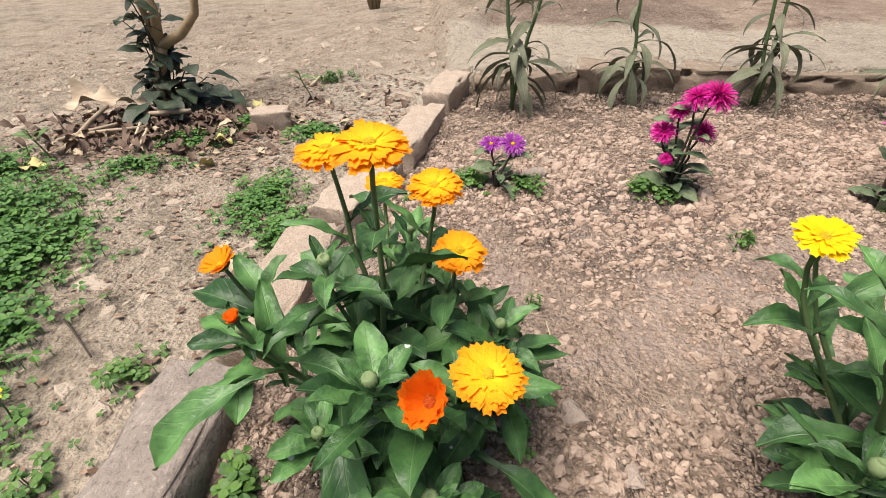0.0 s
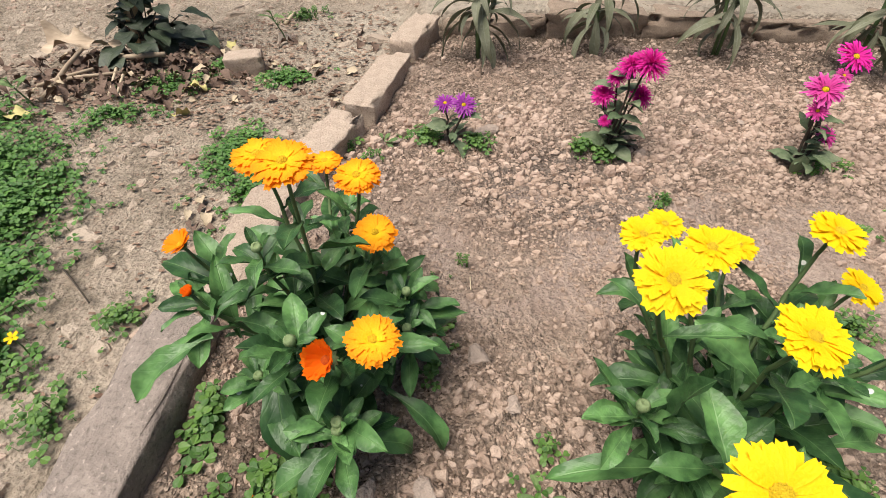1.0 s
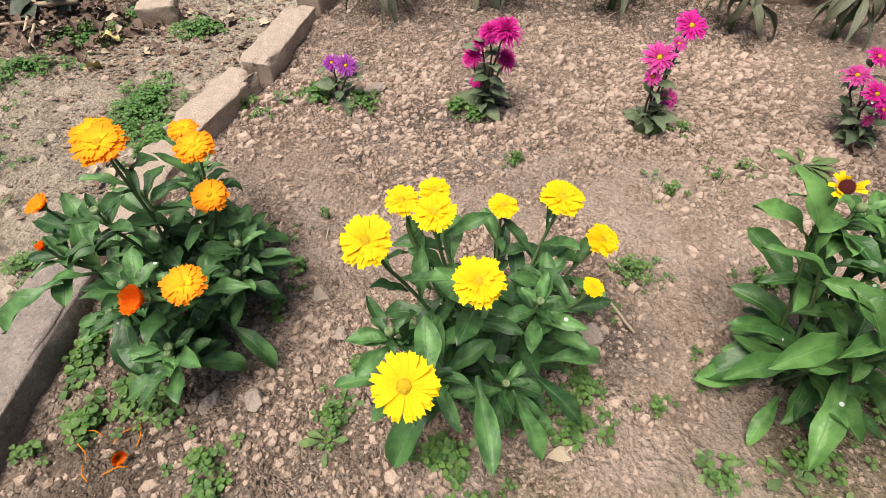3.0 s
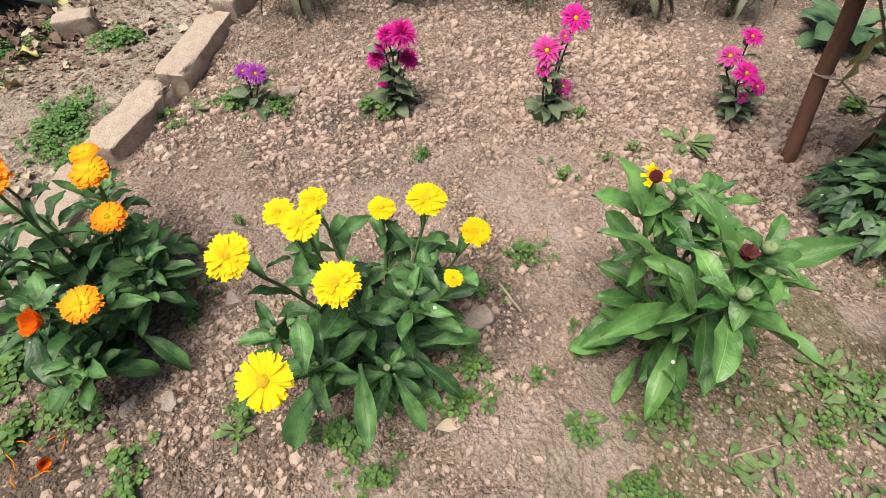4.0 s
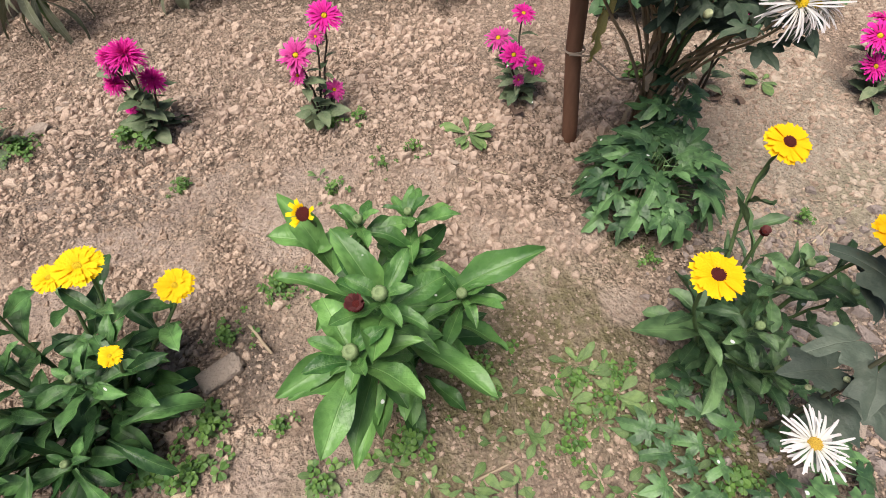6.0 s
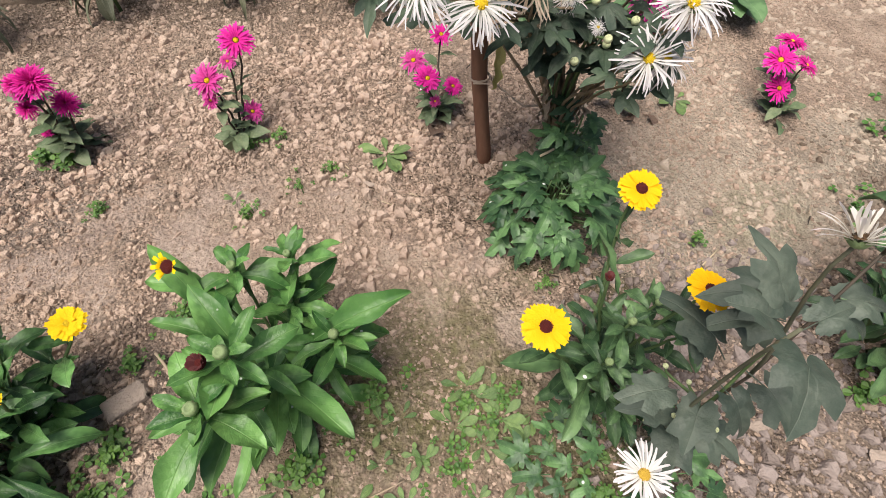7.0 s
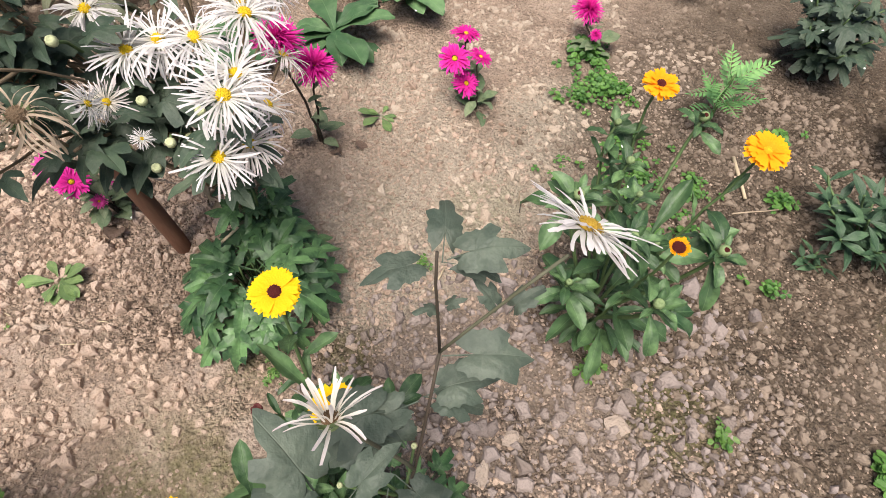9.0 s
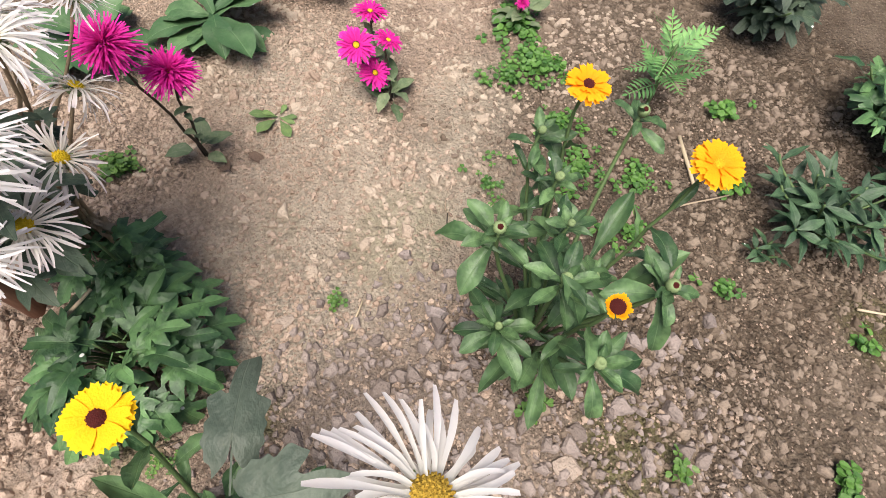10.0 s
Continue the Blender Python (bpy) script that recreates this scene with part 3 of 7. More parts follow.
ASTER = ((58, 0.1, 1.0, 0.075, -0.1, 0.5, 0.0), (60, 0.1, 0.97, 0.075, 0.20, 0.5, 0.03), (58, 0.1, 0.92, 0.07, 0.48, 0.6, 0.06), (50, 0.08, 0.84, 0.07, 0.78, 0.7, 0.08), (40, 0.05, 0.74, 0.065, 1.1, 0.7, 0.1), (24, 0.03, 0.6, 0.06, 1.35, 0.5, 0.12))
ASTER_OPEN = ((32, 0.2, 1.0, 0.14, 0.05, 0.4, 0.0), (28, 0.2, 0.93, 0.14, 0.27, 0.5, 0.03), (22, 0.18, 0.74, 0.13, 0.55, 0.6, 0.05))
SPIDER = ((16, 0.15, 0.95, 0.058, -0.22, 1.0, -0.02), (26, 0.15, 1.0, 0.060, 0.06, 0.80, 0.0), (24, 0.15, 0.98, 0.057, 0.25, 0.75, 0.03), (9, 0.13, 0.85, 0.05, 0.45, 0.3, 0.06))
SPARSE = ((27, 0.16, 1.0, 0.090, 0.02, 0.30, 0.0), (24, 0.15, 0.97, 0.086, 0.16, 0.30, 0.03), (10, 0.14, 0.8, 0.07, 0.34, 0.4, 0.05))
RAISED = ((16, 0.14, 1.0, 0.075, 0.8, 0.6, 0.0), (12, 0.12, 0.9, 0.07, 1.1, 0.5, 0.03), (6, 0.12, 1.0, 0.075, 0.4, 0.5, 0.0))
LIMP = ((20, 0.16, 1.0, 0.06, -0.35, 1.3, 0.0), (18, 0.16, 1.0, 0.05, -0.7, 0.9, 0.0), (8, 0.14, 0.8, 0.05, 0.3, 1.4, 0.03))


def bloom_set(layers, petals, disc, seed, tip=1, n=5, jitter=0.12, copies=2, split=True):
    """What a bloom is made of: its disc, and petals either singly by layer or joined."""
    d = mesh_of("disc", *disc[0], disc[1])
    if not split:
        return [(d, mesh_of("ray_petals", *rays(layers, seed + i, tip, n, jitter), petals), None, jitter) for i in range(copies)]
    r = random.Random(seed)
    kinds = []
    for count, r0, r1, width, lift, sag, z0 in layers:
        kinds.append((count, [mesh_of("petal", *ray(r0, r1 * r.uniform(1 - jitter, 1 + jitter * 0.35), width * r.uniform(0.85, 1.1), lift + r.uniform(-0.12, 0.12) * (1 if tip else 1.8), sag + r.uniform(-0.15, 0.15) * (1 if tip else 2.4), tip, 0.0, z0 + r.uniform(-0.012, 0.012), n, 0.12, r.random()), petals) for _ in range(6)]))
    return [(d, None, kinds, jitter)]


D_YELLOW = (dome(0.22, 0.12, 46, 1), YELLOW_DISC)
D_ORANGE = (dome(0.20, 0.12, 46, 2), ORANGE_DISC)
RED_DISC = plain_material("red_orange_disc", (0.50, 0.06, 0.008), (0.75, 0.16, 0.01), 25.0, 0.8, 0.8)
D_RED = (dome(0.16, 0.1, 40, 7), RED_DISC)
D_MAROON = (dome(0.27, 0.14, 60, 3), MAROON_DISC)
D_HEART = (dome(0.52, 0.16, 90, 6), MAROON_DISC)
D_OCHRE = (dome(0.19, 0.12, 70, 8), plain_material("ochre_disc", (0.40, 0.22, 0.02), (0.66, 0.45, 0.07), 30.0, 0.85, 0.6))
D_TAN = (dome(0.15, 0.12, 40, 10), plain_material("tan_disc", (0.20, 0.13, 0.075), (0.40, 0.28, 0.18), 25.0, 0.85, 0.8))
D_BROWN = (dome(0.15, 0.12, 40, 4), BROWN_DISC)
D_SMALL = (dome(0.145, 0.10, 44, 5), YELLOW_DISC)
BLOOMS = {
    "orange": bloom_set(DOUBLE, ORANGE, D_ORANGE, 1),
    "cupped_orange": bloom_set(CUPPED, petal_material("warm_orange_petals", (0.90, 0.34, 0.006), (0.93, 0.32, 0.006), (0.90, 0.22, 0.006)), D_ORANGE, 15),
    "deep": bloom_set(SHUT, DEEP_ORANGE, D_RED, 11),
    "yellow": bloom_set(DOUBLE, YELLOW, D_YELLOW, 21),
    "open_yellow": bloom_set(((16, 0.2, 1.0, 0.29, 0.05, 0.25, 0.0), (15, 0.2, 0.9, 0.27, 0.14, 0.3, 0.03)), YELLOW, D_YELLOW, 31, jitter=0.06),
    "eyed": bloom_set(SINGLE, RICH_YELLOW, D_MAROON, 41, jitter=0.08),
    "gold_eyed": bloom_set(SEMI, GOLD, D_MAROON, 51),
    "gold": bloom_set(SEMI, GOLD, D_ORANGE, 61),
    "half_shut": bloom_set(CUPPED, GOLD, D_MAROON, 71),
    "dark_heart": bloom_set(RIM, YELLOW, D_HEART, 75, jitter=0.22),
    "rimmed": bloom_set(((18, 0.5, 0.98, 0.30, 0.75, 0.4, 0.0), (16, 0.5, 0.9, 0.26, 1.0, 0.4, 0.0)), GOLD, D_HEART, 79, jitter=0.2),
    "withered": bloom_set(SHUT, MAROON, D_HEART, 77),
    "white": bloom_set(SPIDER, WHITE, D_SMALL, 81, 0, 5, 0.22),
    "sparse": bloom_set(SPARSE, WHITE, D_OCHRE, 86, 0, 7, 0.26),
    "raised": bloom_set(RAISED, PINKISH, D_BROWN, 91, 0, 5, 0.2),
    "faded": bloom_set(SPIDER, PINKISH, D_SMALL, 95, 0, 5, 0.22),
    "limp": bloom_set(LIMP, DRIED, D_TAN, 101, 0, 5, 0.2),
    "magenta": bloom_set(ASTER, MAGENTA, D_SMALL, 111, 0, 4, 0.32, 3, False),
    "pink": bloom_set(ASTER_OPEN, PINK, D_SMALL, 121, 0, 4, 0.32, 3, False),
    "magenta_open": bloom_set(ASTER_OPEN, MAGENTA, D_SMALL, 131, 0, 4, 0.15, 3, False),
    "purple": bloom_set(ASTER_OPEN, PURPLE, D_SMALL, 141, 0, 4, 0.35, 3, False),
}
CUP = mesh_of("bracts", *cup_mesh(), BUD)
SLIM_CUP = mesh_of("bracts", *moved(cup_mesh(), Matrix.Diagonal((0.55, 0.55, 0.6, 1))), BUD)


def bud_mesh(material):
    return mesh_of("bud", *turned(((0.15, -1.0), (0.7, -0.8), (1.0, -0.2), (0.98, 0.3), (0.75, 0.72), (0.48, 0.86), (0.42, 0.74), (0.02, 0.70)), 22, 0.05), material)


BUD_MESH = bud_mesh(BUD)
PALE_BUD_MESH = bud_mesh(PALE_BUD)
DRIED_EYE = mesh_of("dried_eye", *dome(0.44, 0.12, 30, 9, 0.0), MAROON_DISC)
BLOOM_WORDS = {"orange": "fully open double orange bloom", "cupped_orange": "half-open orange bloom", "deep": "half-closed deep orange bloom", "yellow": "fully open double yellow bloom", "open_yellow": "wide open single yellow bloom", "eyed": "yellow bloom with a dark maroon eye", "gold_eyed": "golden-orange bloom with a dark eye", "gold": "ruffled golden-orange bloom", "half_shut": "half-open golden bloom with a maroon heart", "dark_heart": "maroon bloom with a narrow golden rim", "rimmed": "maroon bloom with a thin orange rim", "withered": "closed withered maroon bloom", "white": "white spidery bloom with a yellow disc", "sparse": "white spidery bloom with loose curling quills", "raised": "fading pinkish bloom with raised quills", "faded": "pink-tinged white spidery bloom", "limp": "dried brown drooping bloom", "magenta": "dense magenta pompom bloom", "pink": "pink daisy-like bloom", "magenta_open": "magenta bloom with a yellow disc", "purple": "purple bloom with a yellow disc"}


SIZE_OF = {"orange": 0.86, "yellow": 0.87, "eyed": 0.87, "gold": 0.9, "gold_eyed": 0.9, "open_yellow": 0.94, "white": 0.98, "faded": 0.98, "deep": 0.9}


QUILLED = ("white", "sparse", "raised", "faded", "limp")


def bloom(parent, kind, loc, normal, radius, r=rng):
    radius *= SIZE_OF.get(kind, 1.0)
    disc, whole, kinds, jitter = r.choice(BLOOMS[kind])
    b = part("bloom", SLIM_CUP if kind in QUILLED else CUP, parent, facing(loc, normal, radius, 0.0 if kind == "dark_heart" else r.uniform(0, 6)), BLOOM_WORDS[kind])
    part("disc", disc, b)
    if whole:
        tagged(part("ray_petals", whole, b), kind="stuff")
    else:
        for count, shapes in kinds:
            turn = r.uniform(0, 6)
            for k in range(count):
                if kind == "dark_heart" and math.cos(turn + 2 * math.pi * k / count - 3.4) < 0.15 and r.random() < 0.88:
                    continue
                loose = 0.10 if kind == "sparse" else 0.26 if kind in QUILLED else 0.045
                tilt = Matrix.Rotation(r.gauss(0, loose), 4, "Y") @ Matrix.Rotation(r.gauss(0, loose), 4, "X") @ Matrix.Scale(r.uniform(1 - loose, 1.0 + loose * 0.2), 4)
                part("petal", r.choice(shapes), b, Matrix.Rotation(turn + 2 * math.pi * (k + r.uniform(-jitter, jitter) * 1.5) / count, 4, "Z") @ tilt)
    return b


def stem(parent, points, r0, r1, material, name="stem", sides=6):
    base = parent.location
    return part(name, mesh_of(name, *tube([p - base for p in points], r0, r1, sides), material), parent)

# ---- ground ----
LATTICE = np.random.RandomState(5).rand(256, 256)


def field(x, y, scale, shift=0):
    """Smooth value noise, 0 to 1, cells of the given size in metres."""
    u, v = np.asarray(x) / scale + 17.3 + shift * 7.1, np.asarray(y) / scale + 41.7 + shift * 3.3
    i, j = np.floor(u).astype(int), np.floor(v).astype(int)
    f, g = u - i, v - j
    f, g = f * f * (3 - 2 * f), g * g * (3 - 2 * g)
    a, b = LATTICE[i % 256, j % 256], LATTICE[(i + 1) % 256, j % 256]
    c, d = LATTICE[i % 256, (j + 1) % 256], LATTICE[(i + 1) % 256, (j + 1) % 256]
    return (a * (1 - f) + b * f) * (1 - g) + (c * (1 - f) + d * f) * g


def smooth(e0, e1, x):
    t = np.clip((x - e0) / (e1 - e0), 0, 1)
    return t * t * (3 - 2 * t)


def edge_x(y):
    """The line of the brick edging beside the path."""
    return np.interp(y, [-3, 0.15, 0.36, 0.6, 0.77, 0.98, 1.12, 3], [-0.45, -0.128, -0.106, -0.045, 0.018, 0.078, 0.13, 0.6])


def back_y(x):
    """The line of the far edging row."""
    return np.interp(x, [0.14, 0.38, 0.6, 0.86, 1.35, 4.0], [1.11, 1.10, 1.085, 1.045, 0.95, 0.40])


def masks(x, y):
    warp = (field(x, y, 0.12, 1) - 0.5) * 0.10
    path = smooth(0.02, -0.04, x - edge_x(y) + warp * 0.3)
    behind = smooth(0.0, 0.03, y - back_y(x)) * smooth(0.08, 0.14, x)
    slab = behind * smooth(0.48, 0.38, y - back_y(x) + warp * 1.5)
    slab = np.maximum(slab, path * smooth(0.22, 0.08, np.hypot(x + 0.02, (y - 1.22) * 0.8) + warp))
    for mx, my, mr in ((1.30, 0.33, 0.20), (1.42, 0.27, 0.13), (1.15, 0.30, 0.10), (1.37, 0.48, 0.15), (1.54, 0.32, 0.11)):
        slab = np.maximum(slab, 0.62 * smooth(mr * 1.2, mr * 0.4, np.hypot(x - mx, y - my) + warp))
    moss = np.zeros_like(x)
    for mx, my, mr in ((0.834, 0.17, 0.13), (0.64, 0.085, 0.10), (0.72, 0.15, 0.09), (1.32, 0.255, 0.06), (1.25, 0.36, 0.05), (0.93, 0.02, 0.10), (0.55, 0.06, 0.08), (0.98, 0.28, 0.05), (1.30, -0.10, 0.06), (1.05, 0.20, 0.04), (0.40, 0.10, 0.06), (1.62, -0.27, 0.06)):
        moss = np.maximum(moss, smooth(mr * 1.2, mr * 0.3, np.hypot(x - mx, y - my) + warp * 0.8))
    grey = np.zeros_like(x)
    for mx, my, mr in ((1.12, 0.06, 0.22), (1.12, 0.24, 0.09), (0.5, 0.27, 0.07), (0.35, 0.6, 0.18), (1.25, -0.1, 0.12)):
        grey = np.maximum(grey, smooth(mr * 1.3, mr * 0.3, np.hypot(x - mx, y - my) + warp) * 0.7)
    # Damp soil on the right; the terms below only add darker brown.
    browner = smooth(1.12, 1.50, x - y * 0.55 + warp) * smooth(0.45, 0.25, y)
    # Darker brown band along the foot of the far row.
    browner = np.maximum(browner, 0.62 * smooth(0.20, 0.04, back_y(x) - y + warp * 1.5) * (1 - behind) * (1 - path))
    # Slightly darker brown over the front left of the bed.
    browner = np.maximum(browner, 0.24 * smooth(0.36, 0.20, y + warp) * smooth(0.42, 0.25, x) * (1 - path))
    # Stronger dark brown patch round the orange plant's foot.
    browner = np.maximum(browner, 0.85 * smooth(0.13, 0.05, np.hypot((x - 0.01) * 1.1, (y - 0.20) * 0.7) + warp * 0.5) * (1 - path))
    # Slightly darker brown along the front edge from x 0.7 on.
    browner = np.maximum(browner, 0.20 * smooth(0.17, 0.05, y + warp) * smooth(0.68, 0.78, x))
    return path * (1 - slab), slab, moss * (1 - path), grey * (1 - path), browner, behind


def powder(x, y):
    """The strip of fine raked soil in front of the asters, and smooth patches between the plants."""
    s = smooth(0.34, 0.40, y) * smooth(0.58, 0.52, y + (field(x, y, 0.15, 14) - 0.5) * 0.10) * smooth(0.78, 0.62, x)
    s = np.maximum(s, smooth(0.16, 0.07, np.hypot((x - 0.70) * 0.8, y - 0.40)))
    s = np.maximum(s, smooth(0.12, 0.05, np.hypot(x - 0.52, (y - 0.12) * 0.8)))
    s = np.maximum(s, smooth(0.10, 0.04, np.hypot(x - 0.33, (y - 0.05) * 0.8)))
    s = np.maximum(s, smooth(0.13, 0.06, np.hypot(x - 0.93, y - 0.24)))
    return s * (0.12 + 0.88 * smooth(0.32, 0.62, field(x, y, 0.055, 19))) * smooth(0.03, 0.08, x - edge_x(y))


def rough_of(x, y):
    """How cloddy the soil is, 0 trodden smooth to 1 loose."""
    r = 0.45 + 0.55 * smooth(0.35, 0.62, field(x, y, 0.18, 3))
    r = np.maximum(r, smooth(0.53, 0.63, y) * smooth(0.98, 0.9, x))
    r = np.maximum(r, smooth(0.20, 0.10, np.hypot(x - 0.92, (y - 0.48) * 0.9)))
    r = np.maximum(r, smooth(0.16, 0.06, np.hypot(x - 1.1, y + 0.02)))
    r = np.maximum(r, smooth(0.15, 0.06, np.hypot(x - 0.16, y - 0.22)))
    r = np.where((x > 1.2) & (y > 0.15), r * 0.55, r)
    return r * (1 - 0.62 * powder(x, y))


def ground_z(x, y):
    x, y = np.asarray(x, float), np.asarray(y, float)
    path, slab, moss, grey, browner, behind = masks(x, y)
    left = smooth(0.03, -0.05, x - edge_x(y))
    rise = smooth(0.8, 1.3, y)
    z = (field(x, y, 0.25, 1) - 0.5) * 0.016 + (field(x, y, 0.07, 2) - 0.5) * 0.008
    lump = rough_of(x, y)
    z = z + lump * ((field(x, y, 0.030, 4) - 0.5) * 0.008 + (field(x, y, 0.014, 5) - 0.5) * 0.006)
    z = z * (1 - 0.6 * np.maximum(path, slab))
    z = z + left * (-0.048 + 0.05 * smooth(1.05, 1.6, y) * smooth(-0.5, 0.0, x) + 0.03 * smooth(0.25, 0.05, np.abs(x - edge_x(y))) * rise)
    z = z + behind * 0.048 
    return z


def gz(x, y):
    return float(ground_z(np.array([x]), np.array([y]))[0])


def spread(lo, hi, step, far, ratio=1.09):
    """Even steps from lo to hi, growing ones out to far."""
    mid = list(np.arange(lo, hi, step))
    s, p = step, hi
    out = []
    while p < far:
        out.append(p)
        s *= ratio
        p += s
    s, p = step, lo
    inn = []
    while p > -far:
        s *= ratio
        p -= s
        inn.append(p)
    return np.array(inn[::-1] + mid + out)


gx, gy = spread(-0.70, 1.95, 0.0055, 45.0), spread(-0.40, 1.30, 0.0055, 45.0)
GX, GY = np.meshgrid(gx, gy)
GZ = ground_z(GX, GY)
nx, ny = len(gx), len(gy)
me = bpy.data.meshes.new("ground")
me.vertices.add(nx * ny)
me.vertices.foreach_set("co", np.stack([GX, GY, GZ], -1).astype(np.float32).ravel())
q = (np.arange(ny - 1)[:, None] * nx + np.arange(nx - 1)[None, :]).ravel()
quads = np.stack([q, q + 1, q + nx + 1, q + nx], -1).astype(np.int32)
me.loops.add(quads.size)
me.loops.foreach_set("vertex_index", quads.ravel())
me.polygons.add(len(quads))
me.polygons.foreach_set("loop_start", np.arange(0, quads.size, 4, dtype=np.int32))
me.polygons.foreach_set("use_smooth", np.ones(len(quads), bool))
me.update(calc_edges=True)
for key, values in zip(("path", "slab", "moss", "grey", "browner"), masks(GX, GY)):
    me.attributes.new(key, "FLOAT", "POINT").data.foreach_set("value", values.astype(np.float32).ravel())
me.attributes.new("powder", "FLOAT", "POINT").data.foreach_set("value", powder(GX, GY).astype(np.float32).ravel())
me.attributes.new("loose", "FLOAT", "POINT").data.foreach_set("value", (rough_of(GX, GY) * (1 - masks(GX, GY)[0] * 0.5) * (1 - masks(GX, GY)[1] * np.where(GX > 1.0, 0.45, 0.9))).astype(np.float32).ravel())
me.materials.append(SOIL)
tagged(new("ground", me), "dry crumbly tan garden soil beside a trodden earth path", "ground", "", "structure")


# ---- loose soil ----
def hull(seed):
    """A small angular lump: an icosahedron pulled about."""
    r = random.Random(seed)
    p = (1 + 5 ** 0.5) / 2
    v = [(-1, p, 0), (1, p, 0), (-1, -p, 0), (1, -p, 0), (0, -1, p), (0, 1, p), (0, -1, -p), (0, 1, -p), (p, 0, -1), (p, 0, 1), (-p, 0, -1), (-p, 0, 1)]
    f = [(0, 11, 5), (0, 5, 1), (0, 1, 7), (0, 7, 10), (0, 10, 11), (1, 5, 9), (5, 11, 4), (11, 10, 2), (10, 7, 6), (7, 1, 8), (3, 9, 4), (3, 4, 2), (3, 2, 6), (3, 6, 8), (3, 8, 9), (4, 9, 5), (2, 4, 11), (6, 2, 10), (8, 6, 7), (9, 8, 1)]
    s = (r.uniform(0.8, 1.25), r.uniform(0.7, 1.1), r.uniform(0.5, 0.85))
    return [tuple(c * k * r.uniform(0.65, 1.2) / 3.6 for c, k in zip(a, s)) for a in v], f


HULLS = [hull(i) for i in range(10)]


def scatter(name, xs, ys, sizes, material, label, category, seed):
    """Many lumps in one mesh, half sunk in the soil."""
    rs = np.random.RandomState(seed)
    n = len(xs)
    base = np.array([h[0] for h in HULLS])[rs.randint(0, len(HULLS), n)]
    a = rs.rand(n) * 2 * np.pi
    c, s = np.cos(a), np.sin(a)
    t = (rs.rand(n) - 0.5) * 0.9
    ct, st = np.cos(t), np.sin(t)
    x, y, z = base[..., 0], base[..., 1], base[..., 2]
    y, z = y * ct[:, None] - z * st[:, None], y * st[:, None] + z * ct[:, None]
    x, y = x * c[:, None] - y * s[:, None], x * s[:, None] + y * c[:, None]
    zc = ground_z(xs, ys) + sizes * 0.06
    co = np.stack([x * sizes[:, None] + xs[:, None], y * sizes[:, None] + ys[:, None], z * sizes[:, None] + zc[:, None]], -1)
    tri = np.array(HULLS[0][1], dtype=np.int32)[None] + (np.arange(n, dtype=np.int32) * 12)[:, None, None]
    me = bpy.data.meshes.new(name)
    me.vertices.add(n * 12)
    me.vertices.foreach_set("co", co.astype(np.float32).ravel())
    me.loops.add(tri.size)
    me.loops.foreach_set("vertex_index", tri.ravel())
    me.polygons.add(n * 20)
    me.polygons.foreach_set("loop_start", np.arange(0, tri.size, 3, dtype=np.int32))
    me.polygons.foreach_set("use_smooth", np.zeros(n * 20, bool))
    me.update(calc_edges=True)
    me.materials.append(material)
    return tagged(new(name, me), label, category, "", "stuff")


rs = np.random.RandomState(11)
N = 48000
px, py = rs.uniform(-0.16, 1.95, N), rs.uniform(-0.42, 1.12, N)
size = 0.0025 * (1 - rs.rand(N)) ** -0.50
size = np.minimum(size, 0.014) * (0.75 + 0.15 * smooth(0.5, 0.62, py))
pp, sl, mo, gr, da, be = masks(px, py)
keep = (rs.rand(N) < rough_of(px, py) * (1 - 0.95 * pp) * (1 - 0.6 * mo)) & (be < 0.2) & (px > edge_x(py) + 0.03)
big = rs.rand(N) < 0.5 + 0.5 * rough_of(px, py)
size = np.where(big, size, size * 0.6)
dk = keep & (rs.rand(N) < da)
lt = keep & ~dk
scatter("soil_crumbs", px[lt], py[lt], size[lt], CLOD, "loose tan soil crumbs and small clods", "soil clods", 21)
scatter("damp_soil_crumbs", px[dk], py[dk], size[dk], DARK_CLOD, "darker brown soil crumbs", "soil clods", 22)
N = 26000
px, py = rs.uniform(-1.3, 1.4, N), rs.uniform(-0.1, 2.6, N)
pp, sl, mo, gr, da, be = masks(px, py)
ok = (rs.rand(N) < (0.8 * pp + 0.08 * be) * (0.25 + 0.75 * smooth(0.4, 0.7, field(px, py, 0.15, 8))))
scatter("path_grit", px[ok], py[ok], (0.003 * (1 - rs.rand(N)) ** -0.5).clip(0, 0.016)[ok], CLOD, "grit and crumbs on the trodden path", "grit", 23)

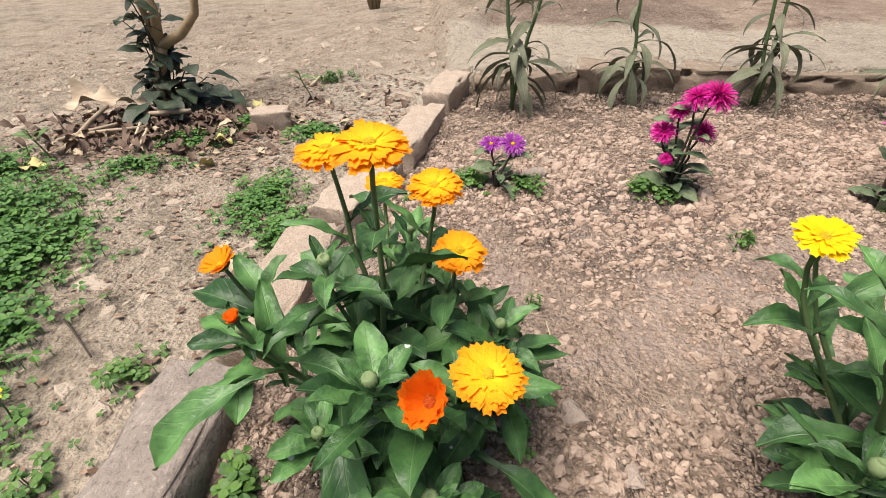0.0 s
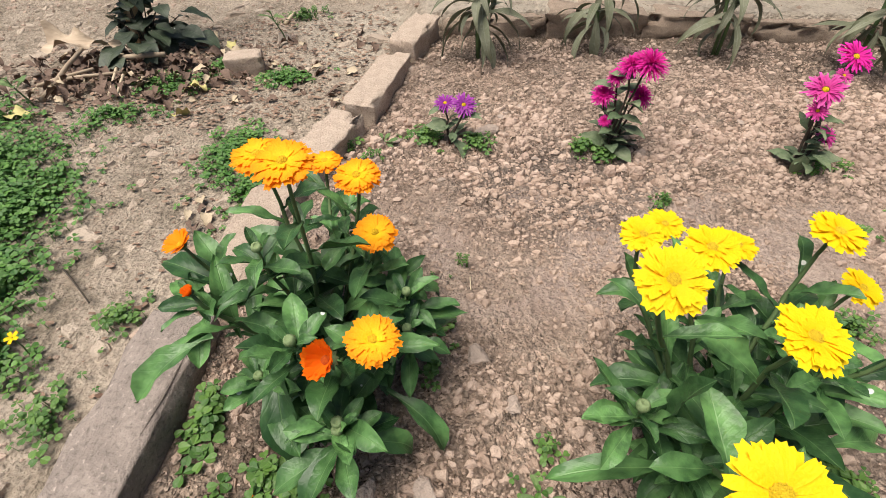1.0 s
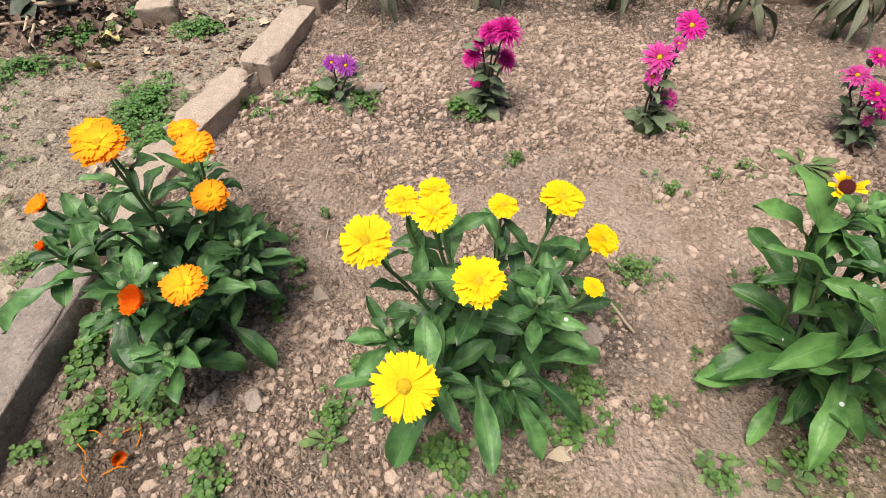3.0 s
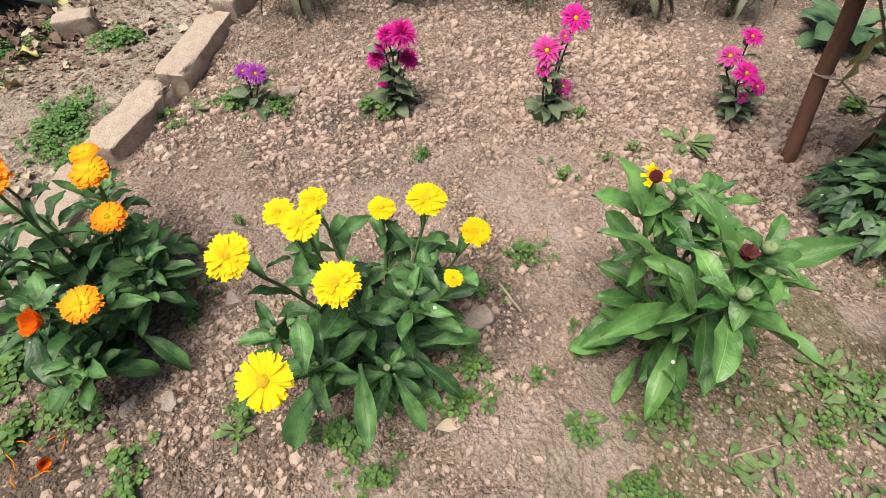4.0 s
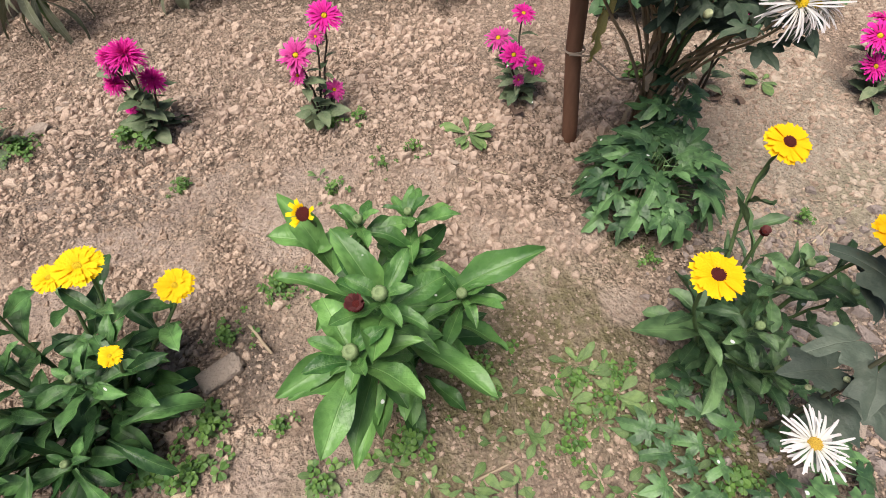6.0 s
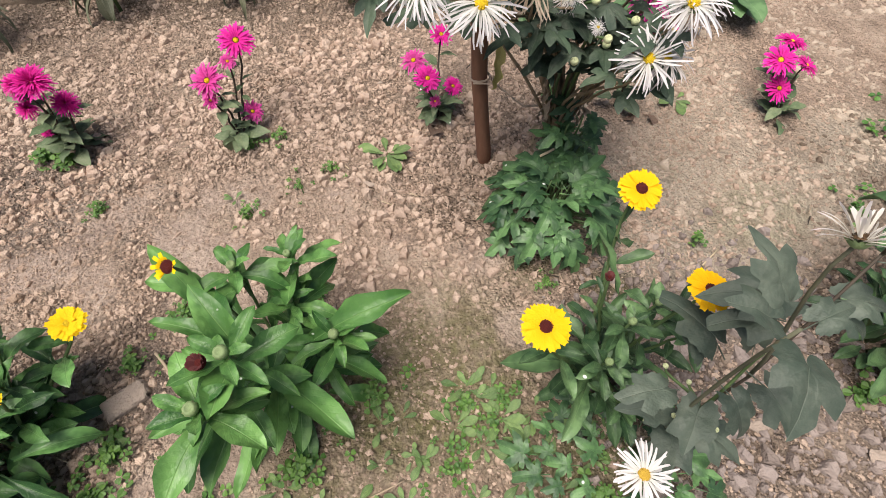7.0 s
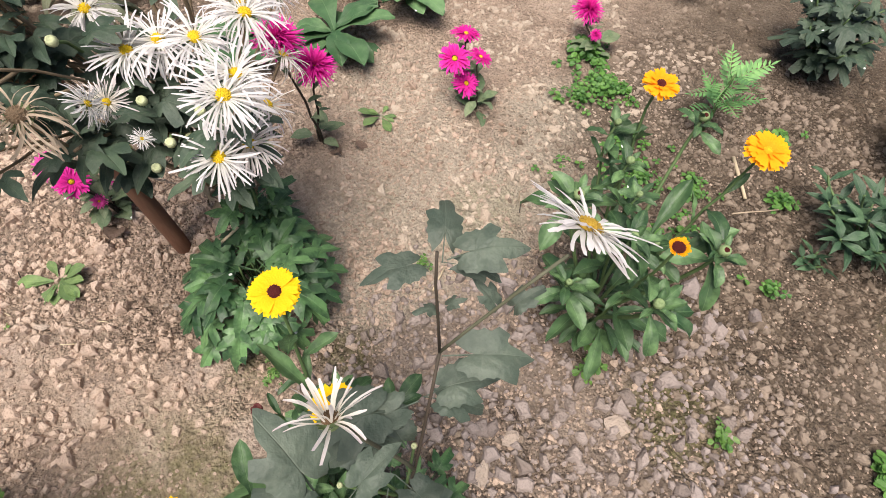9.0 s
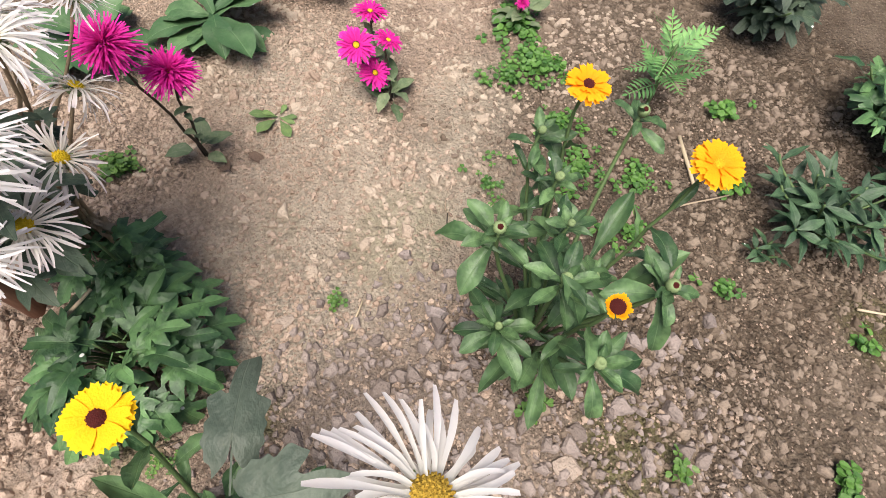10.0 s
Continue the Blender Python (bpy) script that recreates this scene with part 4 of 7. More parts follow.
# packed angular clods, each a tilted lump with a flat broken top
def clods(name, x0, x1, y0, y1, step, share, material, label, seed, flat=0.55, sides=5, bed=True):
    rs = np.random.RandomState(seed)
    u, v = np.meshgrid(np.arange(x0, x1, step), np.arange(y0, y1, step))
    u, v = u.ravel() + (rs.rand(u.size) - 0.5) * step, v.ravel() + (rs.rand(v.size) - 0.5) * step
    ok = (rs.rand(u.size) < share(u, v)) & ((u > edge_x(v) + 0.035) & (v < back_y(u) - 0.004) if bed else u < edge_x(v) - 0.045)
    u, v = u[ok], v[ok]
    n = len(u)
    rad = step * (0.20 + 0.52 * rs.rand(n) ** 2)
    ang = (np.arange(sides)[None] + rs.rand(n, sides) * 0.7 + rs.rand(n, 1) * 6) * 2 * np.pi / sides
    own = rad[:, None] * (0.7 + 0.6 * rs.rand(n, sides)) * (1 + 0.22 * np.cos(2 * (ang - rs.rand(n, 1) * 6)))
    high = rad * (flat + 0.5 * rs.rand(n)) * 0.75
    tx, ty = (rs.rand(2, n, 1) - 0.5) * 0.55
    ring = []
    for k, z in ((1.08, -0.35), (0.92, 0.55), (0.62, 1.0)):
        dx, dy = own * k * np.cos(ang), own * k * np.sin(ang)
        ring.append(np.stack([dx, dy, high[:, None] * (z + 0.25 * (rs.rand(n, sides) - 0.5)) + (tx * dx + ty * dy) * (z > 0)], -1))
    ring.append(np.stack([np.zeros((n, 1)), np.zeros((n, 1)), high[:, None] * 1.02], -1))
    co = np.concatenate(ring, 1) + np.stack([u, v, ground_z(u, v)], -1)[:, None]
    face = []
    for i in range(2):
        for k in range(sides):
            a, b = i * sides + k, i * sides + (k + 1) % sides
            face += [(a, b, b + sides), (a, b + sides, a + sides)]
    face += [(2 * sides + k, 2 * sides + (k + 1) % sides, 3 * sides) for k in range(sides)]
    m = 3 * sides + 1
    tri = np.array(face, dtype=np.int32)[None] + (np.arange(n, dtype=np.int32) * m)[:, None, None]
    me = bpy.data.meshes.new(name)
    me.vertices.add(n * m)
    me.vertices.foreach_set("co", co.astype(np.float32).ravel())
    me.loops.add(tri.size)
    me.loops.foreach_set("vertex_index", tri.ravel())
    me.polygons.add(n * len(face))
    me.polygons.foreach_set("loop_start", np.arange(0, tri.size, 3, dtype=np.int32))
    me.polygons.foreach_set("use_smooth", np.zeros(n * len(face), bool))
    me.update(calc_edges=True)
    me.materials.append(material)
    return tagged(new(name, me), label, "soil clods", "", "stuff")


def dry_patch(x, y):
    """Where the soil has broken into packed grey lumps."""
    near = np.zeros_like(x)
    for mx, my, mr in ((1.14, 0.04, 0.21), (1.26, -0.08, 0.20), (1.20, -0.22, 0.16)):
        near = np.maximum(near, smooth(mr * 1.25, mr * 0.6, np.hypot(x - mx, y - my)))
    return near


def tilth(x, y):
    """Looser, crumbly soil: beside the asters and in patches between the plants."""
    s = rough_of(x, y) ** 2 * smooth(0.30, 0.62, field(x, y, 0.06, 12))
    return s * (1 - dry_patch(x, y)) * (1 - 0.7 * masks(x, y)[2])


def lumpy(x, y):
    """The raked far strip with the asters, and the heap round the stake, covered in pale lumps."""
    s = smooth(0.53, 0.66, y + (field(x, y, 0.15, 14) - 0.5) * 0.12) * smooth(1.08, 0.98, x)
    s = np.maximum(s, smooth(0.24, 0.12, np.hypot((x - 0.86) * 0.8, y - 0.45)))
    return s * smooth(0.90, 0.78, y) * (0.45 + 0.55 * smooth(0.25, 0.6, field(x, y, 0.07, 13))) * (1 - 0.5 * masks(x, y)[4])


def crusty(x, y):
    """Thin trodden crust that has broken into low flakes."""
    s = smooth(1.10, 1.2, x) * smooth(0.16, 0.26, y) * smooth(0.36, 0.56, field(x, y, 0.05, 15))
    return s * (1 - dry_patch(x, y))


def dim(x, y):
    return masks(x, y)[4]


clods("pale_clods", 0.0, 1.15, 0.25, 1.08, 0.0160, lambda x, y: 0.36 * lumpy(x, y), PALE_CLOD, "pale pinkish lumps of raked dry soil", 67, 0.85)
clods("pale_clods", 0.0, 1.15, 0.25, 1.08, 0.0095, lambda x, y: 0.50 * lumpy(x, y), PALE_CLOD, "pale pinkish lumps of raked dry soil", 68, 0.9)
clods("crust_flakes", 1.05, 1.9, 0.1, 0.75, 0.0150, lambda x, y: 0.30 * crusty(x, y), CRUST_CLOD, "low flakes of broken earth crust", 69, 0.28)
clods("crust_flakes", 1.05, 1.9, 0.1, 0.75, 0.0080, lambda x, y: 0.40 * crusty(x, y), CRUST_CLOD, "low flakes of broken earth crust", 70, 0.4)
clods("small_clods", 0.0, 1.15, -0.1, 0.60, 0.0090, lambda x, y: 0.30 * rough_of(x, y) * (1 - dry_patch(x, y)) * (1 - 0.8 * masks(x, y)[2]) * smooth(0.40, 0.60, field(x, y, 0.05, 16)), CLOD, "small dry clods between the plants", 71, 0.7)
PATH_CLOD = clod_material("path_crust", (0.37, 0.302, 0.237), (0.455, 0.378, 0.302))
clods("path_crust", -0.95, 0.1, 0.15, 1.9, 0.036, lambda x, y: 0.12 * smooth(0.40, 0.62, field(x, y, 0.11, 17)), PATH_CLOD, "low trodden plates of pale earth crust on the path", 72, 0.05, 7, False)
clods("path_crust", -0.95, 0.1, 0.15, 1.9, 0.017, lambda x, y: 0.20 * smooth(0.38, 0.60, field(x, y, 0.06, 18)), PATH_CLOD, "low trodden plates of pale earth crust on the path", 73, 0.12, 6, False)
dry = "broken angular lumps of dry grey soil"
tan = "loose angular clods of dry tan soil"
clods("soil_plates", 0.0, 1.6, -0.40, 0.62, 0.0185, lambda x, y: 0.85 * dry_patch(x, y) * (1 - 0.5 * dim(x, y)), GREY_CLOD, dry, 61, 0.75)
clods("soil_plates", 0.0, 1.6, -0.40, 0.62, 0.0088, lambda x, y: 0.75 * dry_patch(x, y) * (1 - 0.4 * dim(x, y)), GREY_CLOD, dry, 62, 0.9)
clods("tan_clods", -0.1, 1.5, -0.2, 1.1, 0.0125, lambda x, y: 0.30 * tilth(x, y) * (1 - dim(x, y)), CLOD, tan, 63, 0.6)
clods("tan_clods", -0.1, 1.5, -0.2, 1.1, 0.0070, lambda x, y: (0.55 * tilth(x, y) + 0.10 * (y < 0.5) * (1 - 0.6 * powder(x, y)) + 0.09 * (x > 1.05)) * (1 - dim(x, y)), CLOD, tan, 64, 0.7)
clods("dark_clods", 1.0, 2.1, -0.45, 0.5, 0.0130, lambda x, y: 0.30 * dim(x, y), DARK_CLOD, "dark reddish-brown clods of damp soil", 65, 0.6)
clods("dark_clods", 1.0, 2.0, -0.45, 0.5, 0.0075, lambda x, y: 0.40 * dim(x, y), DARK_CLOD, "dark reddish-brown clods of damp soil", 66, 0.7)

# fine grains, eight faces each
N = 105000
px, py = rs.uniform(-0.14, 1.8, N), rs.uniform(-0.35, 1.08, N)
pp, sl, mo, gr, da, be = masks(px, py)
ok = (rs.rand(N) < (0.25 + 0.75 * smooth(0.4, 0.6, field(px, py, 0.09, 9))) * (1 - 0.30 * powder(px, py)) * (1 - 0.5 * mo) * (1 - 0.8 * da)) & (be < 0.2) & (px > edge_x(py) + 0.03)
px, py = px[ok], py[ok]
N = len(px)
unit = np.array([(1, 0, 0), (0, 1, 0), (-1, 0, 0), (0, -1, 0), (0, 0, 0.75), (0, 0, -0.6)])
ang, sz = rs.rand(N) * 6.28, (0.0012 * (1 - rs.rand(N)) ** -0.35).clip(0, 0.0028)
vx = unit[None] * (0.7 + 0.6 * rs.rand(N, 6, 1)) * sz[:, None, None]
ca, sa = np.cos(ang)[:, None], np.sin(ang)[:, None]
co = np.stack([vx[..., 0] * ca - vx[..., 1] * sa + px[:, None], vx[..., 0] * sa + vx[..., 1] * ca + py[:, None], vx[..., 2] + (ground_z(px, py) + sz * 0.3)[:, None]], -1)
tri = np.array([(0, 1, 4), (1, 2, 4), (2, 3, 4), (3, 0, 4), (1, 0, 5), (2, 1, 5), (3, 2, 5), (0, 3, 5)], dtype=np.int32)[None] + (np.arange(N, dtype=np.int32) * 6)[:, None, None]
me = bpy.data.meshes.new("soil_grains")
me.vertices.add(N * 6)
me.vertices.foreach_set("co", co.astype(np.float32).ravel())
me.loops.add(tri.size)
me.loops.foreach_set("vertex_index", tri.ravel())
me.polygons.add(N * 8)
me.polygons.foreach_set("loop_start", np.arange(0, tri.size, 3, dtype=np.int32))
me.polygons.foreach_set("use_smooth", np.zeros(N * 8, bool))
me.update(calc_edges=True)
me.materials.append(CLOD)
tagged(new("soil_grains", me), "fine loose grains of dry soil", "soil grains", "", "stuff")

# single larger clods and stones
CLOD_SHAPES = []
for i in range(8):
    bm = bmesh.new()
    bmesh.ops.create_icosphere(bm, subdivisions=2, radius=0.5)
    r = random.Random(i + 50)
    flat = (r.uniform(0.9, 1.2), r.uniform(0.6, 0.95), r.uniform(0.4, 0.65))
    planes = [(way(r.uniform(0, 6.3), r.uniform(-1.2, 1.4)), r.uniform(0.18, 0.36)) for _ in range(10)]
    for v in bm.verts:
        for d, h in planes:
            k = v.co.dot(d)
            if k > h:
                v.co -= d * (k - h)
        v.co += V((r.uniform(-1, 1), r.uniform(-1, 1), r.uniform(-1, 1))) * 0.03
        v.co = V([c * k for c, k in zip(v.co, flat)])
    me = bpy.data.meshes.new("stone")
    bm.to_mesh(me)
    bm.free()
    me.materials.append(STONE)
    CLOD_SHAPES.append(me)


def stone(x, y, size, turn=0.0, label="pale lump of dry soil lying on the bed", shape=None, squash=1.0):
    ob = new("soil_clod", CLOD_SHAPES[shape if shape is not None else rng.randrange(8)])
    ob.matrix_basis = Matrix.Translation((x, y, gz(x, y) + size * 0.05)) @ Matrix.Rotation(turn, 4, "Z") @ Matrix.Diagonal((size, size, size * squash, 1))
    return tagged(ob, label, "soil clod", "clods on the bed")


stone(0.178, 0.327, 0.030, 0.4)
stone(0.081, 0.208, 0.026, 1.2)
stone(0.509, 0.098, 0.014, 0.3, "small whitish stone on the bed")
stone(0.863, 0.136, 0.016)
stone(1.081, 0.004, 0.036, 0.5, "flat grey-pink lump of dry soil", 2, 0.6)
stone(1.239, -0.070, 0.042, 1.9, "long flat lump of dry soil", 4, 0.5)
stone(1.135, 0.005, 0.026)
stone(1.150, 0.262, 0.024, 0.2, "flat pale lump of dry soil", 3, 0.6)
stone(0.130, 0.205, 0.028, 2.0)
stone(0.205, 0.275, 0.022)
stone(0.225, 0.73, 0.045, 0.3, "broad brown clod behind the purple aster", 1, 0.9)
stone(0.445, 0.665, 0.022)
stone(0.412, 0.655, 0.020)
for i in range(90):
    a, b = rng.uniform(0.05, 1.7), rng.uniform(-0.2, 0.95)
    if b > 0.5 and a > 1.0 or float(rough_of(np.array([a]), np.array([b]))[0]) < 0.6 or b > back_y(a) - 0.05:
        continue
    stone(a, b, rng.uniform(0.009, 0.018), rng.uniform(0, 6), squash=rng.uniform(0.6, 1.0))


# ---- brick edging ----
def rough_block(size, bevel=0.003, chips=0.004, seed=0):
    """A worn block with rounded, chipped edges; origin at the middle of its top."""
    bm = bmesh.new()
    bmesh.ops.create_cube(bm, size=1.0)
    bmesh.ops.scale(bm, vec=size, verts=bm.verts)
    bmesh.ops.bevel(bm, geom=bm.edges[:], offset=bevel, segments=2, affect="EDGES", profile=0.6)
    bmesh.ops.subdivide_edges(bm, edges=[e for e in bm.edges if e.calc_length() > 0.03], cuts=9, use_grid_fill=True)
    r = random.Random(seed)
    off = V((r.uniform(0, 9), r.uniform(0, 9), r.uniform(0, 9)))
    for v in bm.verts:
        k = noise.noise(v.co * 38 + off)
        k2 = noise.noise(v.co * 110 + off)
        side = max(abs(v.co.x) / size[0], abs(v.co.y) / size[1])
        edge = (abs(v.co.x) / size[0] > 0.46) + (abs(v.co.y) / size[1] > 0.44) + (v.co.z / size[2] > 0.44)
        bite = max(0.0, noise.noise(v.co * 55 + off * 2) - 0.05) * (edge >= 2)
        v.co += V((k, noise.noise(v.co * 38 - off), k2 * 0.4)) * chips * (0.12 + 0.4 * (side > 0.46))
        v.co -= V((math.copysign(1, v.co.x) * (abs(v.co.x) / size[0] > 0.46), math.copysign(1, v.co.y), 0.8)) * bite * chips * 2.2
        v.co.z -= size[2] / 2
    me = bpy.data.meshes.new("brick")
    bm.to_mesh(me)
    bm.free()
    me.polygons.foreach_set("use_smooth", [True] * len(me.polygons))
    return me


def brick(parent, a, b, top, width, height, material, seed, pitch=0.0, roll=0.0, chips=0.004, name="brick", label=""):
    a, b = V(a), V(b)
    d = b - a
    me = rough_block((d.length - 0.004, width, height), 0.0025, chips, seed)
    me.materials.append(material)
    ob = new(name, me)
    ob.parent = parent
    ob.matrix_basis = Matrix.Translation(((a.x + b.x) / 2, (a.y + b.y) / 2, top)) @ Matrix.Rotation(math.atan2(d.y, d.x), 4, "Z") @ Matrix.Rotation(pitch, 4, "Y") @ Matrix.Rotation(roll, 4, "X")
    return tagged(ob, label)


edging = thing("brick_edging", (0, 0, 0), "weathered bricks and cement blocks set end to end as a bed edging", "edging", "", "structure")
brick(edging, (-0.157, -0.04), (-0.106, 0.375), 0.028, 0.066, 0.09, CEMENT, 2, 0.0, 0.03, 0.005)
brick(edging, (-0.098, 0.40), (-0.056, 0.588), 0.020, 0.060, 0.09, BRICK, 3, -0.05, 0.02, 0.009)
brick(edging, (-0.048, 0.600), (0.008, 0.762), 0.030, 0.060, 0.09, BRICK, 4, 0.02, 0.0, 0.009)
brick(edging, (0.020, 0.774), (0.080, 0.978), 0.030, 0.056, 0.09, BRICK, 5, 0.0, 0.03, 0.009)
brick(edging, (0.084, 0.984), (0.136, 1.115), 0.048, 0.054, 0.11, BRICK, 6, -0.03, 0.03, 0.009)
row = thing("far_edging_row", (0, 0, 0), "row of old bricks along the back of the bed, worn earth over the top", "edging", "", "structure")
joint = [0.165, 0.381, 0.582, 0.79, 0.99, 1.19, 1.38]
for i in range(len(joint) - 1):
    a, b = joint[i], joint[i + 1]
    brick(row, (a, float(back_y(a)) + 0.028), (b, float(back_y(b)) + 0.028), 0.040 + 0.006 * (i * 2 % 3), 0.062, 0.10, ROW_BRICK, 20 + i, 0.03 * (i % 3 - 1), 0.10, 0.026)

# half brick and a brick chip lying loose
b = rough_block((0.076, 0.048, 0.042), 0.003, 0.004, 31)
b.materials.append(BRICK)
ob = new("half_brick", b)
ob.matrix_basis = pose(-0.255, 1.085, gz(-0.255, 1.085) + 0.038, 0, 0, 12)
tagged(ob, "broken half of a pale brick lying on the path", "brick")
b = rough_block((0.050, 0.026, 0.014), 0.004, 0.003, 32)
b.materials.append(STONE)
ob = new("brick_chip", b)
ob.matrix_basis = pose(0.468, 0.262, gz(0.468, 0.262) + 0.013, 4, 0, 22)
tagged(ob, "flat oblong chip of brick on the soil", "brick chip")


# ---- calendulas ----
def on_ground(x, y):
    return V((x, y, gz(x, y)))


def calendula(base, heads, buds, basal, pool, seed, label, leaf_len=0.085, spread_r=0.02, tips=(), stem_leaves=9, rosettes=()):
    """heads: kind, place, normal, radius; buds: place, size; tips: ends of the largest leaves."""
    r = random.Random(seed)
    root = on_ground(*base)
    plant = thing("calendula", root, label, "flowering plant", "calendulas in the bed")
    ends = [(V(p), V(n), kind, rad) for kind, p, n, rad in heads] + [(V(p), V((0, -0.2, 1)), None, s) for p, s in buds]
    for place, normal, kind, size_ in ends:
        flat_ = V((place.x - root.x, place.y - root.y, 0))
        foot = root + flat_ * 0.18 + V((r.uniform(-1, 1), r.uniform(-1, 1), 0)) * spread_r * 0.5
        foot.z = root.z - 0.004
        neck = place - normal.normalized() * size_ * 0.2
        pts = arc(foot, neck, 0.42, 10, normal + UP * 0.6, 0.0015)
        stem(plant, pts, 0.0024, 0.0014 if kind else 0.0012, STEM)
        if kind:
            bloom(plant, kind, place, normal, size_, r)
        else:
            part("bud", BUD_MESH, plant, facing(place, normal + V((r.uniform(-0.3, 0.3), r.uniform(-0.3, 0.3), 0)), size_ * 0.62, r.uniform(0, 6)), "round green bud")
            for k in range(9):
                q = k / 8
                leaf(plant, pool, place - UP * (0.006 + 0.022 * q), way(k * 2.399 + r.uniform(-0.3, 0.3), r.uniform(0.75, 1.1) - 0.75 * q), leaf_len * (0.40 + 0.45 * q) * r.uniform(0.8, 1.15), r.uniform(0.9, 1.15), r.uniform(-0.25, 0.25), r)
        turn = r.uniform(0, 6)
        for k in range(stem_leaves):
            t = 0.12 + (0.70 if kind else 0.80) * k / stem_leaves
            i = t * (len(pts) - 1)
            p = pts[int(i)].lerp(pts[int(i) + 1], i % 1)
            outward = math.atan2(flat_.y, flat_.x) if flat_.length > 0.01 else 0
            az_ = turn + k * 2.4
            az_ += 0.35 * math.sin(outward - az_)
            leaf(plant, pool, p, way(az_, r.uniform(0.15, 0.5) + 0.70 * t), leaf_len * (1.15 - 0.45 * t) * r.uniform(0.7, 1.2), r.uniform(0.72, 1.1), r.uniform(-0.35, 0.35), r)
    for k in range(basal):
        az_ = k * 2.399 + r.uniform(-0.2, 0.2)
        p = root + way(az_, 0) * r.uniform(0.005, spread_r * 2.2) + UP * r.uniform(0.004, 0.05)
        leaf(plant, pool, p, way(az_, r.uniform(0.05, 0.55)), leaf_len * r.uniform(0.75, 1.2), r.uniform(0.9, 1.15), r.uniform(-0.3, 0.3), r)
    for place, size_, count, *spent in rosettes:
        heart = V(place)
        stem(plant, arc(root + (heart - root) * 0.2 - UP * (heart.z - root.z) * 0.2, heart, 0.4, 7), 0.0026, 0.002, STEM)
        if spent:
            knob = part("bud", BUD_MESH, plant, facing(heart + UP * size_ * 0.16, (-0.3, -0.2, 1), 0.0058, r.uniform(0, 6)), "pale spent bud with a dark dried eye")
            part("dried_eye", DRIED_EYE, knob, Matrix.Translation((0, 0, 0.74)))
        else:
            part("bud", BUD_MESH, plant, facing(heart + UP * size_ * 0.10, UP, 0.0050 if size_ < 0.047 else size_ * 0.075, r.uniform(0, 6)), "round green bud")
        for k in range(count):
            q = k / (count - 1)
            leaf(plant, pool, heart - UP * size_ * 0.35 * q, way(k * 2.399 + r.uniform(-0.5, 0.5), 1.05 - 1.05 * q + r.uniform(-0.3, 0.3)), size_ * (0.45 + 0.65 * q) * r.uniform(0.72, 1.18), r.uniform(0.9, 1.1), r.uniform(-0.2, 0.2), r)
    for a, b in tips:
        leaf_to(plant, pool, a, b, 0.74, r)
    return plant


calendula((0.045, 0.335), [
    ("orange", (0.047, 0.335, 0.223), (0.0, -0.15, 1), 0.0255),
    ("orange", (0.016, 0.372, 0.205), (-0.1, -0.1, 1), 0.024),
    ("orange", (0.037, 0.467, 0.134), (0.0, -0.05, 1), 0.021),
    ("orange", (0.079, 0.400, 0.164), (0.0, -0.2, 1), 0.024),
    ("orange", (0.094, 0.360, 0.137), (0.05, -0.3, 1), 0.022),
    ("orange", (0.101, 0.254, 0.142), (0.05, -0.2, 1), 0.0225),
    ("deep", (0.074, 0.239, 0.144), (-0.25, -0.65, 1), 0.021),
    ("cupped_orange", (-0.055, 0.348, 0.141), (-0.3, -0.2, 1), 0.0135),
    ("deep", (-0.031, 0.299, 0.140), (-0.2, -0.2, 1), 0.0085),
], [((0.044, 0.263, 0.131), 0.0070), ((0.017, 0.320, 0.163), 0.0065), ((0.072, 0.228, 0.084), 0.0070), ((0.118, 0.325, 0.105), 0.006), ((0.060, 0.415, 0.120), 0.005)],
    20, CAL_LEAVES, 3, "orange pot marigold plant with dark green leaves beside the edging", 0.060,
    tips=(((-0.010, 0.270, 0.128), (-0.060, 0.238, 0.110)), ((-0.01, 0.33, 0.10), (-0.088, 0.36, 0.10)), ((0.10, 0.27, 0.05), (0.155, 0.235, 0.03)), ((0.10, 0.32, 0.07), (0.165, 0.325, 0.065)), ((0.02, 0.29, 0.09), (0.03, 0.205, 0.06)), ((-0.02, 0.31, 0.07), (-0.025, 0.335, 0.135))),
    rosettes=(((0.072, 0.224, 0.075), 0.056, 15), ((0.118, 0.300, 0.085), 0.052, 13), ((0.105, 0.365, 0.075), 0.050, 12), ((0.012, 0.262, 0.085), 0.050, 12), ((-0.040, 0.318, 0.110), 0.050, 12)))

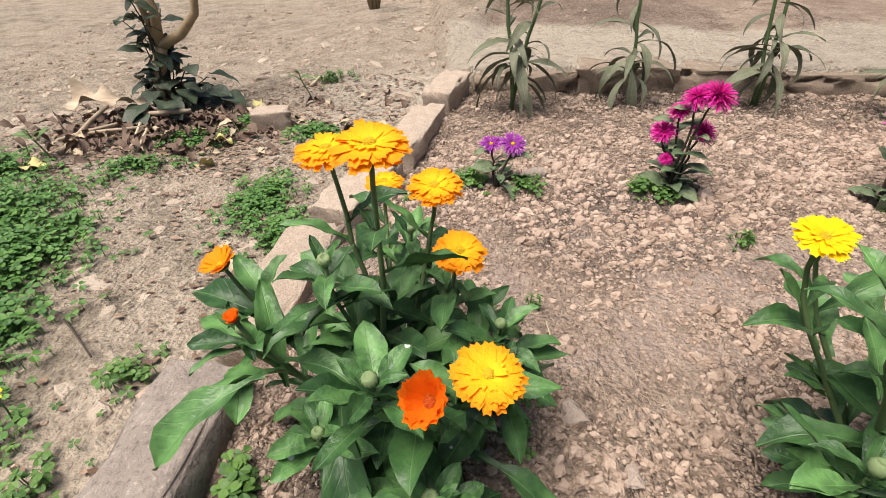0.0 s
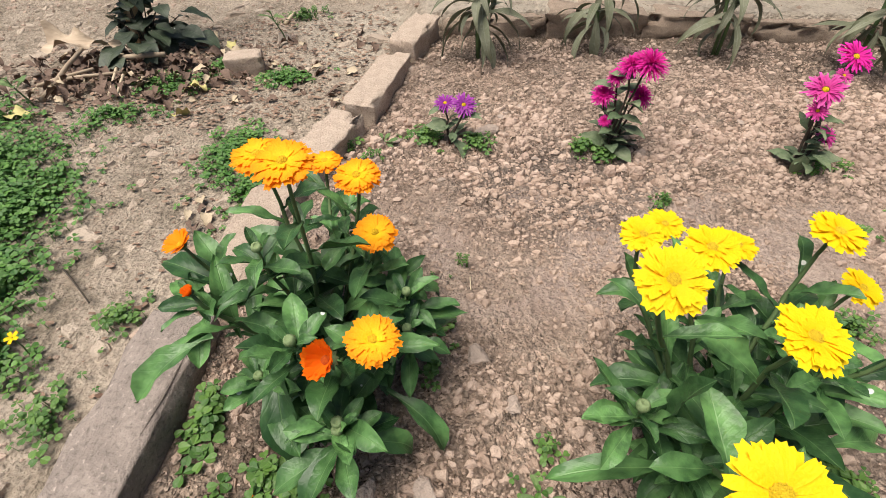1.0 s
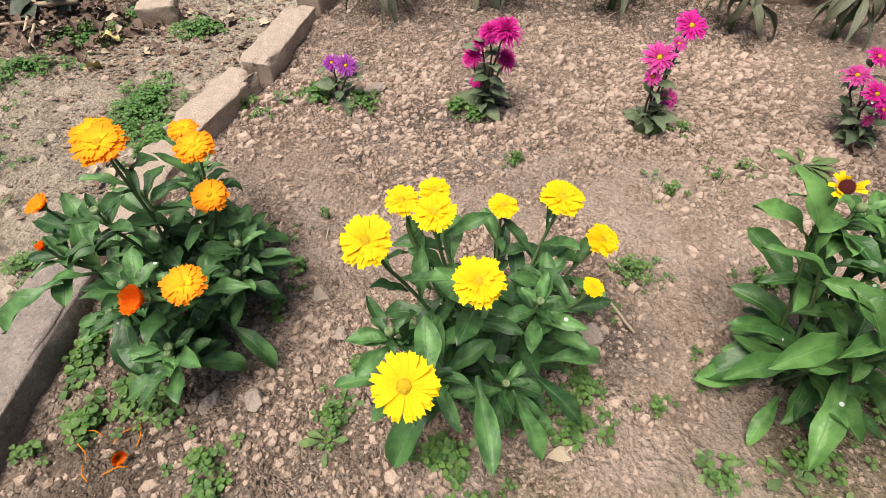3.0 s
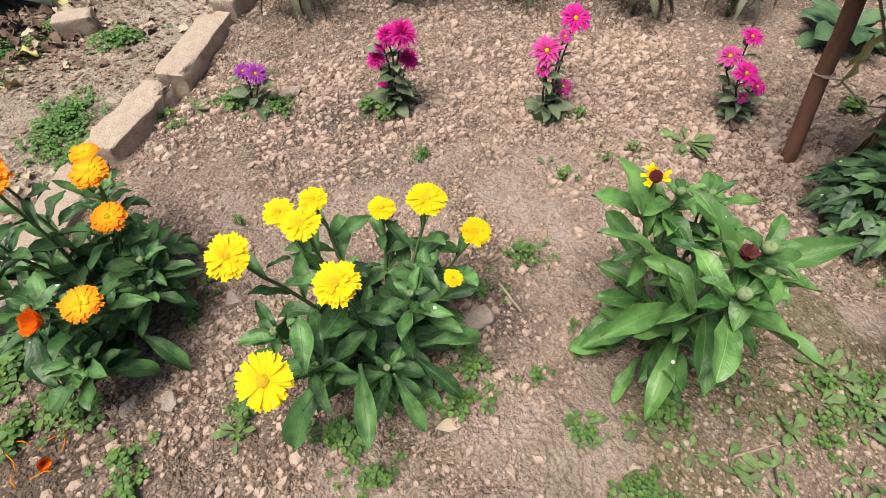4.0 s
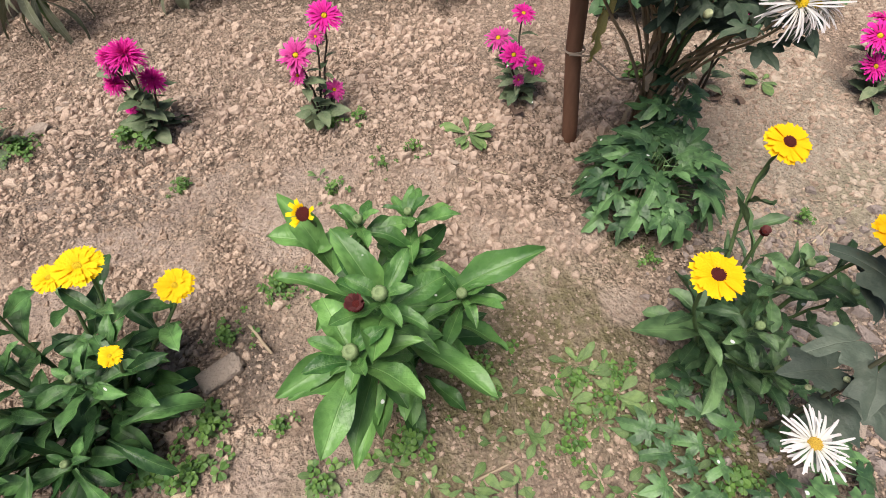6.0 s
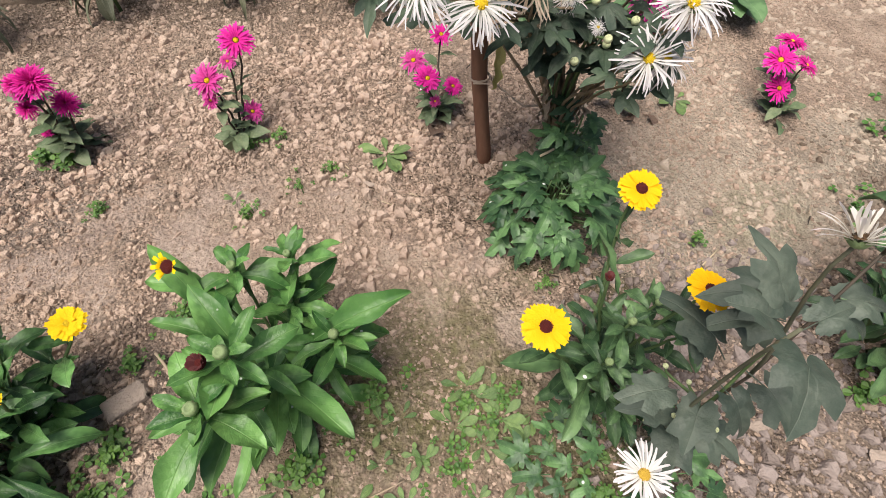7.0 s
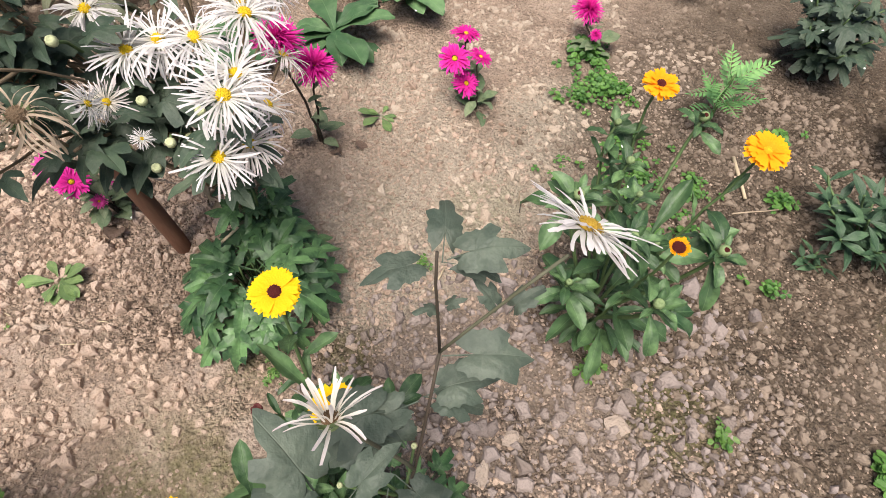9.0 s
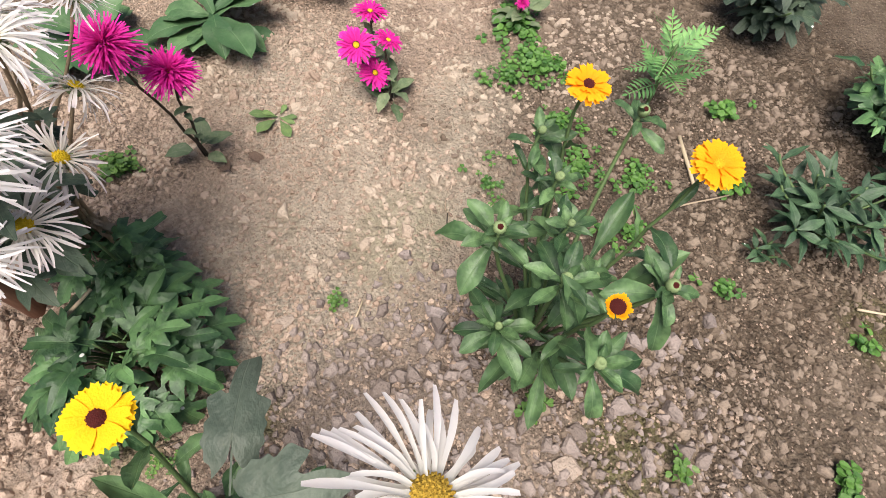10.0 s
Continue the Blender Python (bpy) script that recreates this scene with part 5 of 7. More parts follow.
calendula((0.355, 0.240), [
    ("yellow", (0.260, 0.232, 0.217), (-0.15, -0.5, 1), 0.0225),
    ("yellow", (0.282, 0.309, 0.175), (0, -0.25, 1), 0.018),
    ("yellow", (0.310, 0.334, 0.161), (0, -0.2, 1), 0.0175),
    ("yellow", (0.308, 0.277, 0.193), (0.0, -0.2, 1), 0.0205),
    ("yellow", (0.375, 0.335, 0.136), (0.05, -0.15, 1), 0.0175),
    ("yellow", (0.421, 0.313, 0.168), (0.1, -0.15, 1), 0.0235),
    ("yellow", (0.472, 0.311, 0.109), (0.2, -0.3, 1), 0.0205),
    ("yellow", (0.337, 0.216, 0.187), (0.05, -0.2, 1), 0.0240),
    ("open_yellow", (0.284, 0.143, 0.182), (-0.20, -0.42, 1), 0.0250),
    ("yellow", (0.436, 0.236, 0.142), (0.2, -0.2, 1), 0.0115),
], [((0.268, 0.216, 0.118), 0.0070), ((0.395, 0.235, 0.125), 0.006), ((0.365, 0.185, 0.075), 0.006), ((0.300, 0.190, 0.090), 0.006), ((0.41, 0.27, 0.11), 0.005)],
    22, CAL_LEAVES, 5, "yellow pot marigold plant with many open double blooms", 0.057,
    tips=(((0.30, 0.20, 0.06), (0.215, 0.195, 0.06)), ((0.31, 0.19, 0.07), (0.262, 0.135, 0.03)), ((0.34, 0.19, 0.08), (0.345, 0.120, 0.055)), ((0.40, 0.21, 0.06), (0.472, 0.215, 0.055)), ((0.39, 0.20, 0.06), (0.435, 0.160, 0.03)), ((0.28, 0.21, 0.10), (0.290, 0.205, 0.16)), ((0.37, 0.18, 0.07), (0.395, 0.132, 0.03))))

calendula((0.665, 0.205), [
    ("dark_heart", (0.616, 0.268, 0.217), (-0.35, -0.5, 1), 0.0115),
    ("withered", (0.640, 0.172, 0.232), (-0.2, -0.2, 1), 0.0105),
], [((0.629, 0.145, 0.224), 0.0085), ((0.723, 0.200, 0.147), 0.008), ((0.690, 0.248, 0.144), 0.0065), ((0.656, 0.173, 0.236), 0.0085), ((0.70, 0.285, 0.165), 0.006), ((0.655, 0.275, 0.185), 0.007)],
    18, BIG_LEAVES, 8, "bushy pot marigold with broad green leaves, buds and few blooms", 0.068,
    tips=(((0.66, 0.19, 0.12), (0.725, 0.115, 0.145)), ((0.65, 0.175, 0.16), (0.608, 0.104, 0.150)), ((0.65, 0.18, 0.09), (0.605, 0.118, 0.045)), ((0.69, 0.21, 0.12), (0.800, 0.208, 0.150)), ((0.70, 0.20, 0.11), (0.760, 0.165, 0.095)), ((0.64, 0.22, 0.14), (0.582, 0.254, 0.176)), ((0.625, 0.25, 0.15), (0.605, 0.292, 0.215)), ((0.63, 0.19, 0.08), (0.556, 0.185, 0.075)), ((0.64, 0.19, 0.12), (0.560, 0.165, 0.125)), ((0.66, 0.18, 0.17), (0.645, 0.200, 0.255))), stem_leaves=8)

calendula((0.985, 0.125), [
    ("eyed", (1.023, 0.219, 0.212), (0.0, -0.25, 1), 0.0245),
    ("eyed", (0.881, 0.123, 0.221), (0.0, -0.10, 1), 0.0225),
    ("eyed", (1.005, 0.106, 0.235), (0.15, -0.1, 1), 0.0215),
    ("withered", (0.962, 0.155, 0.192), (-0.2, 0.0, 1), 0.007),
], [((0.949, 0.099, 0.140), 0.0065), ((1.01, 0.13, 0.16), 0.006), ((0.975, 0.12, 0.165), 0.006), ((0.955, 0.065, 0.12), 0.006), ((1.045, 0.10, 0.14), 0.0055)],
    20, DULL_LEAVES, 13, "pot marigold with dark-eyed yellow blooms and dull green leaves", 0.045,
    tips=(((0.95, 0.12, 0.08), (0.866, 0.135, 0.085)), ((0.95, 0.10, 0.07), (0.90, 0.055, 0.07)), ((1.0, 0.16, 0.12), (0.99, 0.215, 0.16))))

calendula((1.325, 0.045), [
    ("gold_eyed", (1.414, 0.136, 0.264), (-0.1, -0.1, 1), 0.0215),
    ("gold", (1.421, 0.024, 0.262), (-0.15, -0.05, 1), 0.0235),
    ("rimmed", (1.281, 0.021, 0.252), (-0.15, 0.0, 1), 0.0105),
], [((1.378, 0.114, 0.200), 0.007), ((1.34, 0.08, 0.21), 0.005), ((1.395, 0.150, 0.215), 0.006)],
    24, DULL_LEAVES, 17, "tall pot marigold with golden blooms, buds and grey-green leaves", 0.050, stem_leaves=9,
    tips=(((1.30, 0.05, 0.06), (1.222, 0.052, 0.05)), ((1.30, 0.11, 0.17), (1.285, 0.175, 0.165)), ((1.35, 0.02, 0.14), (1.395, -0.01, 0.19)), ((1.36, 0.05, 0.15), (1.425, 0.060, 0.17)), ((1.29, 0.02, 0.05), (1.235, -0.005, 0.03))),
    rosettes=(((1.304, 0.122, 0.190), 0.046, 13, True), ((1.304, 0.056, 0.195), 0.046, 14), ((1.268, 0.000, 0.190), 0.046, 14), ((1.355, -0.010, 0.195), 0.046, 13, True), ((1.500, 0.098, 0.190), 0.040, 9, True), ((1.335, 0.040, 0.170), 0.046, 12), ((1.265, 0.075, 0.120), 0.050, 12)))


# ---- asters ----
def aster(base, heads, leaves, seed, label, leaf_len=0.035, dark=True):
    r = random.Random(seed)
    root = on_ground(*base)
    plant = thing("aster", root, label, "flowering plant", "asters along the bed")
    for kind, p, n, rad in heads:
        p, n = V(p), V(n)
        pts = arc(root + V((r.uniform(-1, 1), r.uniform(-1, 1), -0.3)) * 0.006, p - n.normalized() * rad * 0.2, 0.4, 8, n + UP, 0.002)
        stem(plant, pts, 0.0022, 0.0013, DARK_STEM if dark else STEM, sides=5)
        bloom(plant, kind, p, n, rad, r)
        for k in range(6):
            q_ = pts[1 + k]
            leaf(plant, ASTER_LEAVES, q_, way(r.uniform(0, 6.3), r.uniform(0.1, 0.8)), leaf_len * r.uniform(0.5, 1.0), 0.85, r.uniform(-0.3, 0.3), r)
    for k in range(leaves):
        a = k * 2.399 + r.uniform(-0.3, 0.3)
        leaf(plant, ASTER_LEAVES, root + UP * r.uniform(0.004, 0.03) + way(a, 0) * 0.006, way(a, r.uniform(0.0, 0.7)), leaf_len * r.uniform(0.8, 1.25), r.uniform(0.9, 1.2), r.uniform(-0.4, 0.4), r)
    return plant


aster((0.172, 0.715), [("purple", (0.160, 0.735, 0.050), (-0.1, -0.3, 1), 0.017), ("purple", (0.186, 0.709, 0.060), (0.1, -0.6, 1), 0.019)], 5, 31, "low purple aster with two daisy blooms", 0.036)
aster((0.402, 0.682), [("magenta", (0.422, 0.672, 0.128), (0.3, -0.3, 1), 0.026), ("magenta", (0.402, 0.676, 0.126), (-0.3, -0.2, 1), 0.019), ("magenta", (0.381, 0.697, 0.076), (-0.3, -0.5, 1), 0.018), ("magenta", (0.429, 0.690, 0.076), (0.4, -0.4, 1), 0.020), ("magenta", (0.392, 0.690, 0.105), (-0.4, -0.3, 1), 0.015), ("magenta", (0.385, 0.680, 0.045), (-0.3, -0.7, 0.6), 0.010)], 9, 32, "magenta aster with pompom blooms and dusty leaves", 0.045)
aster((0.645, 0.614), [("pink", (0.633, 0.629, 0.110), (-0.3, -0.5, 1), 0.025), ("magenta_open", (0.684, 0.670, 0.133), (0.1, -0.6, 1), 0.025), ("pink", (0.628, 0.617, 0.088), (-0.4, -0.5, 0.7), 0.014), ("pink", (0.672, 0.631, 0.042), (0.3, -0.6, 1), 0.018), ("pink", (0.665, 0.650, 0.118), (0.1, -0.5, 1), 0.013)], 8, 33, "pink aster with loose daisy blooms", 0.034)
aster((0.945, 0.575), [("magenta_open", (0.978, 0.652, 0.090), (0.1, -0.3, 1), 0.020), ("pink", (0.920, 0.609, 0.088), (-0.3, -0.3, 1), 0.021), ("magenta_open", (0.930, 0.572, 0.082), (0, -0.6, 1), 0.021), ("magenta_open", (0.975, 0.585, 0.045), (0.3, -0.5, 1), 0.017), ("pink", (0.938, 0.562, 0.045), (0.0, -0.8, 0.6), 0.010)], 9, 34, "magenta and pink aster near the stake", 0.036)
aster((1.230, 0.502), [("magenta", (1.238, 0.489, 0.148), (0.1, -0.3, 1), 0.029), ("magenta", (1.202, 0.495, 0.200), (-0.1, -0.2, 1), 0.031)], 4, 35, "tall magenta aster on bare dark stems", 0.034)
aster((1.470, 0.400), [("magenta_open", (1.517, 0.485, 0.070), (0.2, 0.1, 1), 0.026), ("magenta_open", (1.446, 0.439, 0.086), (-0.2, -0.4, 1), 0.027), ("magenta_open", (1.490, 0.425, 0.076), (0.4, -0.2, 1), 0.022), ("magenta_open", (1.458, 0.420, 0.045), (0.0, -0.7, 1), 0.024)], 9, 36, "low magenta aster with a tight cluster of blooms", 0.038)
aster((1.735, 0.365), [("magenta", (1.759, 0.413, 0.050), (0, -0.2, 1), 0.030), ("magenta", (1.735, 0.370, 0.035), (-0.2, -0.4, 1), 0.012)], 7, 37, "small magenta aster among clover", 0.040)

# green seed bud lying under the pink aster
ob = new("aster_leaf", ASTER_LEAVES[0])
ob.matrix_basis = basis((0.632, 0.603, 0.035), (-0.1, -0.25, -1), (0, -1, 0.2), 0.05, 0.036, 0.036)
tagged(ob, "hanging grey-green aster leaf above the soil", "leaf")


# ---- chrysanthemum on its stake ----
def shoot(plant, pts, pool, r, first, count, leaf_len, r0, r1, material, elev=(0.0, 0.6), name="stem", last=0.97):
    stem(plant, pts, r0, r1, material, name)
    turn = r.uniform(0, 6)
    for k in range(count):
        t = first + (last - first) * k / max(1, count - 1)
        i = min(t * (len(pts) - 1), len(pts) - 1.001)
        p = pts[int(i)].lerp(pts[int(i) + 1], i % 1)
        leaf(plant, pool, p, way(turn + k * 2.4, r.uniform(*elev)), leaf_len * r.uniform(0.7, 1.2) * (1.1 - 0.35 * t), r.uniform(0.9, 1.15), r.uniform(-0.4, 0.4), r)


r = random.Random(51)
root = on_ground(1.088, 0.446)
GATHER = V((1.062, 0.428, 0.185))


def rise(place, end=UP, n=12, reach=0.014, wobble=0.0025):
    """A stem of the bundle: up with the others from the foot, then out to its own place."""
    a = root + V((r.uniform(-1, 1), r.uniform(-1, 1), -0.2)) * reach
    g = GATHER + V((r.uniform(-1, 1), r.uniform(-1, 1), r.uniform(-1, 1))) * 0.020
    b = V(place)
    if b.x < 0.95:
        g += V((-0.01, 0.02, 0.17))
    c2 = b - V(end).normalized() * (b - g).length * 0.45
    out = []
    for i in range(n):
        t = i / (n - 1)
        p = a * (1 - t) ** 3 + g * 3 * t * (1 - t) ** 2 + c2 * 3 * t * t * (1 - t) + b * t ** 3
        out.append(p + V((r.uniform(-1, 1), r.uniform(-1, 1), 0)) * wobble * (0 < i < n - 1))
    return out


mum = thing("chrysanthemum", root, "tall white spider chrysanthemum with dark leaves tied to a stake", "flowering plant")
for kind, p, n, rad in (
        ("white", (1.048, 0.300, 0.285), (-0.15, -0.5, 1), 0.037), ("faded", (1.074, 0.306, 0.276), (0.2, -0.45, 1), 0.036),
        ("white", (0.904, 0.340, 0.339), (-0.2, -0.55, 1), 0.037), ("white", (0.859, 0.356, 0.354), (-0.3, -0.5, 1), 0.037),
        ("white", (1.070, 0.302, 0.330), (0.0, -0.4, 1), 0.038), ("white", (1.088, 0.319, 0.327), (0.2, -0.3, 1), 0.037),
        ("white", (1.089, 0.384, 0.319), (0.0, -0.3, 1), 0.037), ("white", (1.067, 0.400, 0.318), (-0.1, -0.3, 1), 0.036),
        ("white", (1.044, 0.409, 0.314), (-0.2, -0.4, 1), 0.035), ("white", (1.131, 0.378, 0.325), (0.2, -0.2, 1), 0.039),
        ("white", (1.140, 0.405, 0.318), (0.3, -0.1, 1), 0.037), ("faded", (1.112, 0.346, 0.264), (0.5, -0.3, 0.8), 0.035),
        ("white", (1.130, 0.470, 0.335), (0.1, 0.0, 1), 0.037), ("white", (1.043, 0.500, 0.300), (-0.2, -0.2, 1), 0.036),
        ("limp", (0.961, 0.367, 0.330), (-0.1, -0.2, 1), 0.041), ("white", (0.880, 0.440, 0.405), (-0.4, -0.3, 1), 0.037),
        ("white", (0.815, 0.395, 0.365), (-0.5, -0.3, 0.8), 0.032), ("faded", (1.010, 0.385, 0.300), (-0.1, -0.8, 0.5), 0.022),
        ("white", (0.917, 0.341, 0.415), (-0.2, -0.55, 0.8), 0.036), ("faded", (1.148, 0.368, 0.283), (0.7, 0.1, 0.6), 0.032), ("white", (1.195, 0.455, 0.275), (0.6, -0.1, 0.8), 0.030), ("white", (0.975, 0.430, 0.430), (-0.2, -0.4, 1), 0.038)):
    p, n = V(p), V(n)
    pts = rise(p - n.normalized() * rad * 0.2, n + UP * 0.5)
    shoot(mum, pts, DIM_LEAVES, r, 0.76 if p.x < 0.95 or p.y < 0.36 else 0.60, 3 if p.x < 0.95 or p.y < 0.36 else 1 if p.x > 1.12 else 5, 0.052, 0.0016 if p.x < 0.95 else 0.0023, 0.0008 if p.x < 0.95 else 0.0012, BROWN_STEM, last=0.86)
    bloom(mum, kind, p, n, rad, r)
for k in range(7):
    p = V((r.uniform(0.90, 1.08), r.uniform(0.42, 0.62), r.uniform(0.29, 0.47)))
    pts = rise(p, (r.uniform(-1, 1), r.uniform(-1, 0.4), 0.6))
    shoot(mum, pts, DIM_LEAVES, r, 0.62, 7, 0.056, 0.0024, 0.0013, BROWN_STEM)
for p in ((1.028, 0.335, 0.285), (1.045, 0.355, 0.262), (1.010, 0.350, 0.255), (1.06, 0.345, 0.29), (1.03, 0.37, 0.30), (1.005, 0.41, 0.34), (1.075, 0.335, 0.245)):
    pts = rise(p, (-0.2, -0.8, 0.4), 9)
    stem(mum, pts, 0.0025, 0.0012, STEM)
    part("bud", PALE_BUD_MESH, mum, facing(p, (r.uniform(-0.3, 0.3), -0.5, 1), 0.0040, 0), "pale round bud")
    for k in range(2):
        leaf(mum, DIM_LEAVES, pts[6 + k], way(r.uniform(0, 6.3), 0.3), 0.05, 1.0, 0, r)

# leafy side shoots before the stake, with a half-open bloom and an opening bud
for p in ((0.985, 0.400, 0.310), (1.000, 0.360, 0.305), (1.012, 0.400, 0.295), (0.972, 0.365, 0.290), (0.965, 0.420, 0.355), (0.990, 0.440, 0.365), (0.950, 0.400, 0.330)):
    pts = rise(p, (r.uniform(-0.6, 0.2), -0.7, 0.3), 10)
    shoot(mum, pts, DIM_LEAVES, r, 0.74, 6, 0.056, 0.0022, 0.0012, BROWN_STEM, (-0.5, 0.5))
bloom(mum, "white", V((0.998, 0.362, 0.322)), (0.75, -0.3, 0.3), 0.020, r)
bloom(mum, "white", V((1.013, 0.335, 0.300)), (0.2, -0.6, 0.8), 0.0095, r)

# dark leafy shoots behind the outer blooms
held = r.getstate()
for p in ((0.905, 0.435, 0.345), (0.875, 0.455, 0.350), (0.935, 0.455, 0.340), (0.92, 0.49, 0.36), (0.85, 0.42, 0.345), (0.955, 0.49, 0.35), (0.89, 0.50, 0.35)):
    pts = rise(p, (r.uniform(-0.8, 0.0), -0.5, 0.3), 10)
    shoot(mum, pts, DIM_LEAVES, r, 0.72, 8, 0.054, 0.0018, 0.0011, BROWN_STEM, (-0.5, 0.5))
r.setstate(held)

# withered leaves hanging on the stems
for k in range(26):
    a = r.uniform(0, 6.3)
    h = r.uniform(0.05, 0.24)
    p = root.lerp(GATHER, h / 0.24) + V((math.cos(a), math.sin(a), 0)) * 0.024
    leaf(mum, DEAD_LEAVES, p, way(a, r.uniform(-1.2, -0.3)), r.uniform(0.020, 0.038), 0.7, r.uniform(-0.5, 0.5), r, "withered_leaf", "shrivelled brown leaf")
for p in ((1.000, 0.492, 0.185), (1.006, 0.488, 0.215), (1.0, 0.495, 0.245), (0.996, 0.485, 0.160)):
    leaf(mum, OLD_LEAVES, p, (0.1, -0.2, -1), 0.05, 0.7, 0.3, r, "withered_leaf", "yellowed hanging leaf")

# leafy suckers at its foot
root = on_ground(1.026, 0.327)
clump = thing("chrysanthemum_clump", root, "low leafy clump of cut green chrysanthemum leaves on the soil", "plant")
for k in range(60):
    q = math.sqrt((k + 0.5) / 60)
    a = k * 2.399 + r.uniform(-0.25, 0.25)
    heart = root + V((0.0, 0.005, 0))
    foot = heart + V((math.cos(a) * 0.016, math.sin(a) * 0.016, 0.002))
    crown = heart + V((math.cos(a) * 0.066 * q, math.sin(a) * 0.058 * q, 0.078 * math.sqrt(max(0.05, 1 - 0.8 * q * q)) + r.uniform(-0.014, 0.008)))
    stem(clump, [foot, foot.lerp(crown, 0.5) + UP * 0.012, crown], 0.0014, 0.0010, STEM, "leaf_stalk", 4)
    leaf(clump, CUT_LEAVES, crown, way(a, r.uniform(0.1, 0.6) + 0.7 * max(0.0, 0.5 - q) - 0.75 * q * q), r.uniform(0.044, 0.062), r.uniform(0.9, 1.15), r.uniform(-0.35, 0.35), r)
for k in range(12):
    a = k * 2.399
    crown = root + V((math.cos(a), math.sin(a), 0)) * r.uniform(0.004, 0.02) + UP * r.uniform(0.066, 0.082)
    leaf(clump, CUT_LEAVES, crown, way(a + 1.3, r.uniform(-0.1, 0.35)), r.uniform(0.045, 0.058), 1.0, r.uniform(-0.3, 0.3), r)
for k in range(5):
    p = root + V((r.uniform(0.03, 0.075), r.uniform(0.05, 0.10), r.uniform(0.07, 0.13)))
    shoot(clump, arc(root + V((0.05, 0.08, 0)), p, 0.5, 7, UP), CUT_LEAVES, r, 0.3, 6, 0.055, 0.0020, 0.0012, STEM, (0.0, 0.8))

# stake and string
lean = V((0.0, 0.31, 1.0))
foot = V((0.983, 0.456, -0.03))
stake = thing("stake", (foot.x, foot.y, 0), "thick reddish-brown wooden stake leaning in the soil", "garden stake")
part("pole", mesh_of("pole", *tube([foot - stake.location + lean * (0.05 * i) + V((0.0012 * math.sin(i * 1.7), 0.001 * math.cos(i * 2.3), 0)) for i in range(12)], 0.0106, 0.0112, 14, 0.05), STAKE), stake)
ringed = [foot - stake.location + lean * 0.155 + V((0.0132 * math.cos(a * 0.6), 0.0132 * math.sin(a * 0.6), 0.002 * math.sin(a))) for a in range(12)]
part("string_loop", mesh_of("string_loop", *tube(ringed, 0.0014, 0.0014, 5), TIE), stake)
tie = thing("tie_string", (1.0, 0.45, 0.1), "thin pale string running from the stake to the stems", "string")
part("string", mesh_of("string", *tube([V((0.968, 0.49, 0.128)) - tie.location, V((0.998, 0.487, 0.122)) - tie.location, V((1.03, 0.46, 0.098)) - tie.location, V((1.085, 0.44, 0.100)) - tie.location], 0.0013, 0.0013, 5), TIE), tie)

# ---- dusty white chrysanthemum at the front ----
r = random.Random(61)
root = on_ground(0.985, 0.030)
dusty = thing("dusty_chrysanthemum", root, "leggy white chrysanthemum with grey dusty lobed leaves", "flowering plant")
J = V((1.066, 0.075, 0.305))
bend = V((1.022, 0.045, 0.19))
main = [root, V((0.995, 0.033, 0.07)), V((1.006, 0.038, 0.13)), bend, V((1.045, 0.06, 0.25)), J]
stem(dusty, main, 0.0016, 0.0010, DARK_STEM)
up = [J, V((1.070, 0.083, 0.335)), V((1.073, 0.090, 0.362)), V((1.076, 0.094, 0.386))]
stem(dusty, up, 0.0010, 0.0008, DARK_STEM)
arm = [J, V((1.080, 0.069, 0.330)), V((1.098, 0.060, 0.366)), V((1.112, 0.0515, 0.399))]
stem(dusty, arm, 0.0011, 0.0009, DUSTY_STEM)
stem(dusty, arc(bend, (1.000, 0.074, 0.358), 0.4, 7, UP), 0.0015, 0.0011, DUSTY_STEM)
stem(dusty, arc(root, (0.976, 0.050, 0.316), 0.4, 8, UP), 0.0019, 0.0012, DUSTY_STEM)
stem(dusty, arc(root, (0.934, 0.009, 0.124), 0.5, 7, UP), 0.0022, 0.0016, STEM)
bloom(dusty, "sparse", (1.119, 0.052, 0.412), (0.58, 0.10, 0.78), 0.030, r)
bloom(dusty, "raised", (0.998, 0.074, 0.358), (0.30, 0.60, 0.70), 0.026, r)
bloom(dusty, "sparse", (0.934, 0.009, 0.130), (-0.05, -0.1, 1), 0.0275, r)
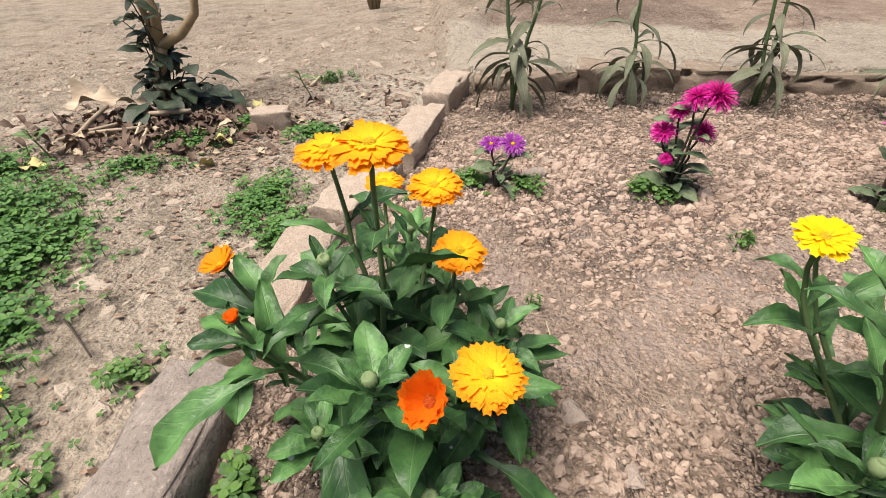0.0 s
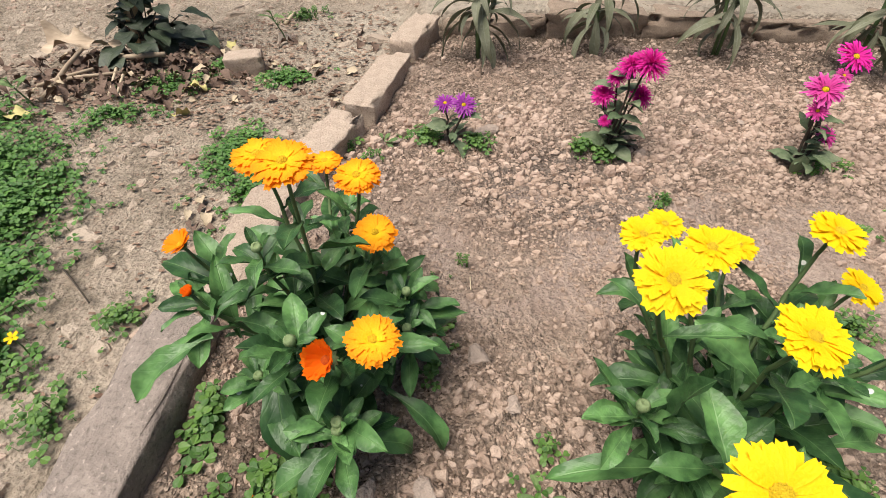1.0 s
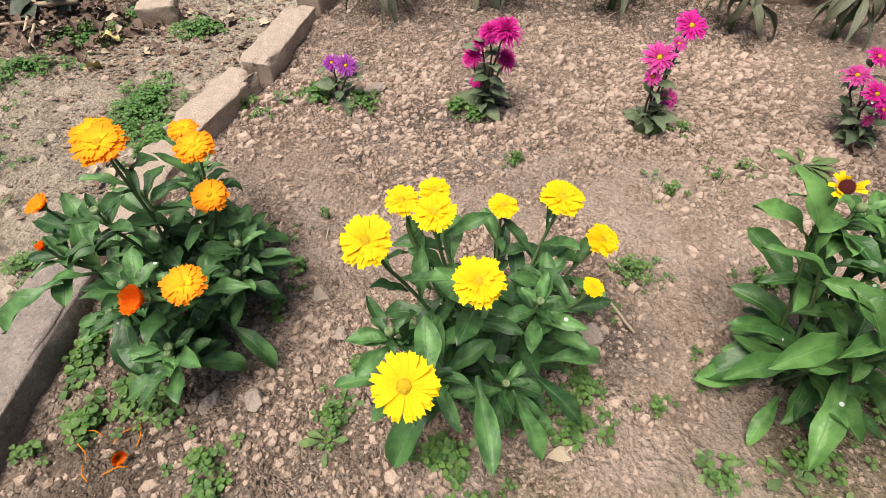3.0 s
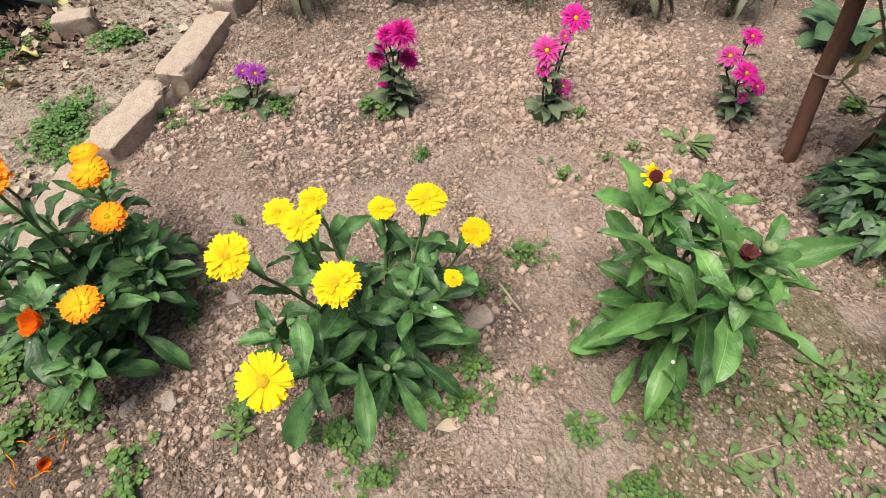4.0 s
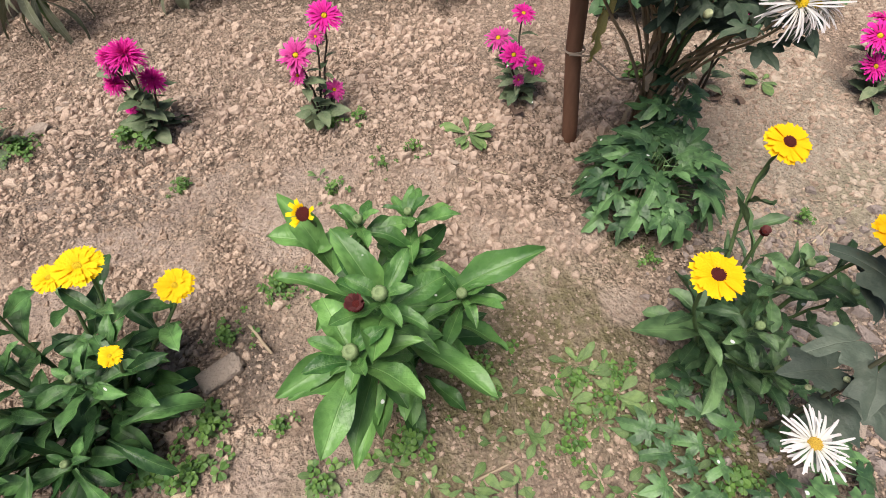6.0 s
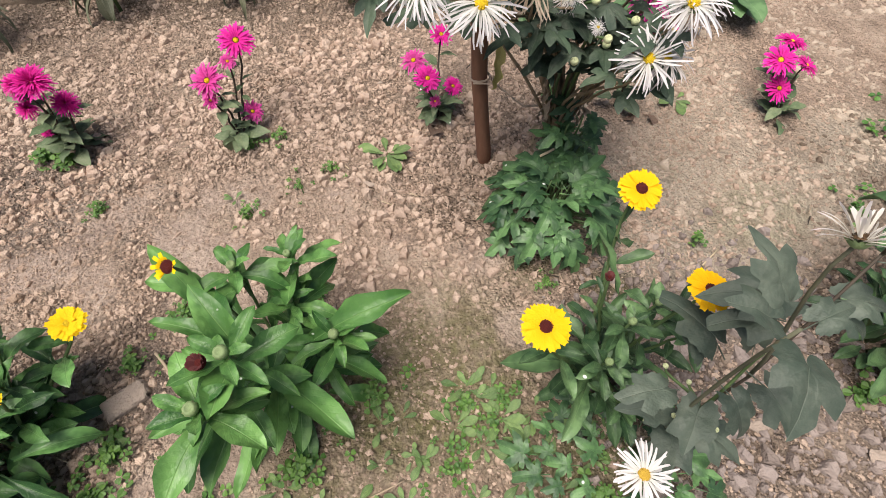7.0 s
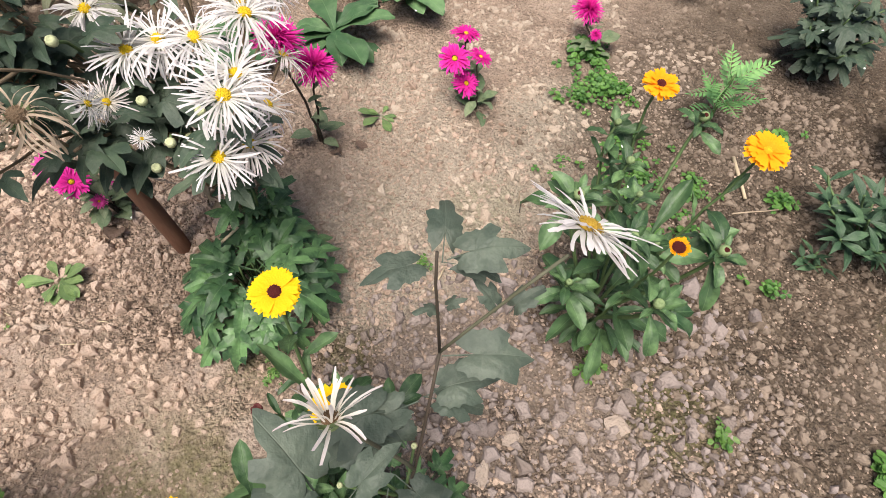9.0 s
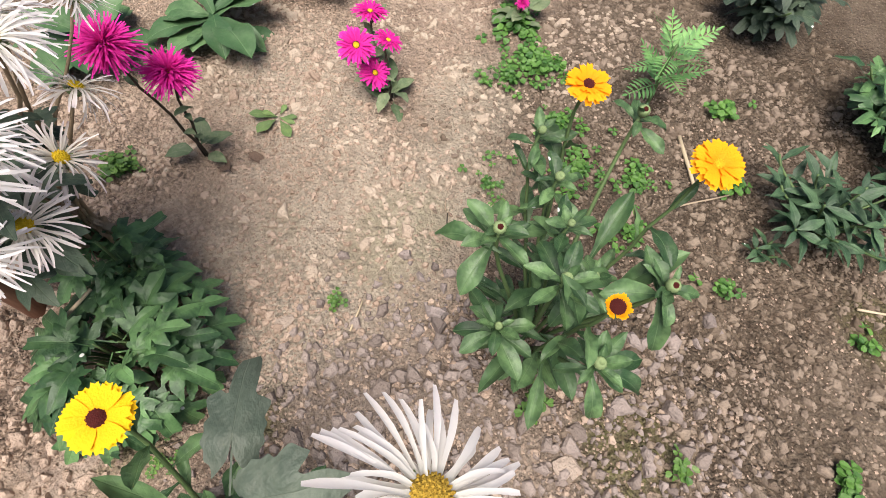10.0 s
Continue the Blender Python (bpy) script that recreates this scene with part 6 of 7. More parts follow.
for base_, tip_, wide_ in (
        ((1.082, 0.095, 0.372), (1.112, 0.124, 0.362), 0.8), ((1.075, 0.095, 0.378), (1.044, 0.109, 0.375), 1.0), ((1.080, 0.093, 0.378), (1.109, 0.068, 0.385), 1.0), ((1.080, 0.093, 0.375), (1.098, 0.071, 0.360), 0.7),
        ((1.076, 0.086, 0.335), (1.061, 0.091, 0.345), 0.8), ((1.076, 0.086, 0.335), (1.085, 0.079, 0.345), 0.8), ((1.094, 0.061, 0.345), (1.089, 0.079, 0.360), 0.8), ((1.095, 0.060, 0.345), (1.112, 0.057, 0.360), 0.9),
        ((1.067, 0.073, 0.305), (1.108, 0.034, 0.293), 1.0), ((1.051, 0.070, 0.265), (1.093, 0.047, 0.265), 1.0), ((1.050, 0.069, 0.262), (1.074, 0.037, 0.250), 0.8), ((1.045, 0.070, 0.265), (1.006, 0.082, 0.250), 1.1),
        ((1.036, 0.073, 0.268), (0.982, 0.099, 0.265), 1.1), ((1.030, 0.065, 0.258), (0.983, 0.081, 0.250), 1.1), ((1.012, 0.060, 0.200), (0.985, 0.120, 0.210), 1.0), ((0.998, 0.050, 0.170), (0.956, 0.011, 0.150), 1.0), ((0.990, 0.045, 0.150), (0.926, 0.060, 0.140), 1.0), ((1.010, 0.050, 0.180), (1.019, 0.005, 0.150), 0.9),
        ((1.025, 0.052, 0.210), (1.027, 0.091, 0.235), 1.0), ((1.001, 0.060, 0.180), (1.003, 0.110, 0.200), 1.0), ((0.997, 0.040, 0.110), (0.950, 0.000, 0.105), 1.0), ((0.997, 0.040, 0.110), (1.035, -0.010, 0.100), 1.0),
        ((0.976, 0.047, 0.315), (0.943, 0.006, 0.318), 1.15), ((0.974, 0.057, 0.316), (0.976, 0.104, 0.338), 1.1), ((0.974, 0.052, 0.314), (0.936, 0.077, 0.325), 1.0), ((0.980, 0.050, 0.312), (1.014, 0.052, 0.318), 0.9), ((0.958, 0.053, 0.21), (0.909, 0.062, 0.205), 1.1), ((0.978, 0.045, 0.26), (0.985, 0.002, 0.25), 1.0)):
    d = V(tip_) - V(base_)
    leaf(dusty, DUSTY_LEAVES, base_, d + UP * d.length * 0.30, d.length * 0.98, wide_ * 0.92, r.uniform(-0.25, 0.25), r)
for p in ((0.97, 0.04, 0.155), (1.03, 0.055, 0.215), (0.975, 0.075, 0.175), (0.955, 0.045, 0.135), (0.99, 0.02, 0.165), (1.0, 0.06, 0.15)):
    stem(dusty, arc(main[2], p, 0.5, 6), 0.0018, 0.001, STEM)
    part("bud", PALE_BUD_MESH, dusty, facing(p, UP, 0.0023, 0), "pale round bud")
for k in range(44):
    a = k * 2.399
    d = 0.085 * math.sqrt((k + 0.5) / 44)
    foot = root + V((math.cos(a) * d - 0.03, math.sin(a) * d * 0.8 - 0.01, 0.0))
    foot.z = gz(foot.x, foot.y)
    leaf(dusty, CUT_LEAVES, foot + UP * r.uniform(0.01, 0.035), way(a, r.uniform(0, 0.6)), r.uniform(0.030, 0.046), 1.0, r.uniform(-0.4, 0.4), r)


# ---- strap-leaved plants along the far row ----
def strap_plant(x, y, seed, height=0.40):
    r = random.Random(seed)
    root = on_ground(x, y)
    plant = thing("strap_leaved_plant", root, "upright plant with long drooping grey-green strap leaves against the bricks", "plant", "strap-leaved plants along the row")
    for s in range(1 if seed % 2 else 2):
        top = root + V((r.uniform(-0.03, 0.07), r.uniform(0.0, 0.08), height * r.uniform(0.75, 1.0)))
        pts = arc(root + V((r.uniform(-1, 1), r.uniform(-1, 1), 0)) * 0.008, top, 0.4, 10, UP, 0.003)
        stem(plant, pts, 0.0038, 0.0024, STEM)
        turn = r.uniform(0, 6)
        for k in range(17):
            t = 0.2 + 0.78 * k / 16
            i = min(t * 9, 8.99)
            p = pts[int(i)].lerp(pts[int(i) + 1], i % 1)
            leaf(plant, STRAP_LEAVES, p, way(turn + k * 2.4, r.uniform(-0.1, 0.8)), r.uniform(0.060, 0.098), r.uniform(0.75, 1.0), r.uniform(-0.5, 0.5), r)
    for k in range(18):
        a = k * 2.399
        leaf(plant, STRAP_LEAVES, root + UP * r.uniform(0.05, 0.12), way(a, r.uniform(-0.5, 0.6)), r.uniform(0.075, 0.118), r.uniform(0.8, 1.0), r.uniform(-0.5, 0.5), r)
    return plant


for i, (x, y) in enumerate(((0.235, 0.992), (0.455, 1.022), (0.690, 0.990), (0.900, 0.895), (1.09, 0.865))):
    strap_plant(x, y, 70 + i)


# ---- shrub and litter beside the path ----
r = random.Random(81)
root = on_ground(-0.520, 1.225)
shrub = thing("shrub", root, "small woody shrub with forked tan trunk and dark leaves", "shrub")
fork = root + V((0.012, 0.005, 0.135))
trunk = [root - UP * 0.02, root + V((-0.012, 0, 0.03)), root + V((-0.010, 0, 0.075)), fork]
stem(shrub, trunk, 0.0165, 0.0135, BARK, "trunk", 12)
limb_a = [fork, fork + V((0.010, 0, 0.07)), fork + V((-0.002, 0.01, 0.16)), fork + V((-0.015, 0.02, 0.28)), fork + V((-0.02, 0.04, 0.45))]
limb_b = [fork, fork + V((0.055, -0.005, 0.025)), fork + V((0.098, -0.01, 0.065)), fork + V((0.115, -0.01, 0.13)), fork + V((0.118, 0, 0.24)), fork + V((0.15, 0.02, 0.42))]
limb_c = [fork + V((-0.004, 0, 0.02)), fork + V((-0.022, 0.01, 0.10)), fork + V((-0.05, 0.02, 0.20)), fork + V((-0.09, 0.03, 0.36))]
for name, pts, a, b in (("limb", limb_a, 0.011, 0.005), ("limb", limb_b, 0.0115, 0.005), ("limb", limb_c, 0.007, 0.003)):
    stem(shrub, pts, a, b, BARK, name, 10)
for pts in (limb_a, limb_b, limb_c):
    for k in range(9):
        p = pts[-1].lerp(pts[-2], r.uniform(0, 1.0))
        leaf(shrub, OVAL_LEAVES, p, way(r.uniform(0, 6.3), r.uniform(-0.5, 0.6)), r.uniform(0.06, 0.085), 1.0, r.uniform(-0.5, 0.5), r)
leaf(shrub, OVAL_LEAVES, fork + V((-0.12, -0.02, 0.17)), (-0.4, -0.2, -0.9), 0.07, 1.0, 0, r)
for k in range(17):
    a = r.uniform(0, 6.3)
    top = root + V((math.cos(a) * 0.07 + 0.015, math.sin(a) * 0.06 + 0.01, r.uniform(0.05, 0.30)))
    pts = arc(root + V((math.cos(a), math.sin(a), 0)) * 0.012, top, 0.4, 7, way(a, 0.6))
    shoot(shrub, pts, OVAL_LEAVES, r, 0.3, 6, 0.060, 0.0018, 0.0012, DARK_STEM, (-0.4, 0.5))
for k in range(16):
    a = r.uniform(-1.9, 0.6)
    p = root + V((math.cos(a) * r.uniform(0.03, 0.14), math.sin(a) * r.uniform(0.02, 0.11), r.uniform(0.02, 0.07)))
    leaf(shrub, OVAL_LEAVES, p, way(a, r.uniform(-0.4, 0.3)), r.uniform(0.055, 0.085), 1.1, r.uniform(-0.4, 0.4), r)

LITTER_LEAVES = meshes("dry_leaf", LITTER, 6, lambda i: blade(ovate(0.5), 7, 1.0 + 0.5 * (i % 3), 0.5, 0.06, 0.9 * ((i % 3) - 1), 2, i))
PALE_LITTER = meshes("dry_leaf", STRAW, 3, lambda i: blade(ovate(0.5), 7, 0.8 + 0.4 * (i % 3), 0.5, 0.06, 0.7 * ((i % 3) - 1), 2, i + 7))


def dry_leaf(x, y, length, pool, r, lift=0.006, label="curled brown dead leaf on the path", group="dead leaves on the path", wide=1.0):
    ob = new("dry_leaf", r.choice(pool))
    ob.matrix_basis = basis((x, y, gz(x, y) + lift), way(r.uniform(0, 6.3), r.uniform(0.0, 0.4)), (r.uniform(-0.6, 0.6), r.uniform(-0.6, 0.6), 1), length * wide, length, length)
    return tagged(ob, label, "dead leaf", group)


for k in range(290):
    a, d = r.uniform(0, 6.3), r.gauss(0, 1)
    x, y = -0.50 + r.gauss(0, 0.115), 1.075 + r.gauss(0, 0.07)
    dry_leaf(x, y, r.uniform(0.018, 0.044), LITTER_LEAVES if r.random() < 0.9 else PALE_LITTER, r, r.uniform(0.004, 0.028))
for k in range(70):
    x, y = r.uniform(-0.42, 0.02), r.uniform(0.92, 1.22)
    dry_leaf(x, y, r.uniform(0.018, 0.04), LITTER_LEAVES if r.random() < 0.86 else PALE_LITTER, r)
for x, y, s in ((-0.357, 0.993, 0.050), (-0.335, 0.880, 0.038), (-0.650, 0.900, 0.046), (-0.31, 1.21, 0.036)):
    ob = dry_leaf(x, y, s, meshes("yellow_leaf", YELLOW_LEAF, 1, lambda i: blade(ovate(0.75), 14, 0.9, 0.3, 0.10, 0.5, 6, 3)), r, 0.012, "fallen yellow leaf on the path", "yellow leaves on the path")
    ob.name = "yellow_leaf"


dry_leaf(1.268, 0.470, 0.034, LITTER_LEAVES, r, 0.006, "dark curled dead leaf under the tall aster", "dead leaves on the bed")
dry_leaf(0.915, 0.522, 0.046, LITTER_LEAVES, r, 0.012, "curled brown leaf beside the weed", "dead leaves on the bed")
for k in range(7):
    dry_leaf(-0.195 + r.uniform(-0.025, 0.025), 0.60 + r.uniform(-0.03, 0.03), r.uniform(0.016, 0.032), LITTER_LEAVES if k % 3 else PALE_LITTER, r)
dry_leaf(1.236, 0.455, 0.040, LITTER_LEAVES, r, 0.008, "brown withered leaf on the soil", "dead leaves on the bed")

# small flakes of dead leaf strewn over the path
verts, faces = [], []
for k in range(4200):
    u = r.random()
    if u < 0.40:
        x, y = r.uniform(-0.45, 0.06), r.uniform(0.86, 1.35)
    elif u < 0.84:
        x, y = -0.5 + r.gauss(0, 0.13), 1.06 + r.gauss(0, 0.09)
    else:
        x, y = r.uniform(-0.7, -0.12), r.uniform(0.3, 1.0)
    if x > float(edge_x(y)) - 0.04:
        continue
    z, s, a = gz(x, y) + 0.002, r.uniform(0.002, 0.0075), r.uniform(0, 6.3)
    m = len(verts)
    for j in range(5):
        q_ = s * r.uniform(0.5, 1.1)
        verts.append((x + q_ * math.cos(a + j * 1.257), y + q_ * 0.6 * math.sin(a + j * 1.257), z + r.uniform(0, s * 0.6)))
    verts.append((x, y, z + s * 0.3))
    faces += [(m + j, m + (j + 1) % 5, m + 5) for j in range(5)]
tagged(new("leaf_flakes", mesh_of("leaf_flakes", verts, faces, FLAKES, False)), "small brown flakes of dead leaf strewn on the path", "leaf litter", "", "stuff")


def stick(a, b, radius, material, label, sides=7):
    a, b = V(a), V(b)
    mid = [a.lerp(b, t) + V((r.uniform(-1, 1), r.uniform(-1, 1), r.uniform(-0.3, 0.6))) * (b - a).length * 0.012 for t in (0.33, 0.66)]
    ob = thing("stick", a, label, "stick", "sticks on the ground")
    part("wood", mesh_of("wood", *tube([p - a for p in (a, *mid, b)], radius, radius * 0.8, sides, 0.08), material), ob)
    return ob


def g3(x, y, h=0.0):
    return V((x, y, gz(x, y) + h))


stick(g3(-0.625, 0.965, 0.006), g3(-0.595, 1.11, 0.045), 0.0055, TWIG, "grey stick propped on the leaf litter")
stick(g3(-0.60, 1.03, 0.02), g3(-0.49, 1.035, 0.028), 0.004, TWIG, "dry stick lying on the leaf litter")
stick(g3(-0.52, 1.10, 0.03), g3(-0.43, 1.115, 0.03), 0.006, TWIG, "pale brown stick on the leaf litter")
stick(g3(-0.505, 1.05, 0.03), g3(-0.487, 0.955, 0.01), 0.003, STRAW, "thin pale stick on the leaf litter")
stick(g3(-0.66, 1.02, 0.012), g3(-0.55, 1.05, 0.03), 0.004, TWIG, "dry stick lying on the leaf litter")
stick(g3(-0.478, 1.02, 0.03), g3(-0.470, 0.95, 0.012), 0.003, STRAW, "thin pale stick on the leaf litter")
stick(g3(-0.215, 1.305, 0.004), g3(-0.20, 1.36, 0.006), 0.005, STRAW, "short pale chip of wood on the path")
stick(g3(-0.335, 0.505, 0.004), g3(-0.265, 0.44, 0.012), 0.0013, DARK_STEM, "thin dark twig on the path", 5)
stick(g3(0.505, 0.305, 0.004), g3(0.525, 0.265, 0.005), 0.0022, TWIG, "short dry twig on the soil")
stick(g3(0.700, 0.075, 0.003), g3(0.745, 0.080, 0.004), 0.0014, TWIG, "thin dry twig on the mossy soil", 5)
stick(g3(0.735, 0.065, 0.003), g3(0.722, 0.030, 0.004), 0.0012, DARK_STEM, "thin dry twig on the mossy soil", 5)
stick(g3(0.865, 0.028, 0.003), g3(0.885, -0.03, 0.004), 0.0014, STRAW, "thin pale straw on the soil", 5)
stick(g3(1.71, 0.055, 0.004), g3(1.645, 0.0, 0.006), 0.003, STRAW, "dry straw stalk on the soil")
stick(g3(1.585, 0.0, 0.02), g3(1.66, -0.045, 0.012), 0.0014, TWIG, "thin dry stalk reaching over the soil", 5)
stick((0.999, 0.381, 0.075), (1.046, 0.388, 0.082), 0.0022, STRAW, "pale dry stalk lying across the leafy clump")
stick(g3(1.19, 0.20, 0.004), g3(1.225, 0.215, 0.005), 0.0015, STRAW, "thin pale straw on the soil", 5)
stick(g3(1.62, -0.24, 0.003), g3(1.66, -0.30, 0.004), 0.002, STRAW, "thin pale straw on the soil", 5)
for k in range(26):
    x, y, a = r.uniform(0.0, 1.7), r.uniform(-0.2, 0.7), r.uniform(0, 6.3)
    d = r.uniform(0.008, 0.022)
    stick(g3(x, y, 0.003), g3(x + math.cos(a) * d, y + math.sin(a) * d, 0.005), 0.0009, r.choice((TWIG, STRAW, DARK_STEM)), "tiny bit of dry stalk on the soil", 4)

# torn dry sheath on the litter
SHEATH = plain_material("sheath", (0.30, 0.225, 0.16), (0.58, 0.47, 0.35), 14.0, 0.85, 0.8, 0.2, (1, 0.12, 1))
v, f = blade(lambda t: 0.17 + 0.05 * math.sin(t * 5 + 1) + 0.03 * math.sin(t * 23) - 0.12 * t * t, 18, 0.5, 0.45, 0.10, 0.5, 10, 4)
sheath = new("dry_sheath", mesh_of("dry_sheath", v, f, SHEATH))
sheath.matrix_basis = basis(g3(-0.665, 1.115, 0.058), (1, 0.10, 0.05), (0, -0.35, 1), 0.15, 0.15, 0.15)
tagged(sheath, "torn pale dry leaf sheath lying on dead leaves", "dead leaf")
v, f = blade(lance(0.4), 6, 0.2, 0.1, 0.03, 0.1, 2, 5)
flake = new("pale_flake", mesh_of("pale_flake", v, f, STRAW))
flake.matrix_basis = basis(g3(0.405, 0.142, 0.007), (1, 0.12, 0.05), (0, 0, 1), 0.04, 0.04, 0.04)
tagged(flake, "pale curled flake of dry leaf on soil", "dead leaf")

# spent bloom and loose petals by the orange plant
spot = g3(0.012, 0.160, 0.012)
fallen = thing("fallen_bloom", spot, "spent orange calendula bloom lying on the soil", "fallen flower")
bloom(fallen, "deep", spot, (0.7, -0.6, 0.4), 0.012, r)
for k in range(9):
    p = g3(spot.x + r.uniform(-0.035, 0.02), spot.y + r.uniform(-0.01, 0.05), 0.004)
    ob = thing("loose_petal", p, "single shrivelled orange petal on the soil", "petal", "loose petals")
    part("petal", mesh_of("petal", *tube([V((0, 0, 0)), way(k * 1.9, 0.3) * 0.009, way(k * 1.9 + 0.3, 0.25) * 0.02], 0.0007, 0.0005, 4), GOLD), ob)

# ---- clover, weeds ----


def clover_patch(x, y, rx, ry, count, seed, material=CLOVER, size=0.0075, height=0.02, label="patch of small green clover on the soil"):
    r = random.Random(seed)
    verts, faces = [], []
    for k in range(count):
        a, d = r.uniform(0, 6.3), abs(r.gauss(0, 0.5))
        cx, cy = x + math.cos(a) * d * rx, y + math.sin(a) * d * ry
        h = height * r.uniform(0.25, 1.0) * max(0.35, 1 - 0.5 * d)
        z = gz(cx, cy) + h
        s = size * r.uniform(0.42, 1.0)
        tx, ty = r.uniform(-0.35, 0.35), r.uniform(-0.35, 0.35)
        turn = r.uniform(0, 6.3)
        for j in range(3):
            b = turn + j * 2.094
            m = len(verts)
            for u, w in ((0.06, 0), (0.45, -0.40), (0.80, -0.52), (1.06, -0.38), (1.12, -0.17), (1.0, 0), (1.12, 0.17), (1.06, 0.38), (0.80, 0.52), (0.45, 0.40)):
                px_, py_ = s * (u * math.cos(b) - w * math.sin(b)), s * (u * math.sin(b) + w * math.cos(b))
                verts.append((cx + px_, cy + py_, z + px_ * tx + py_ * ty - s * 0.18 * u * u + s * 0.25 * abs(w)))
            faces += [(m, m + 1, m + 2, m + 3, m + 4, m + 5), (m, m + 5, m + 6, m + 7, m + 8, m + 9)]
        m = len(verts)
        verts += [(cx, cy, z), (cx + 0.0008, cy, z), (cx + 0.002 + s * tx, cy + s * ty, z - h - 0.002), (cx + s * tx, cy + s * ty, z - h - 0.002)]
        faces.append((m, m + 1, m + 2, m + 3))
    me = mesh_of("clover_patch", verts, faces, material, False)
    return tagged(new("clover_patch", me), label, "clover", "", "stuff")


wide = "dense mat of green clover beside the path"
for i, (x, y, rx, ry, n) in enumerate(((-0.60, 0.72, 0.17, 0.16, 1200), (-0.48, 0.62, 0.11, 0.14, 750), (-0.42, 0.48, 0.10, 0.10, 330), (-0.36, 0.38, 0.08, 0.08, 150), (-0.70, 0.90, 0.12, 0.08, 220))):
    clover_patch(x, y, rx, ry, int(n * 1.25), 200 + i, DARK_CLOVER, 0.0092, 0.032, wide)
for i, (x, y, rx, ry, n) in enumerate(((-0.19, 0.76, 0.07, 0.11, 420), (-0.135, 0.66, 0.045, 0.07, 200), (-0.16, 1.03, 0.075, 0.045, 190), (-0.40, 1.02, 0.10, 0.06, 240), (-0.45, 0.90, 0.10, 0.05, 130), (-0.31, 1.10, 0.06, 0.05, 90), (-0.33, 0.35, 0.06, 0.05, 60), (-0.22, 0.42, 0.05, 0.05, 45), (-0.245, 0.30, 0.04, 0.06, 55), (-0.17, 1.34, 0.07, 0.04, 70))):
    clover_patch(x, y, rx, ry, n, 220 + i, DARK_CLOVER if i < 6 else CLOVER, 0.0078, 0.022, "loose clover growing along the path")
for i, (x, y, rx, ry, n, s) in enumerate((
        (0.130, 0.720, 0.035, 0.035, 60, 0.0075), (0.205, 0.695, 0.035, 0.03, 50, 0.0075), (0.36, 0.675, 0.03, 0.03, 35, 0.008), (0.385, 0.658, 0.03, 0.02, 30, 0.008),
        (0.014, 0.698, 0.02, 0.03, 28, 0.008), (0.05, 0.66, 0.025, 0.02, 14, 0.006), (-0.06, 0.275, 0.02, 0.045, 45, 0.010), (-0.035, 0.20, 0.025, 0.03, 26, 0.009),
        (0.03, 0.205, 0.045, 0.03, 40, 0.008), (0.00, 0.225, 0.03, 0.03, 30, 0.009), (-0.075, 0.17, 0.02, 0.02, 10, 0.007), (0.135, 0.31, 0.02, 0.02, 14, 0.007), (0.155, 0.36, 0.02, 0.02, 10, 0.006), (0.12, 0.41, 0.03, 0.03, 16, 0.006),
        (0.175, 0.446, 0.02, 0.02, 10, 0.005), (0.203, 0.190, 0.03, 0.04, 26, 0.008), (0.095, 0.150, 0.035, 0.03, 30, 0.007), (0.225, 0.235, 0.015, 0.02, 10, 0.006),
        (0.31, 0.15, 0.05, 0.02, 36, 0.009), (0.433, 0.167, 0.05, 0.035, 38, 0.008), (0.46, 0.205, 0.03, 0.03, 26, 0.008), (0.542, 0.345, 0.045, 0.03, 55, 0.0055), (0.48, 0.30, 0.03, 0.03, 30, 0.006),
        (0.432, 0.548, 0.025, 0.02, 26, 0.005), (0.636, 0.470, 0.025, 0.02, 22, 0.005), (0.523, 0.185, 0.02, 0.015, 14, 0.006), (0.69, 0.32, 0.035, 0.03, 30, 0.006), (0.343, 0.104, 0.05, 0.03, 40, 0.007),
        (0.105, 0.12, 0.04, 0.025, 26, 0.007), (0.60, 0.055, 0.04, 0.025, 45, 0.007), (0.56, 0.115, 0.025, 0.02, 16, 0.007), (0.65, 0.13, 0.05, 0.03, 30, 0.008), (0.74, 0.17, 0.04, 0.03, 26, 0.007), (0.60, 0.21, 0.03, 0.03, 16, 0.007),
        (0.93, 0.005, 0.05, 0.04, 30, 0.008), (0.76, 0.52, 0.02, 0.02, 16, 0.005), (0.71, 0.50, 0.02, 0.03, 14, 0.005), (0.98, 0.24, 0.02, 0.02, 20, 0.004), (0.70, 0.60, 0.02, 0.02, 12, 0.006), (0.655, 0.595, 0.02, 0.015, 12, 0.006),
        (1.265, 0.0, 0.03, 0.02, 22, 0.009), (1.20, 0.235, 0.02, 0.02, 12, 0.005), (1.68, 0.29, 0.05, 0.06, 110, 0.010), (1.73, 0.37, 0.06, 0.04, 70, 0.011), (1.55, 0.13, 0.07, 0.06, 55, 0.008), (1.61, 0.20, 0.06, 0.05, 40, 0.008), (1.60, 0.06, 0.05, 0.04, 34, 0.008), (1.52, 0.03, 0.04, 0.04, 18, 0.008), (1.150, 0.555, 0.03, 0.03, 44, 0.009), (1.62, 0.31, 0.05, 0.04, 36, 0.008),
        (1.68, -0.04, 0.03, 0.02, 22, 0.009), (1.80, 0.03, 0.05, 0.03, 26, 0.010), (1.53, -0.10, 0.03, 0.03, 14, 0.008), (1.315, -0.152, 0.02, 0.02, 9, 0.008), (1.42, -0.30, 0.03, 0.03, 16, 0.010), (1.585, -0.265, 0.02, 0.02, 9, 0.009), (1.45, 0.21, 0.05, 0.05, 20, 0.006), (1.04, 0.15, 0.02, 0.02, 8, 0.006))):
